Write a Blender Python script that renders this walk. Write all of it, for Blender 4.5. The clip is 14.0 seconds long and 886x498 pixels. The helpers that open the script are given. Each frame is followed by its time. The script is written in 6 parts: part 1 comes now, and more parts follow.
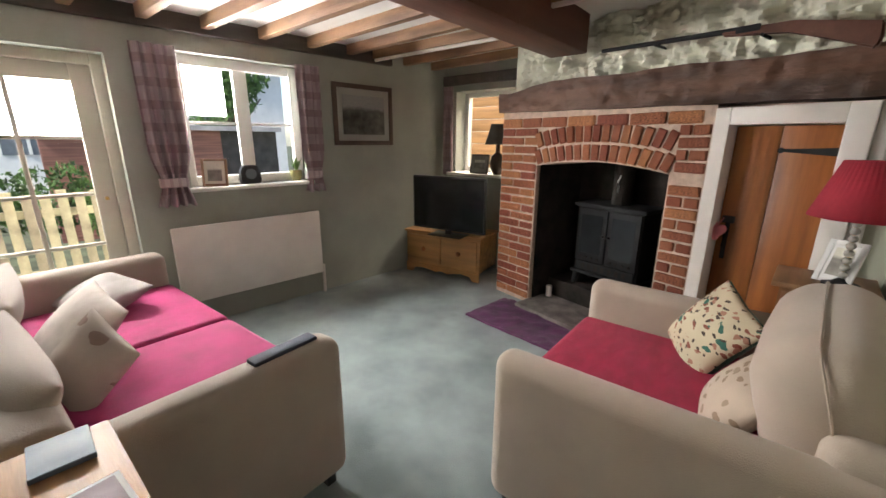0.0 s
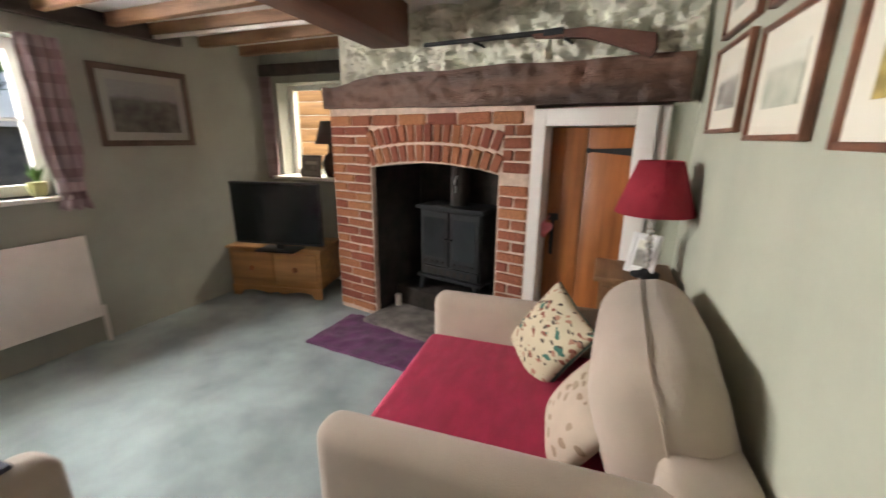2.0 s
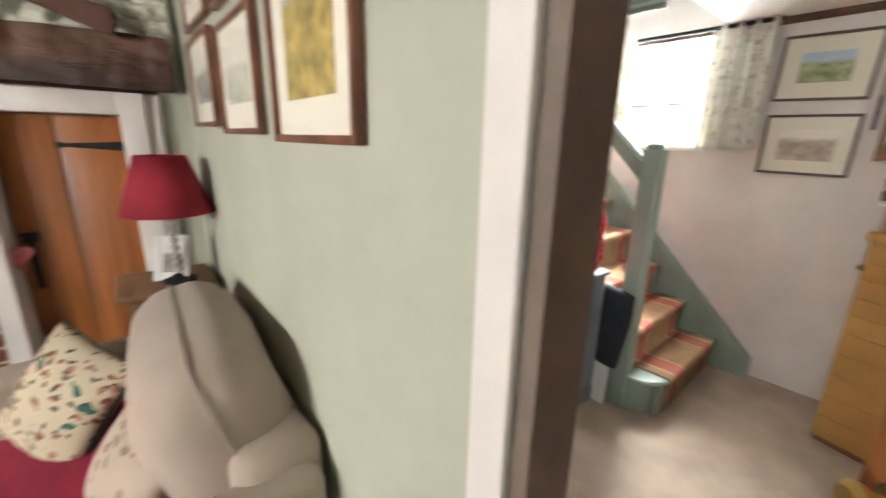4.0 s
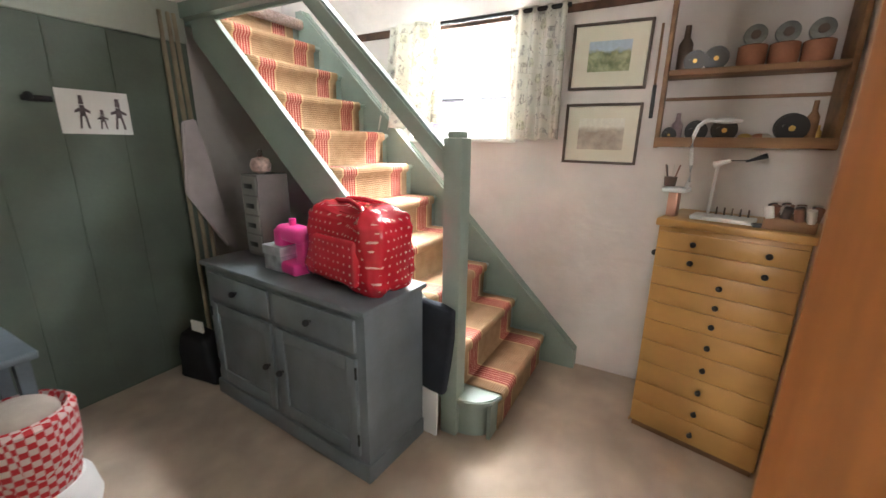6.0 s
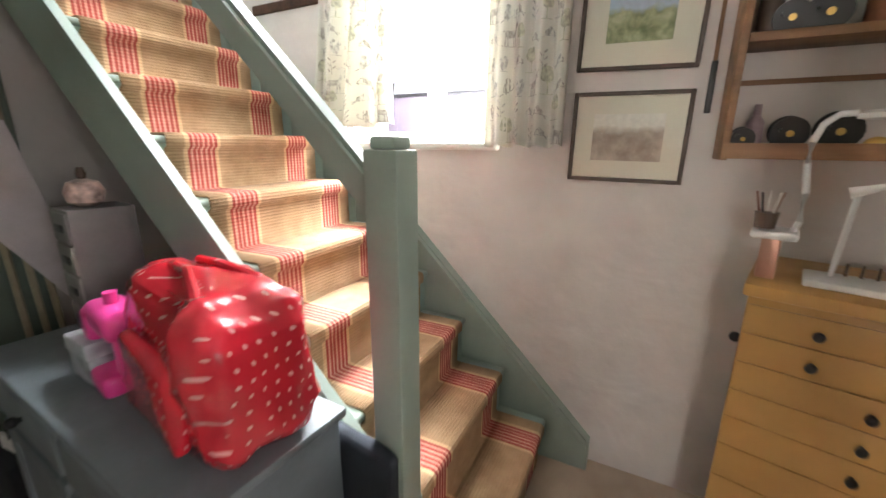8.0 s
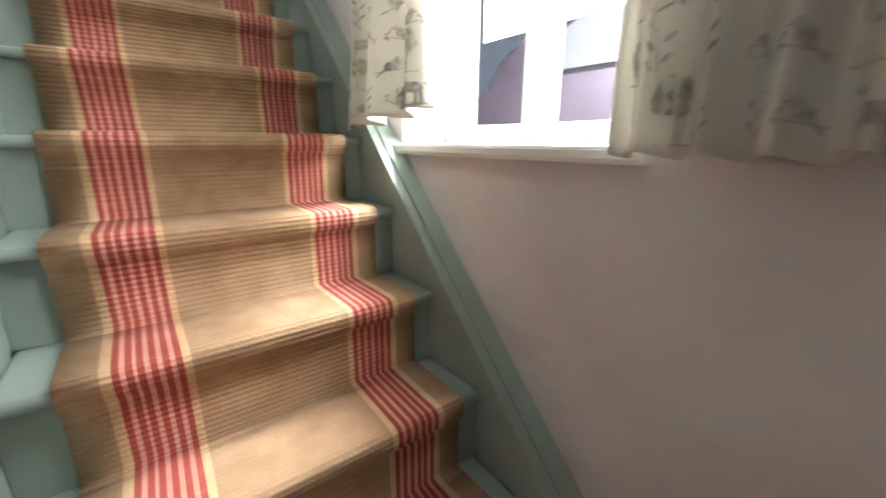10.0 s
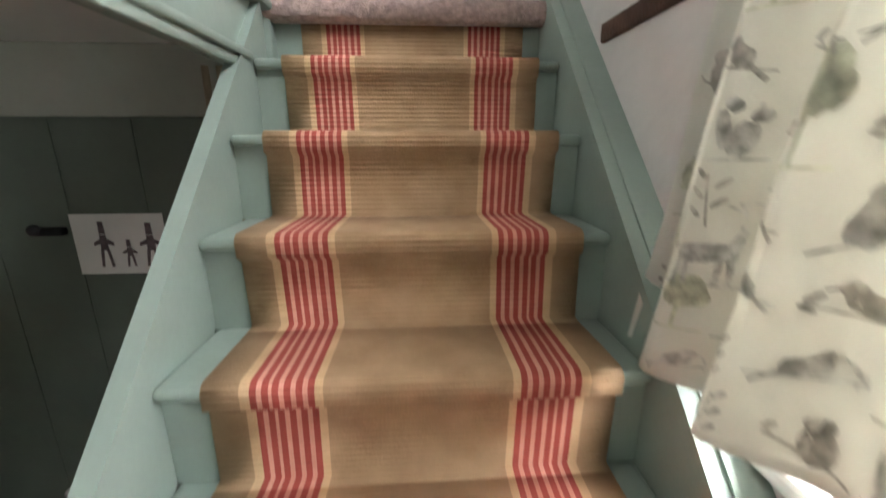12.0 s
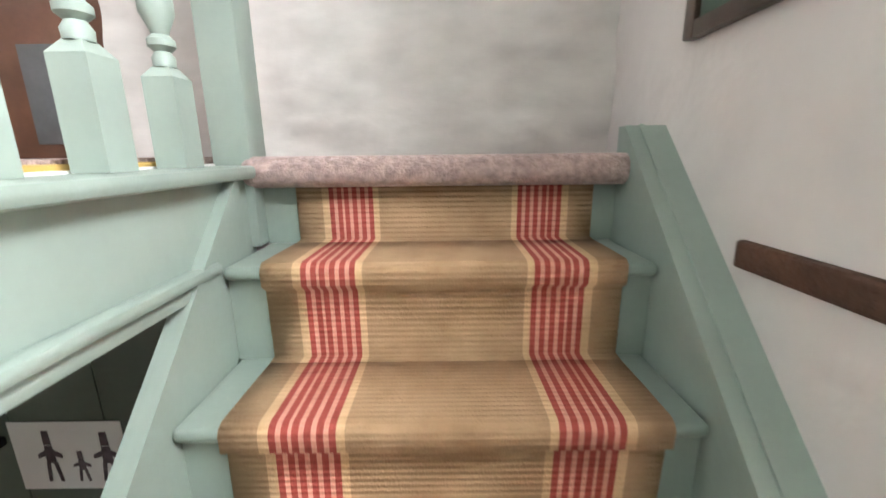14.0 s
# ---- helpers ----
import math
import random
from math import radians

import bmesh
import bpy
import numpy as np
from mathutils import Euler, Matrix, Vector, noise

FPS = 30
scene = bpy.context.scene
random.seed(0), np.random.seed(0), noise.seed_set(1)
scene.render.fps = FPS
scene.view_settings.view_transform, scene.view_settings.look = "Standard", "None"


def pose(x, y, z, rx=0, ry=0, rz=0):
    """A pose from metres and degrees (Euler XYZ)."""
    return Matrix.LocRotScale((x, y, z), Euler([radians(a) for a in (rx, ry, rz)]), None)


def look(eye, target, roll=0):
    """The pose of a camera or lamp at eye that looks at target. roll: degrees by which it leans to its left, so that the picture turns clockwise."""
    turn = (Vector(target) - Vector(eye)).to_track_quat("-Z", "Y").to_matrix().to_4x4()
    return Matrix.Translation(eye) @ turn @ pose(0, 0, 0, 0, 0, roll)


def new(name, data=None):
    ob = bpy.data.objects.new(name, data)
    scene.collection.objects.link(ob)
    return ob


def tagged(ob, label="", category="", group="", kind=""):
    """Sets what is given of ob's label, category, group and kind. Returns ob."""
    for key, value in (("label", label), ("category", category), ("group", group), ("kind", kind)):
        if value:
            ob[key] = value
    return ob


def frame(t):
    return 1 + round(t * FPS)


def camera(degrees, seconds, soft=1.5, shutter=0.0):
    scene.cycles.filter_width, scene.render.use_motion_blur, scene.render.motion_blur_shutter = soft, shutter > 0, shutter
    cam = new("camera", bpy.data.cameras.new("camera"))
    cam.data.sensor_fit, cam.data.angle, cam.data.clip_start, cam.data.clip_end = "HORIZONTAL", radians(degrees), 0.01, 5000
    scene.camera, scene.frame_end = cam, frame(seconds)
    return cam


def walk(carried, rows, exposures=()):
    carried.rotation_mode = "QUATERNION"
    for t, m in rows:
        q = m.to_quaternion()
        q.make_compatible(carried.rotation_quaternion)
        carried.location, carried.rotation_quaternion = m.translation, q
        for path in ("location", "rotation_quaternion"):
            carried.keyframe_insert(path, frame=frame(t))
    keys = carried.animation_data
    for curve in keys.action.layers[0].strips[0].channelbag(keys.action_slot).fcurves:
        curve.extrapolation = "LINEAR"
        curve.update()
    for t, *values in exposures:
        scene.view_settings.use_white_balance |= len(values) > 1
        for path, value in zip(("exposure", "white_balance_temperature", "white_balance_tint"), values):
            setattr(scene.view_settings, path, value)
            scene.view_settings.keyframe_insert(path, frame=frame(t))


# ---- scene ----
cam = camera(96.3, 14.0, shutter=0.5)
PATH = [
    (0, -0.383, -2.951, 1.371, 40.10, -15.36, -0.38),
    (0.5, -0.394, -2.919, 1.368, 37.90, -15.48, -0.37),
    (1, -0.434, -2.818, 1.383, 35.10, -15.81, -0.32),
    (1.5, -0.457, -2.680, 1.383, 29.32, -15.61, -0.44),
    (2, -0.422, -2.608, 1.392, 19.29, -15.66, -0.39),
    (2.5, -0.422, -2.600, 1.376, 6.37, -15.11, -0.88),
    (3, -0.414, -2.588, 1.397, -9.31, -15.46, -1.07),
    (3.5, -0.396, -2.583, 1.379, -25.67, -14.99, -1.45),
    (4, -0.321, -2.592, 1.386, -40.89, -15.35, -1.27),
    (4.2, -0.297, -2.605, 1.381, -46.41, -15.20, -1.21),
    (6.3, 0.317, -2.522, 1.344, -60.96, -14.94, -0.66),
    (6.5, 0.376, -2.496, 1.355, -61.09, -14.94, -0.62),
    (7, 0.501, -2.458, 1.360, -61.49, -15.02, -0.57),
    (7.5, 0.716, -2.363, 1.355, -63.14, -14.93, -0.49),
    (7.7, 0.817, -2.332, 1.367, -63.14, -14.87, -0.41),
    (9.8, 1.869, -2.054, 1.394, -43.61, -14.81, -1.29),
    (10, 1.949, -2.037, 1.390, -36.83, -15.22, -0.18),
    (10.5, 2.041, -1.884, 1.436, -24.24, -15.60, -0.38),
    (11, 2.113, -1.718, 1.562, -13.02, -15.67, -0.11),
    (11.5, 2.125, -1.558, 1.633, -6.13, -15.60, -0.10),
    (12, 2.132, -1.405, 1.779, -3.55, -14.84, 0.11),
    (12.5, 2.102, -1.280, 1.909, -1.64, -14.21, 0.21),
    (13, 2.118, -1.186, 1.997, -1.21, -13.59, 0.32),
    (13.5, 2.155, -1.064, 2.133, -0.85, -13.65, 0.51),
    (14, 2.122, -0.956, 2.208, -0.11, -13.59, 0.62),
]
walk(cam, [(t, pose(x, y, z, 90 + pitch, roll, yaw)) for t, x, y, z, yaw, pitch, roll in PATH],
     [(0, 0.95), (1.5, 1.0), (2.5, 1.25), (3.5, 1.25), (4.2, 1.2), (6.3, 1.3), (7.7, 1.15), (9.8, 0.05), (10.5, -0.38), (11.2, -0.42), (11.8, -0.22), (12.2, -0.05), (13, 0.3), (14, 0.42)])

# ---- light ----
world = bpy.data.worlds.new("sky")
scene.world = world
world.use_nodes = True
wn = world.node_tree
sky = wn.nodes.new("ShaderNodeTexSky")
sky.sky_type, sky.sun_disc = "NISHITA", False
sky.sun_elevation, sky.sun_rotation = radians(54), radians(170)
wn.nodes["Background"].inputs["Strength"].default_value = 0.15
wn.links.new(sky.outputs["Color"], wn.nodes["Background"].inputs["Color"])
sun = new("sun", bpy.data.lights.new("sun", "SUN"))
sun.data.energy, sun.data.angle, sun.data.color = 3.2, radians(10), (1.0, 0.95, 0.88)
sun.matrix_world = look((2, -10, 14), (0, 0, 0))



def window_light(name, m, w, h, power, color=(1.0, 0.965, 0.93)):
    """Sky light through an opening: an area lamp that shines along its -z."""
    lamp = new(name, bpy.data.lights.new(name, "AREA"))
    lamp.data.shape, lamp.data.size, lamp.data.size_y = "RECTANGLE", w, h
    lamp.data.energy, lamp.data.color = power, color
    lamp.matrix_world = m
    return lamp


# frames of reference: fireplace wall, window wall, picture wall
FIRE = pose(-0.104, -0.4313, 0, 0, 0, -13.56)
WEST = pose(-3.391, 0.2826, 0, 0, 0, -4.764)
PICT = pose(0, -2.2, 0, 0, 0, -1.5)
STW = 2.606          # stair window wall
RISE, GOING, Y1, XL, XR = 0.2, 0.1976, -2.014, 1.70, 2.53

window_light("sky_west_window", WEST @ pose(-0.62, -1.77, 2.5, 0, -48, 0), 0.7, 1.1, 70)
window_light("sky_west_pane", WEST @ pose(-0.34, -2.04, 1.74, 0, -90, 0), 0.40, 0.44, 46)
window_light("sky_west_door", WEST @ pose(-0.62, -3.02, 2.45, 0, -48, 0), 0.7, 0.9, 70)
window_light("sky_west_door_pane", WEST @ pose(-0.34, -3.04, 1.58, 0, -90, 0), 0.40, 0.82, 44)
window_light("sky_alcove_window", pose(-2.82, 1.45, 2.5, 45, 0, 180), 0.8, 0.6, 58, (1.0, 0.86, 0.7))
window_light("sky_stair_window", pose(STW + 0.66, -0.95, 2.62, 0, 52, 35), 0.6, 0.9, 250, (0.94, 0.97, 1.0))
window_light("sky_stair_pane", pose(STW + 0.31, -1.33, 1.85, 0, 90, 0), 0.30, 0.72, 42, (0.94, 0.97, 1.0))
# Added lamp at an unseen upper east window, brightening treads and apron
window_light("added_upstairs_fill", pose(STW + 0.32, -1.25, 3.5, 0, 58, 0), 0.7, 0.75, 95, (0.94, 0.97, 1.0))
# Added fill lamp in an unseen south window, lifting the stair room
window_light("added_stair_side_fill", pose(0.70, -3.36, 1.45, 90, 0, 0), 0.6, 0.8, 3.5)
# Added fill light from the west upstairs, set in an unseen window
window_light("added_landing_fill", pose(-0.1, -0.75, 3.35, 0, -90, 0), 0.9, 1.0, 5, (0.97, 0.98, 1.0))

# ---- materials ----


def mat(name, col, rough=0.7, var=0.15, scale=6.0, fine=90.0, bump=0.15, metal=0.0, col2=None, rand=0.0, aniso=None, sheen=0.0, coat=0.0):
    """Paint, cloth, wood or stone: base colour varied by a coarse and a fine noise, with a fine relief."""
    m = bpy.data.materials.new(name)
    m.use_nodes = True
    n, l = m.node_tree.nodes, m.node_tree.links
    b = n["Principled BSDF"]
    b.inputs["Roughness"].default_value, b.inputs["Metallic"].default_value = rough, metal
    if sheen:
        b.inputs["Sheen Weight"].default_value = sheen
    if coat:
        b.inputs["Coat Weight"].default_value = coat
    tc = n.new("ShaderNodeTexCoord")
    mp = n.new("ShaderNodeMapping")
    l.new(tc.outputs["Object"], mp.inputs["Vector"])
    if aniso:
        mp.inputs["Scale"].default_value = aniso
    big, small = n.new("ShaderNodeTexNoise"), n.new("ShaderNodeTexNoise")
    big.inputs["Scale"].default_value, small.inputs["Scale"].default_value = scale, fine
    big.inputs["Detail"].default_value, small.inputs["Detail"].default_value = 4, 3
    l.new(mp.outputs[0], big.inputs["Vector"])
    l.new(mp.outputs[0], small.inputs["Vector"])
    ramp = n.new("ShaderNodeMix")
    ramp.data_type = "RGBA"
    c2 = col2 or tuple(max(0.0, c * (1 - 2 * var)) for c in col)
    c1 = tuple(min(1.0, c * (1 + var)) for c in col) if not col2 else col
    ramp.inputs[6].default_value, ramp.inputs[7].default_value = (*c1, 1), (*c2, 1)
    mr = n.new("ShaderNodeMapRange")
    mr.inputs[1].default_value, mr.inputs[2].default_value = 0.32, 0.68
    l.new(big.outputs["Fac"], mr.inputs[0])
    l.new(mr.outputs[0], ramp.inputs[0])
    hsv = n.new("ShaderNodeHueSaturation")
    l.new(ramp.outputs[2], hsv.inputs["Color"])
    add = n.new("ShaderNodeMath")
    add.operation, add.inputs[1].default_value, add.inputs[2].default_value = "MULTIPLY_ADD", var * 1.2, 1 - var * 0.6
    l.new(small.outputs["Fac"], add.inputs[0])
    last = add
    if rand:
        oi = n.new("ShaderNodeObjectInfo")
        ra = n.new("ShaderNodeMath")
        ra.operation, ra.inputs[1].default_value, ra.inputs[2].default_value = "MULTIPLY_ADD", 2 * rand, 1 - rand
        l.new(oi.outputs["Random"], ra.inputs[0])
        mu = n.new("ShaderNodeMath")
        mu.operation = "MULTIPLY"
        l.new(add.outputs[0], mu.inputs[0])
        l.new(ra.outputs[0], mu.inputs[1])
        last = mu
        hh = n.new("ShaderNodeMath")
        hh.operation, hh.inputs[1].default_value, hh.inputs[2].default_value = "MULTIPLY_ADD", 0.035 * rand * 3, 0.5 - 0.015 * rand * 3
        l.new(oi.outputs["Random"], hh.inputs[0])
        l.new(hh.outputs[0], hsv.inputs["Hue"])
    l.new(last.outputs[0], hsv.inputs["Value"])
    l.new(hsv.outputs["Color"], b.inputs["Base Color"])
    if bump:
        bm_ = n.new("ShaderNodeBump")
        bm_.inputs["Strength"].default_value, bm_.inputs["Distance"].default_value = bump, 0.01
        mx = n.new("ShaderNodeMath")
        mx.operation, mx.inputs[1].default_value = "MULTIPLY_ADD", 0.5
        l.new(small.outputs["Fac"], mx.inputs[0])
        l.new(big.outputs["Fac"], mx.inputs[2])
        l.new(mx.outputs[0], bm_.inputs["Height"])
        l.new(bm_.outputs[0], b.inputs["Normal"])
    return m


def glow(name, col, strength):
    m = mat(name, col, 0.9, 0.05, bump=0)
    b = m.node_tree.nodes["Principled BSDF"]
    b.inputs["Emission Color"].default_value, b.inputs["Emission Strength"].default_value = (*col, 1), strength
    return m


def glass(name, tint=(1, 1, 1)):
    m = bpy.data.materials.new(name)
    m.use_nodes = True
    b = m.node_tree.nodes["Principled BSDF"]
    b.inputs["Base Color"].default_value = (*tint, 1)
    b.inputs["Transmission Weight"].default_value, b.inputs["Roughness"].default_value, b.inputs["IOR"].default_value = 1, 0.02, 1.05
    return m


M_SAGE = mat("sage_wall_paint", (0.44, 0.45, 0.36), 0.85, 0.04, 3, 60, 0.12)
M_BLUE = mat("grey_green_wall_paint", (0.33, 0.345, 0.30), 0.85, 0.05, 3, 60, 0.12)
M_STWALL = mat("chalky_white_wall_paint", (0.66, 0.61, 0.585), 0.9, 0.06, 2.5, 14, 0.8)
M_BRICKWALL = mat("painted_rough_wall", (0.66, 0.63, 0.60), 0.75, 0.05, 4, 9, 0.3, aniso=(1.6, 1.6, 3.6))


def relief(m, scale, dist, stretch):
    """Slow bulges and trowel edges of old plaster, under the fine bump."""
    n, l = m.node_tree.nodes, m.node_tree.links
    fine_bump = [x for x in n if x.type == "BUMP"][0]
    tc = [x for x in n if x.type == "TEX_COORD"][0]
    mp = n.new("ShaderNodeMapping")
    mp.inputs["Scale"].default_value = stretch
    nz = n.new("ShaderNodeTexNoise")
    nz.inputs["Scale"].default_value, nz.inputs["Detail"].default_value, nz.inputs["Roughness"].default_value = scale, 3, 0.4
    nz.inputs["Distortion"].default_value = 0.6
    b = n.new("ShaderNodeBump")
    b.inputs["Strength"].default_value, b.inputs["Distance"].default_value = 0.7, dist
    l.new(tc.outputs["Object"], mp.inputs["Vector"])
    l.new(mp.outputs[0], nz.inputs["Vector"])
    l.new(nz.outputs["Fac"], b.inputs["Height"])
    l.new(b.outputs[0], fine_bump.inputs["Normal"])


relief(M_STWALL, 2.6, 0.03, (1, 1, 1.5))
relief(M_BRICKWALL, 2.2, 0.035, (1, 1, 2.0))
M_CEIL = mat("white_ceiling_paint", (0.80, 0.79, 0.76), 0.9, 0.03, 3, 60, 0.1)
M_CARPET = mat("blue_grey_carpet", (0.31, 0.37, 0.37), 1.0, 0.2, 3.2, 200, 1.0, col2=(0.18, 0.22, 0.22), sheen=0.15)
M_CARPET2 = mat("beige_carpet", (0.44, 0.34, 0.26), 1.0, 0.1, 5, 260, 0.8, sheen=0.2)
M_PINKCARPET = mat("dusky_pink_carpet", (0.48, 0.35, 0.32), 1.0, 0.15, 60, 220, 1.0, sheen=0.2)
M_OAK = mat("dark_old_oak", (0.10, 0.045, 0.026), 0.65, 0.32, 5, 60, 0.8, aniso=(0.25, 2, 2))
M_BEAM = mat("red_brown_beam", (0.12, 0.042, 0.024), 0.6, 0.2, 4, 50, 0.4, aniso=(2, 0.2, 2))
M_JOIST = mat("brown_joist_wood", (0.27, 0.145, 0.075), 0.65, 0.25, 6, 60, 0.4, aniso=(0.3, 2, 2))
M_JOISTDARK = mat("dark_wall_plate_wood", (0.075, 0.06, 0.052), 0.7, 0.2, 6, 60, 0.4, aniso=(2, 0.3, 2))
M_BRICK = mat("old_red_brick", (0.40, 0.135, 0.072), 0.9, 0.35, 14, 120, 0.9, rand=0.28)
M_SOOT = mat("sooty_brick", (0.022, 0.016, 0.013), 0.95, 0.35, 8, 80, 0.9)
M_MORTAR = mat("pale_pink_mortar", (0.58, 0.44, 0.35), 0.95, 0.12, 20, 120, 0.9)
M_STONE = mat("white_painted_rubble_stone", (0.66, 0.65, 0.54), 0.85, 0.10, 7, 50, 0.7)
M_HEARTH = mat("grey_hearth_stone", (0.16, 0.14, 0.125), 0.85, 0.25, 8, 70, 0.6)
M_IRON = mat("black_cast_iron", (0.009, 0.0095, 0.011), 0.8, 0.25, 12, 150, 0.3)
M_WHITE = mat("cream_white_gloss_paint", (0.74, 0.70, 0.66), 0.42, 0.04, 5, 80, 0.1)
M_PVC = mat("white_window_paint", (0.78, 0.78, 0.74), 0.4, 0.03, 5, 80, 0.05)
M_CREAMDOOR = mat("cream_door_paint", (0.58, 0.55, 0.47), 0.45, 0.05, 4, 80, 0.08)
M_PINE = mat("orange_pine", (0.30, 0.10, 0.024), 0.42, 0.22, 4, 45, 0.15, aniso=(4, 4, 0.35))
M_PINE2 = mat("honey_pine", (0.42, 0.22, 0.085), 0.42, 0.18, 4, 45, 0.12, aniso=(0.4, 4, 4))
M_CHEST = mat("golden_ply_chest", (0.46, 0.25, 0.075), 0.4, 0.12, 3, 30, 0.08, aniso=(3, 0.5, 0.8))
M_SHELF = mat("brown_shelf_wood", (0.24, 0.125, 0.06), 0.55, 0.2, 5, 50, 0.2, aniso=(3, 0.4, 3))
M_GREEN = mat("pale_green_stair_paint", (0.29, 0.355, 0.31), 0.38, 0.06, 4, 70, 0.1)
M_DGREEN = mat("dark_green_panel_paint", (0.10, 0.125, 0.10), 0.6, 0.1, 3, 60, 0.12)
M_GREY = mat("slate_grey_furniture_paint", (0.15, 0.172, 0.19), 0.5, 0.1, 5, 60, 0.1)
M_SOFA = mat("beige_sofa_cloth", (0.43, 0.35, 0.285), 0.95, 0.05, 4, 300, 0.35, sheen=0.25)
M_SOFAL = mat("taupe_sofa_cloth", (0.35, 0.295, 0.25), 0.95, 0.05, 4, 300, 0.35, sheen=0.25)
M_RED = mat("crimson_throw_cloth", (0.31, 0.004, 0.042), 0.9, 0.1, 9, 160, 0.5, aniso=(1, 2.2, 1), sheen=0.05)
M_PINK = mat("magenta_throw_cloth", (0.28, 0.006, 0.085), 0.9, 0.12, 8, 200, 0.35, sheen=0.05)
M_CUSH = mat("oatmeal_cushion_cloth", (0.43, 0.37, 0.32), 0.95, 0.1, 9, 260, 0.3, sheen=0.2)
M_BLACK = mat("black_plastic", (0.012, 0.012, 0.014), 0.35, 0.1, bump=0.02)
M_BLACKCLOTH = mat("black_cloth", (0.012, 0.012, 0.016), 0.9, 0.2, 10, 200, 0.4)
M_PANE = glass("clear_glass")
M_BRASS = mat("brass", (0.62, 0.42, 0.14), 0.3, 0.1, metal=1.0, bump=0.05)
M_PAPER = mat("white_paper", (0.78, 0.77, 0.76), 0.8, 0.03, bump=0.05)

# ---- building blocks ----


def box(bm, x0, x1, y0, y1, z0, z1, bevel=0.0, seg=2):
    r = bmesh.ops.create_cube(bm, size=1.0, matrix=Matrix.LocRotScale(((x0 + x1) / 2, (y0 + y1) / 2, (z0 + z1) / 2), None, (abs(x1 - x0), abs(y1 - y0), abs(z1 - z0))))
    if bevel:
        vs = set(r["verts"])
        es = [e for e in bm.edges if e.verts[0] in vs and e.verts[1] in vs]
        bmesh.ops.bevel(bm, geom=es, offset=bevel, segments=seg, affect="EDGES", profile=0.5)
    return bm


def cyl(bm, r1, r2, p0, p1, seg=20, caps=True):
    p0, p1 = Vector(p0), Vector(p1)
    d = p1 - p0
    m = Matrix.Translation((p0 + p1) / 2) @ d.to_track_quat("Z", "Y").to_matrix().to_4x4()
    bmesh.ops.create_cone(bm, cap_ends=caps, segments=seg, radius1=r1, radius2=r2, depth=d.length, matrix=m)
    return bm


def ball(bm, r, c, sx=1, sy=1, sz=1, u=16, v=10):
    bmesh.ops.create_uvsphere(bm, u_segments=u, v_segments=v, radius=r, matrix=Matrix.Translation(c) @ Matrix.Diagonal((sx, sy, sz, 1)))
    return bm


def lathe(bm, prof, seg=24, c=(0, 0)):
    rings = [[bm.verts.new((c[0] + r * math.cos(2 * math.pi * i / seg), c[1] + r * math.sin(2 * math.pi * i / seg), z)) for i in range(seg)] for r, z in prof]
    for a, b in zip(rings, rings[1:]):
        for i in range(seg):
            j = (i + 1) % seg
            bm.faces.new((a[i], a[j], b[j], b[i]))
    bm.faces.new(list(reversed(rings[0])))
    bm.faces.new(rings[-1])
    return bm


def prism(bm, pts, y0, y1, axis="y"):
    """A flat outline of (a, z) pairs pushed from y0 to y1 (or along x)."""
    mk = (lambda a, z, t: (a, t, z)) if axis == "y" else (lambda a, z, t: (t, a, z))
    f = [bm.verts.new(mk(a, z, y0)) for a, z in pts]
    g = [bm.verts.new(mk(a, z, y1)) for a, z in pts]
    bm.faces.new(f)
    bm.faces.new(list(reversed(g)))
    for i in range(len(pts)):
        j = (i + 1) % len(pts)
        bm.faces.new((f[j], f[i], g[i], g[j]))
    return bm


def pillow(bm, w, h, t, m=Matrix(), n=14, pinch=0.12, puff=0.5):
    """A stuffed cushion w by h, t thick, lying in its xy plane."""
    for s in (1, -1):
        g = []
        for i in range(n + 1):
            row = []
            for j in range(n + 1):
                a, b = math.sin(math.pi * (i / n - 0.5)), math.sin(math.pi * (j / n - 0.5))
                e = max(0.0, (1 - a * a)) ** puff * max(0.0, (1 - b * b)) ** puff
                k = 1 - pinch * (1 - abs(a * b)) * (abs(a) ** 4 + abs(b) ** 4) / 2
                z = s * t / 2 * e * (1 + 0.08 * noise.noise((a * 2, b * 2, w * 7 + s)))
                row.append(bm.verts.new(m @ Vector((a * w / 2 * k, b * h / 2 * k, z))))
            g.append(row)
        for i in range(n):
            for j in range(n):
                q = (g[i][j], g[i + 1][j], g[i + 1][j + 1], g[i][j + 1])
                bm.faces.new(q if s > 0 else q[::-1])
    bmesh.ops.remove_doubles(bm, verts=bm.verts, dist=0.0005)
    return bm


def tube(bm, pts, r, seg=8):
    rings = []
    for k, p in enumerate(pts):
        p = Vector(p)
        a, b = Vector(pts[max(k - 1, 0)]), Vector(pts[min(k + 1, len(pts) - 1)])
        q = (b - a).to_track_quat("Z", "Y")
        rings.append([bm.verts.new(p + q @ Vector((r * math.cos(2 * math.pi * i / seg), r * math.sin(2 * math.pi * i / seg), 0))) for i in range(seg)])
    for a, b in zip(rings, rings[1:]):
        for i in range(seg):
            j = (i + 1) % seg
            bm.faces.new((a[i], a[j], b[j], b[i]))
    bm.faces.new(list(reversed(rings[0])))
    bm.faces.new(rings[-1])
    return bm


def crumple(bm, amp, f, seed, cuts=5):
    bmesh.ops.subdivide_edges(bm, edges=bm.edges, cuts=cuts, use_grid_fill=True)
    for v in bm.verts:
        k = noise.fractal(v.co * f + Vector((seed, 0, 0)), 0.8, 2.2, 3)
        v.co += v.normal * amp * k
    return bm


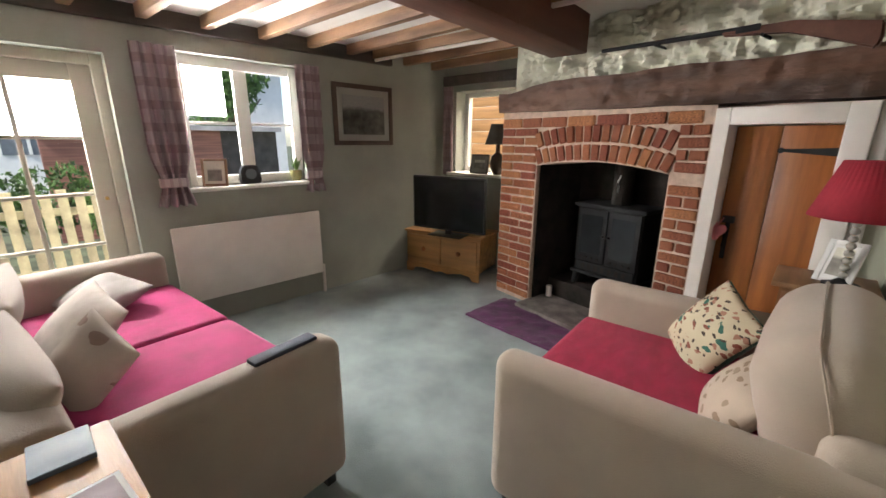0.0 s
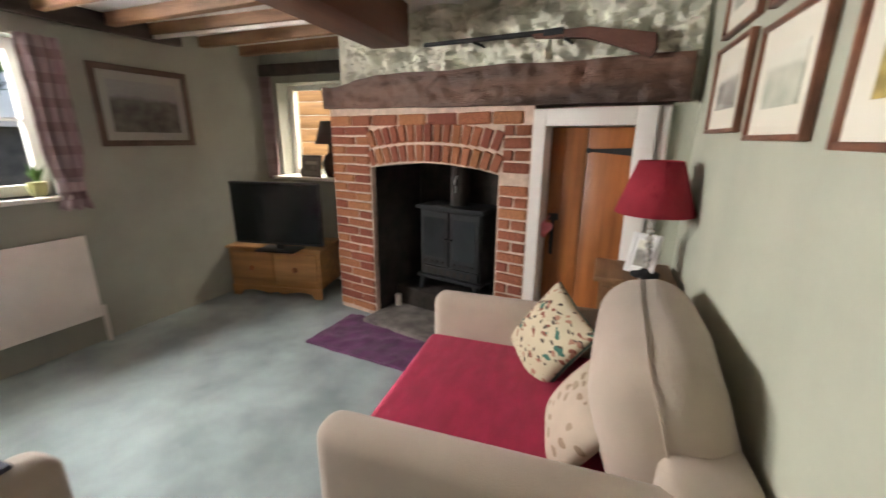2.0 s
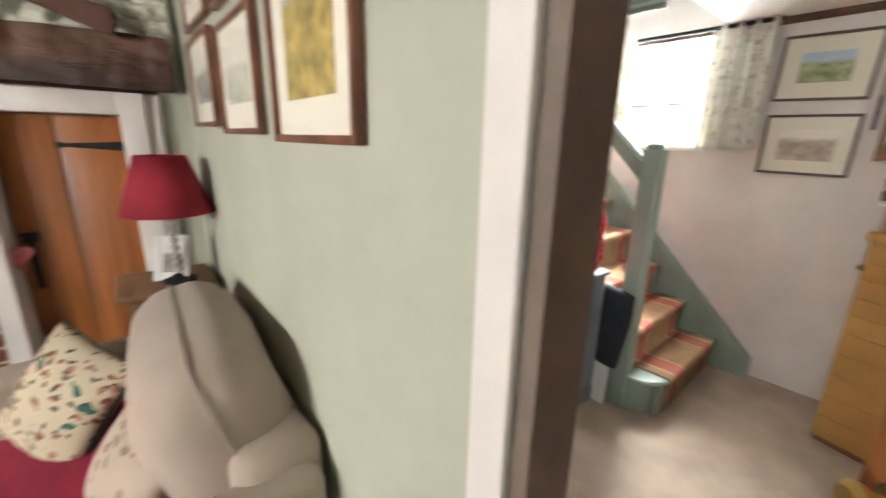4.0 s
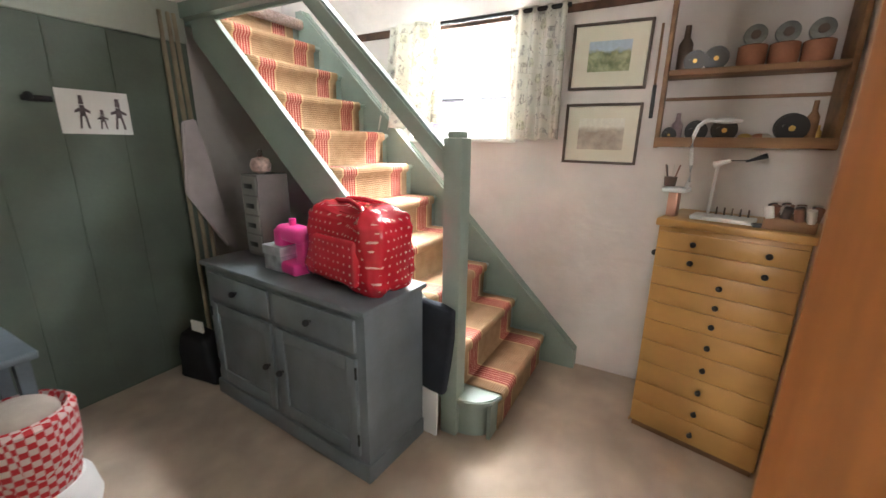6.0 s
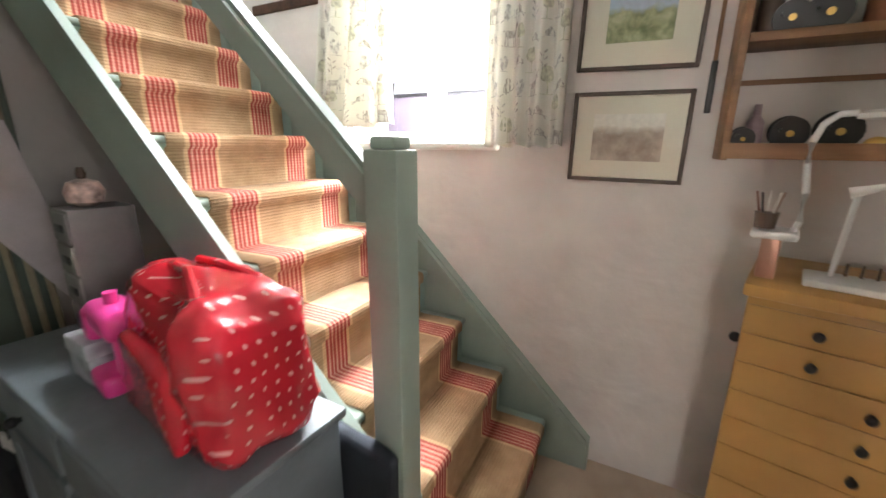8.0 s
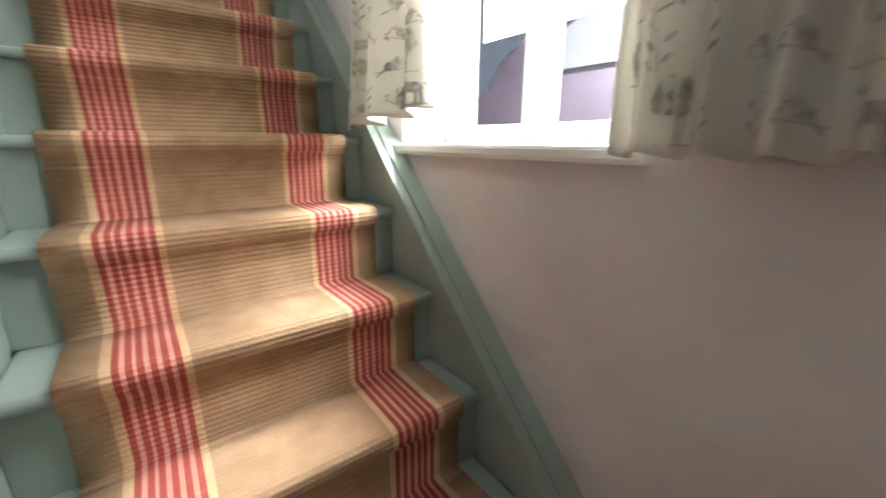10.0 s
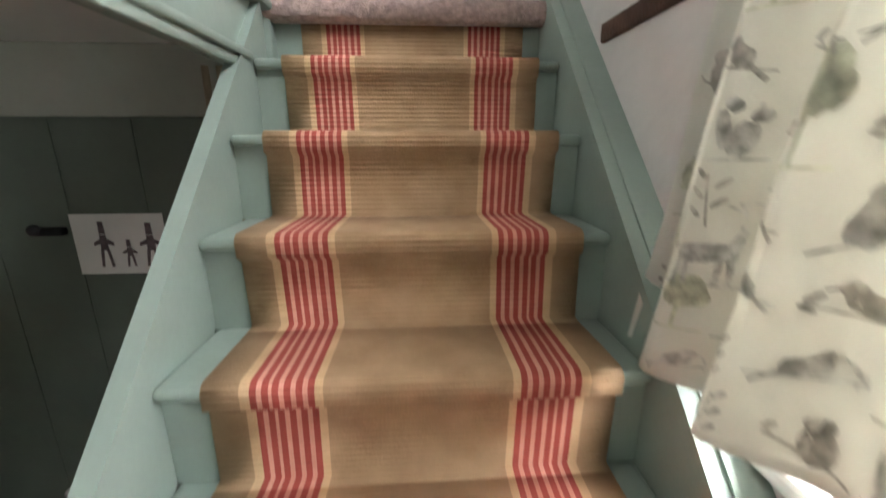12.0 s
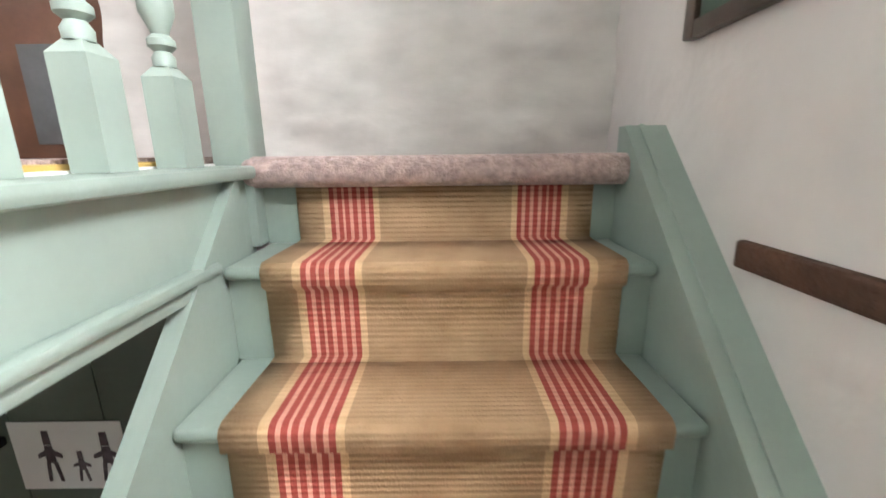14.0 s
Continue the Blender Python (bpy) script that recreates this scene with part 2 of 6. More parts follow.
def mesh_ob(name, bm, material, smooth=None):
    soft = smooth == "soft"
    bmesh.ops.recalc_face_normals(bm, faces=bm.faces)
    me = bpy.data.meshes.new(name)
    bm.to_mesh(me)
    bm.free()
    if material:
        me.materials.append(material)
    if smooth is None:
        smooth = True
    if smooth:
        me.shade_smooth()
        if not soft:
            me.set_sharp_from_angle(angle=radians(38))
    return new(name, me)


def part(name, bm, material, parent, label="", smooth=None):
    """Links a bmesh as one mesh object under a thing or a part."""
    ob = mesh_ob(name, bm, material, smooth)
    ob.parent = parent
    return tagged(ob, label)


def thing(name, m, label, category, group="", kind=""):
    ob = new(name)
    ob.empty_display_size = 0.1
    ob.matrix_world = m
    return tagged(ob, label, category, group, kind)


def solid(name, bm, material, m, label, category, group="", kind="", smooth=None):
    ob = mesh_ob(name, bm, material, smooth)
    ob.matrix_world = m
    return tagged(ob, label, category, group, kind)


def B(*a, **k):
    return box(bmesh.new(), *a, **k)


def holed(axis, a0, a1, t0, t1, z0, z1, holes):
    """A wall along an axis with rectangular openings (a0, a1, z0, z1) right through it."""
    bm = bmesh.new()
    cuts = sorted({a0, a1, *[h[0] for h in holes], *[h[1] for h in holes]})
    for c0, c1 in zip(cuts, cuts[1:]):
        inside = sorted([h for h in holes if h[0] <= c0 + 1e-6 and h[1] >= c1 - 1e-6], key=lambda h: h[2])
        z = z0
        for h in inside + [(0, 0, z1, z1)]:
            if h[2] > z + 1e-6:
                if axis == "x":
                    box(bm, c0, c1, t0, t1, z, h[2])
                else:
                    box(bm, t0, t1, c0, c1, z, h[2])
            z = max(z, h[3])
    return bm


def structure(name, bm, material, m=Matrix(), label="", category="wall", smooth=False):
    return solid(name, bm, material, m, label, category, kind="structure", smooth=smooth)


# ---- large structure: living room ----
structure("floor", B(-4.2, 0.0, -4.4, 0.7, -0.1, 0.0), M_CARPET, label="mottled blue-grey fitted carpet of the living room", category="carpet")
structure("floor_2", B(0.0, STW + 0.3, -3.4, 0.2, -0.1, 0.0), M_CARPET2, label="beige fitted carpet of the stair room", category="carpet")
structure("ceiling", B(-4.2, 0.0, -4.4, 1.0, 2.15, 2.25), M_CEIL, label="white plaster ceiling between the joists", category="ceiling")
WDOOR, WWIN = (-3.47, -2.57, 0.0, 1.86), (-2.22, -1.32, 1.03, 1.93)
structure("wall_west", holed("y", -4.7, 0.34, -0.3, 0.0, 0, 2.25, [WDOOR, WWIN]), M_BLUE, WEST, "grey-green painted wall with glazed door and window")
AWIN = (-3.22, -2.42, 1.02, 1.87)
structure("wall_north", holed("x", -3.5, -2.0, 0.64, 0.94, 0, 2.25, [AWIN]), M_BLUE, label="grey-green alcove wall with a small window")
structure("wall_south", B(-4.2, 0.0, -4.5, -4.35, 0, 2.25), M_SAGE, label="plain sage wall behind the sofas")
DOORWAY = (-0.88, -0.16, 0.0, 1.95)
structure("wall_east", holed("y", -2.2, 2.6, 0.0, 0.09, 0, 2.25, [DOORWAY]), M_SAGE, PICT, "sage painted wall hung with pictures, with a doorway")
# door lining and architrave
trim = structure("door_trim_1", B(-0.016, 0.0, -0.16, -0.102, 0, 2.02, bevel=0.004), M_WHITE, PICT, "white painted door architrave", "door trim")
part("upright", B(-0.016, 0.0, -0.95, -0.88, 0, 2.02, bevel=0.004), M_WHITE, trim)
part("head", B(-0.016, 0.0, -0.88, -0.16, 1.95, 2.02, bevel=0.004), M_WHITE, trim)
M_LINING = mat("brown_door_lining", (0.155, 0.115, 0.09), 0.6, 0.12, 5, 60, 0.15)
lin = part("lining", B(0.0, 0.09, -0.185, -0.162, 0, 1.95), M_LINING, trim, "brown door lining")
part("lining", B(0.0, 0.09, -0.878, -0.855, 0, 1.95), M_LINING, trim)

# ---- fireplace wall ----
ARC_C, ARC_H, ARC_Z, ARC_R = -1.33, 0.51, 1.18, 0.05
ARC_RAD = (ARC_H ** 2 + ARC_R ** 2) / (2 * ARC_R)


def arch_z(u, extra=0.0):
    r = ARC_RAD + extra
    return ARC_Z + ARC_R - ARC_RAD + math.sqrt(max(0.0, r * r - (u - ARC_C) ** 2))


bm = bmesh.new()
D0, D1 = 0.008, 0.62
box(bm, -2.235, ARC_C - ARC_H, D0, 1.15, 0, 1.62)
box(bm, ARC_C + ARC_H, -0.62, D0, D1, 0, 1.60)
ar = [(ARC_C - ARC_H + 2 * ARC_H * i / 20, arch_z(ARC_C - ARC_H + 2 * ARC_H * i / 20)) for i in range(21)]
prism(bm, ar + [(ARC_C + ARC_H, 1.60), (ARC_C - ARC_H, 1.62)], D0, D1)
box(bm, -0.62, 0.2, 0.16, 0.3, 0, 1.6)
fire_wall = structure("wall_fireplace", bm, M_MORTAR, FIRE, "brick chimney breast with arched fireplace opening", "fireplace")
bm = bmesh.new()
box(bm, ARC_C - ARC_H - 0.02, ARC_C + ARC_H + 0.02, D1 - 0.02, D1 + 0.1, 0, 1.7)
box(bm, ARC_C - ARC_H, ARC_C - ARC_H + 0.012, 0.05, D1, 0, 1.19)
box(bm, ARC_C + ARC_H - 0.012, ARC_C + ARC_H, 0.03, D1, 0, 1.19)
part("firebox_lining", bm, M_SOOT, fire_wall, "soot-blackened brick lining", smooth=False)
part("inner_hearth", B(ARC_C - ARC_H + 0.014, ARC_C + ARC_H - 0.014, 0.24, D1 - 0.021, 0.04, 0.2, bevel=0.012), M_SOOT, fire_wall, "sooty raised stone under the stove")
part("hearth", B(ARC_C - ARC_H - 0.0, ARC_C + ARC_H + 0.0, -0.16, D1, 0, 0.045, bevel=0.01), M_HEARTH, fire_wall, "worn grey stone hearth")


def rough_slab(u0, u1, zlo, zhi, d, nu, nz, amp, freq, seed):
    """A rough upright face: zlo and zhi are functions of u; depth d in front, pushed about by noise."""
    bm = bmesh.new()
    g = []
    for i in range(nu + 1):
        u = u0 + (u1 - u0) * i / nu
        a, b = zlo(u), zhi(u)
        col = []
        for j in range(nz + 1):
            z = a + (b - a) * j / nz
            k = noise.fractal((u * freq, z * freq * 1.4, seed), 0.7, 2.1, 4)
            col.append(bm.verts.new((u, d - amp * k, z)))
        g.append(col)
    for i in range(nu):
        for j in range(nz):
            bm.faces.new((g[i][j], g[i + 1][j], g[i + 1][j + 1], g[i][j + 1]))
    back = [[bm.verts.new((c.co.x, 0.35, c.co.z)) for c in (col[0], col[-1])] for col in g]
    for i in range(nu):
        bm.faces.new((g[i][-1], g[i + 1][-1], back[i + 1][1], back[i][1]))
        bm.faces.new((g[i][0], back[i][0], back[i + 1][0], g[i + 1][0]))
    for i in (0, nu):
        bm.faces.new([*g[i], back[i][1], back[i][0]])
    return bm


def beam_lo(u):
    return 1.575 - 0.016 * (u + 1.1) + 0.012 * noise.noise((u * 2.1, 0, 3))


def beam_hi(u):
    return 1.775 - 0.012 * (u + 1.1) + 0.03 * noise.noise((u * 1.7, 5, 3)) - 0.035 * max(0, min(1, (-1.9 - u) / 0.25))


def stone_lo(u):
    return beam_hi(u) - 0.01


solid("bressummer_beam", rough_slab(-2.24, 0.105, beam_lo, beam_hi, -0.045, 140, 14, 0.024, 6, 1.0), M_OAK, FIRE, "dark rough-hewn oak beam over the fireplace", "beam")
structure("wall_stone", rough_slab(-2.05, 0.12, stone_lo, lambda u: 2.16, 0.02, 170, 40, 0.068, 6.5, 9.0), M_STONE, FIRE, "white painted rubble stone wall above the beam", smooth=True)
structure("wall_breast_side", B(-2.2, -2.0, 0.1, 1.15, 1.6, 2.2), M_STONE, FIRE, "painted side of the chimney breast above the alcove")

# bricks of the chimney breast
bm = bmesh.new()
box(bm, -0.5, 0.5, -0.5, 0.5, -0.5, 0.5)
bmesh.ops.bevel(bm, geom=list(bm.edges), offset=0.06, segments=1, affect="EDGES")
brick_mesh = bpy.data.meshes.new("brick")
bm.to_mesh(brick_mesh)
bm.free()
brick_mesh.materials.append(M_BRICK)
rb = random.Random(4)


def brick(u, z, w, h, turn=0.0, d=0.0, depth=0.1):
    ob = new("brick", brick_mesh)
    ob.parent = fire_wall
    ob.location = (u, d + depth / 2 - 0.006 + rb.uniform(-0.004, 0.004), z)
    ob.rotation_euler = (0, turn + rb.uniform(-0.02, 0.02), 0)
    ob.scale = (w, depth, h)


def courses(u0, u1, z0, z1, pitch, cuts_a, cuts_b):
    z, k = z0, 0
    while z + pitch * 0.7 < z1:
        cuts = cuts_a if k % 2 else cuts_b
        us = [u0] + [u0 + (u1 - u0) * c + rb.uniform(-0.012, 0.012) for c in cuts] + [u1]
        for a, b in zip(us, us[1:]):
            brick((a + b) / 2, z + pitch / 2, b - a - 0.014, pitch - 0.014 + rb.uniform(-0.004, 0.003))
        z, k = z + pitch, k + 1


courses(-2.235, -1.845, 0.03, 1.47, 0.0685, (0.62,), (0.36,))
courses(-0.815, -0.625, 0.03, 1.17, 0.0685, (), (0.5,))
courses(-0.80, -0.625, 1.19, 1.47, 0.07, (0.45,), ())
for ring, n_, h in ((0, 15, 0.112), (1, 15, 0.118)):
    ext = 0.008 + ring * 0.125 + h / 2
    for i in range(n_):
        u = ARC_C + (-0.5 + (i + 0.5) / n_) * 2 * (ARC_H + 0.02 + 0.0 * ring)
        tilt = (u - ARC_C) / (ARC_RAD + ext) * 2.2
        brick(u, arch_z(u, ext), 2 * ARC_H / n_ - 0.012, h - 0.004, tilt)
u = -2.235
while u < -0.7:
    w = rb.choice((0.2, 0.235, 0.22))
    w = min(w, -0.625 - u)
    brick(u + w / 2, 1.505, w - 0.014, 0.07)
    u += w

# cupboard door beside the fireplace
fr = structure("door_trim_2", B(-0.62, -0.548, -0.01, 0.15, 0, 1.545, bevel=0.004), M_WHITE, FIRE, "cream painted frame round the pine cupboard door", "door trim")
part("head", B(-0.548, -0.103, -0.01, 0.15, 1.457, 1.545, bevel=0.004), M_WHITE, fr)
part("stile", B(-0.103, -0.01, -0.01, 0.15, 0, 1.545, bevel=0.004), M_WHITE, fr)
part("stile", B(-0.01, 0.04, 0.012, 0.15, 0, 1.545, bevel=0.012), M_WHITE, fr)
structure("wall_corner", B(0.04, 0.16, 0.05, 0.2, 0, 2.0), M_SAGE, FIRE, "sage wall in the corner beside the cupboard")
cd = thing("cupboard_door", FIRE @ pose(0, 0.1, 0), "orange pine plank cupboard door beside the fireplace", "door")
part("plank", B(-0.545, -0.345, 0, 0.035, 0.01, 1.452, bevel=0.004), M_PINE, cd)
part("plank", B(-0.343, -0.106, 0, 0.035, 0.01, 1.452, bevel=0.004), M_PINE, cd)
bm = bmesh.new()
prism(bm, [(-0.335, 1.325), (-0.115, 1.308), (-0.115, 1.348), (-0.335, 1.338)], -0.006, 0.0)
box(bm, -0.118, -0.098, -0.012, 0.0, 1.29, 1.37, bevel=0.003)
cyl(bm, 0.014, 0.014, (-0.335, -0.006, 1.331), (-0.335, 0, 1.331), 12)
part("strap_hinge", bm, M_IRON, cd, "black iron strap hinge")
bm = bmesh.new()
box(bm, -0.53, -0.47, -0.02, 0.0, 0.93, 0.97, bevel=0.005)
box(bm, -0.512, -0.488, -0.01, 0.0, 0.72, 0.93, bevel=0.005)
tube(bm, [(-0.5, -0.005, 0.90), (-0.5, -0.035, 0.87), (-0.5, -0.035, 0.80), (-0.5, -0.005, 0.77)], 0.007)
part("latch", bm, M_IRON, cd, "black iron thumb latch")
M_HEART = mat("pink_heart_felt", (0.80, 0.26, 0.30), 0.9, 0.1, 20, 200, 0.3)
bm = bmesh.new()
pts = []
for i in range(28):
    a = 2 * math.pi * i / 28
    pts.append((0.0031 * 16 * math.sin(a) ** 3, 0.0031 * (13 * math.cos(a) - 5 * math.cos(2 * a) - 2 * math.cos(3 * a) - math.cos(4 * a))))
prism(bm, pts, -0.016, 0.016)
bmesh.ops.bevel(bm, geom=list(bm.edges), offset=0.007, segments=2, affect="EDGES")
h_ = thing("hanging_heart", FIRE @ pose(-0.535, 0.055, 0.885), "small pink felt heart hanging from the cupboard latch", "ornament")
part("heart", bm, M_HEART, h_)
part("string", cyl(bmesh.new(), 0.002, 0.002, (0, 0.0, 0.03), (0.02, 0.02, 0.075), 6), M_HEART, h_)

# beams, joists and wall plate
solid("ceiling_beam", B(-1.75, -1.49, -4.35, -0.18, 1.92, 2.155, bevel=0.012), M_BEAM, Matrix(), "large red-brown painted ceiling beam", "beam")
def joist(x0, x1, y, z0, skew=0.0):
    """A timber from x0 to x1 at y, its far end swung round by the skew."""
    bm = B(x0, x1, -0.03, 0.03, z0, 2.155, bevel=0.006)
    for v in bm.verts:
        v.co.y += y - skew * (v.co.x - x0)
    solid("ceiling_joist", bm, M_JOIST, Matrix(), "brown timber ceiling joist", "joist", "ceiling joists")


for y in (-4.15, -3.8, -3.47, -3.12, -2.77, -2.42, -2.07, -1.717, -1.34, -0.96, -0.60, 0.065, 0.44):
    joist(-3.465 + 0.0833 * y, -1.76, y, 2.075, 0.055 * max(0.0, min(1.0, (y + 1.7) / 0.8)))
    if y < -0.9:
        joist(-1.48, 0.0, y, 2.085)
for a, b, y in ((-3.44, -1.76, -0.335), (-1.48, 0.0, -0.75)):
    solid("cable_conduit", B(a, b, y - 0.012, y + 0.012, 2.055, 2.078, bevel=0.003), M_WHITE, Matrix(), "white plastic cable conduit under the joists", "conduit", "conduits")
    joist(a, b, y, 2.079)
solid("wall_plate", B(0.0, 0.05, -4.5, -0.42, 2.04, 2.15, bevel=0.01), M_JOISTDARK, WEST, "dark timber wall plate along the window wall", "beam")
solid("alcove_lintel", B(-3.4, -2.1, 0.59, 0.64, 1.93, 2.03, bevel=0.01), M_JOISTDARK, Matrix(), "dark timber lintel over the alcove window", "beam")

# ---- windows and doors ----


def casement(name, m, w, z0, z1, cols, rows, label, frame_w=0.055, depth=0.05, bar=0.022, mid=0.05, material=None):
    """A window in its opening: local x across, y depth, frame > bars and panes."""
    material = material or M_PVC
    win = thing(name, m, label, "window", kind="structure")
    bm = bmesh.new()
    box(bm, -w / 2, -w / 2 + frame_w, 0, depth, z0, z1, bevel=0.006)
    box(bm, w / 2 - frame_w, w / 2, 0, depth, z0, z1, bevel=0.006)
    box(bm, -w / 2 + frame_w, w / 2 - frame_w, 0.001, depth - 0.001, z0, z0 + frame_w, bevel=0.006)
    box(bm, -w / 2 + frame_w, w / 2 - frame_w, 0.001, depth - 0.001, z1 - frame_w, z1, bevel=0.006)
    part("window_frame", bm, material, win)
    iw, ih = w - 2 * frame_w, z1 - z0 - 2 * frame_w
    for c in range(1, cols):
        x = -iw / 2 + iw * c / cols
        part("mullion", B(x - mid / 2, x + mid / 2, 0.005, depth - 0.005, z0 + frame_w, z1 - frame_w, bevel=0.005), material, win)
    for r in range(1, rows):
        z = z0 + frame_w + ih * r / rows
        part("glazing_bar", B(-iw / 2, iw / 2, 0.012, depth - 0.012, z - bar / 2, z + bar / 2, bevel=0.004), material, win)
    for c in range(cols):
        a, b = -iw / 2 + iw * c / cols, -iw / 2 + iw * (c + 1) / cols
        for r in range(rows):
            p = part("pane", B(a, b, depth / 2 - 0.002, depth / 2 + 0.002, z0 + frame_w + ih * r / rows, z0 + frame_w + ih * (r + 1) / rows), M_PANE, win, smooth=False)
            p.visible_shadow = False
    return win


casement("window_1", WEST @ pose(-0.1, -1.77, 0, 0, 0, 90), 0.9, 1.03, 1.93, 2, 2, "cream painted two-light casement window with a deep sill", 0.07, 0.05, 0.022, 0.1)
structure("window_sill_1", B(-0.28, 0.05, -2.27, -1.27, 1.0, 1.03, bevel=0.008), M_PVC, WEST, "cream painted window sill", "window sill")
casement("window_2", pose(-2.82, 0.80, 0), 0.8, 1.03, 1.87, 1, 1, "small white alcove window", 0.05)
structure("window_sill_2", B(-3.24, -2.4, 0.50, 0.94, 1.0, 1.03, bevel=0.006), M_PVC, label="white alcove window sill", category="window sill")
# glazed garden door
gd = thing("door_1", WEST @ pose(-0.14, -3.02, 0, 0, 0, 90), "cream glazed garden door with small panes", "door", kind="structure")
bm = bmesh.new()
for a, b in ((-0.45, -0.39), (0.39, 0.45)):
    box(bm, a, b, -0.04, 0.06, 0, 1.86, bevel=0.005)
box(bm, -0.39, 0.39, -0.038, 0.058, 1.80, 1.86, bevel=0.005)
part("door_frame", bm, M_CREAMDOOR, gd)
bm = bmesh.new()
for a, b in ((-0.388, -0.28), (0.285, 0.388)):
    box(bm, a, b, 0, 0.045, 0.01, 1.798, bevel=0.004)
box(bm, -0.28, 0.285, 0.001, 0.044, 1.70, 1.798, bevel=0.004)
box(bm, -0.28, 0.285, 0.001, 0.044, 0.01, 0.36, bevel=0.004)
leaf = part("leaf", bm, M_CREAMDOOR, gd)
part("glazing_bar", B(-0.012, 0.012, 0.008, 0.037, 0.36, 1.70, bevel=0.003), M_CREAMDOOR, leaf)
for z in (0.69, 1.02, 1.37):
    part("glazing_bar", B(-0.28, 0.285, 0.010, 0.035, z - 0.011, z + 0.011, bevel=0.003), M_CREAMDOOR, leaf)
zs = (0.36, 0.69, 1.02, 1.37, 1.70)
for a, b in ((-0.28, 0.0), (0.0, 0.285)):
    for z0, z1 in zip(zs, zs[1:]):
        part("pane", B(a, b, 0.02, 0.024, z0, z1), M_PANE, leaf, smooth=False).visible_shadow = False
part("handle", B(0.325, 0.345, -0.05, -0.0, 0.98, 1.0, bevel=0.004), M_BRASS, leaf)

# pine door standing half open into the stair room
pd = thing("door_2", pose(0.12, -3.06, 0, 0, 0, 42 - 90), "orange pine plank door standing half open, with brass knob", "door", kind="structure")
for k in range(4):
    part("plank", B(0.0, 0.038, 0.154 * k + 0.001, 0.154 * (k + 1) - 0.001, 0.01, 1.93, bevel=0.003), M_PINE, pd)
bm = lathe(bmesh.new(), [(0.026, 0.0), (0.026, 0.006), (0.01, 0.012), (0.01, 0.035), (0.026, 0.045), (0.03, 0.058), (0.02, 0.07), (0.002, 0.073)])
bmesh.ops.rotate(bm, verts=bm.verts, matrix=Matrix.Rotation(radians(-90), 3, "Y"))
bmesh.ops.translate(bm, verts=bm.verts, vec=(0.0, 0.555, 0.86))
part("knob", bm, M_BRASS, pd, "polished brass knob")
bm = bmesh.new()
box(bm, -0.03, 0.0, 0.50, 0.525, 0.95, 1.16, bevel=0.01)
part("latch", bm, M_IRON, pd, "long black iron latch")

# ---- stair room ----
SW = (-1.70, -0.955, 1.37, 2.02)
# The upper opening is for the added stairwell window
structure("wall_stair_window", holed("y", -3.3, 1.2, STW, STW + 0.3, 0, 4.4, [SW, (-1.65, -0.85, 2.85, 3.75)]), M_STWALL, label="uneven chalky pinkish-white wall along the stairs")
# The hole takes a side window that is added for fill light
structure("wall_stair_south", holed("x", 0.14, STW, -3.34, -3.2, 0, 2.2, [(0.35, 1.05, 1.0, 1.9)]), M_SAGE, label="pale sage wall beside the chest")
structure("wall_green", B(0.14, 1.645, -0.085, 0.0, 0, 2.06), M_DGREEN, label="dark green painted boarded wall under the landing")
structure("wall_understairs", B(1.646, STW, 0.012, 0.06, 0, 2.06), M_STWALL, label="plain pale wall under the stairs")
structure("trim_green", B(0.15, 1.645, -0.112, -0.085, 1.86, 2.06, bevel=0.006), M_BLUE, label="plaster band above the green boards", category="trim")
structure("trim_corner", B(1.53, 1.64, -0.11, -0.085, 0, 1.86, bevel=0.004), M_DGREEN, label="dark green corner board", category="trim")
structure("ceiling_2", box(B(0.14, 1.62, -3.2, -0.04, 2.06, 2.19), 1.62, STW, -3.2, -1.75, 2.06, 2.19), M_CEIL, label="white ceiling of the stair room with the stairwell left open", category="ceiling")
# upstairs
structure("floor_upstairs", B(0.14, 1.57, -3.2, 0.9, 2.19, 2.205), M_PINKCARPET, label="dusky pink carpet upstairs", category="carpet")
structure("wall_up_north", B(0.1, 1.2, 0.9, 1.05, 2.0, 4.4), M_BRICKWALL, label="plain painted upstairs wall")
structure("wall_landing", rough_slab(1.2, STW, lambda u: 2.1, lambda u: 4.4, 0.0, 60, 110, 0.022, 4.0, 17.0), M_BRICKWALL, pose(0, 0.235, 0), "white painted uneven plaster wall at the head of the stairs", smooth=True)
structure("wall_landing_side", B(1.2, 1.3, 0.59, 1.05, 2.0, 4.4), M_BRICKWALL, label="plain painted upstairs wall")
# Opening cut for the added, unseen west window
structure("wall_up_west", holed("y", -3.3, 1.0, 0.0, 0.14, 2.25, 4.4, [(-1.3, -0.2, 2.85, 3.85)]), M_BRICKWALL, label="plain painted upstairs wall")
structure("wall_up_south", B(0.0, STW, -3.45, -3.3, 2.2, 4.4), M_BRICKWALL, label="plain painted upstairs wall")
structure("ceiling_upstairs", B(0.0, STW + 0.3, -3.4, 1.1, 4.4, 4.5), M_CEIL, label="white upstairs ceiling", category="ceiling")
structure("trim_lintel", B(STW - 0.012, STW + 0.1, -2.46, -0.33, 2.022, 2.068, bevel=0.006), M_OAK, label="brown timber lintel set into the plaster above the window", category="beam")
casement("window_3", pose(STW + 0.16, -1.3275, 0, 0, 0, -90), 0.74, 1.385, 2.02, 2, 1, "white painted window onto the lane", 0.05, 0.05, 0.02, 0.09)
structure("window_sill_3", B(STW - 0.03, STW + 0.3, -1.72, -0.93, 1.352, 1.385, bevel=0.01), M_PVC, label="white window sill on the stair wall", category="window sill")

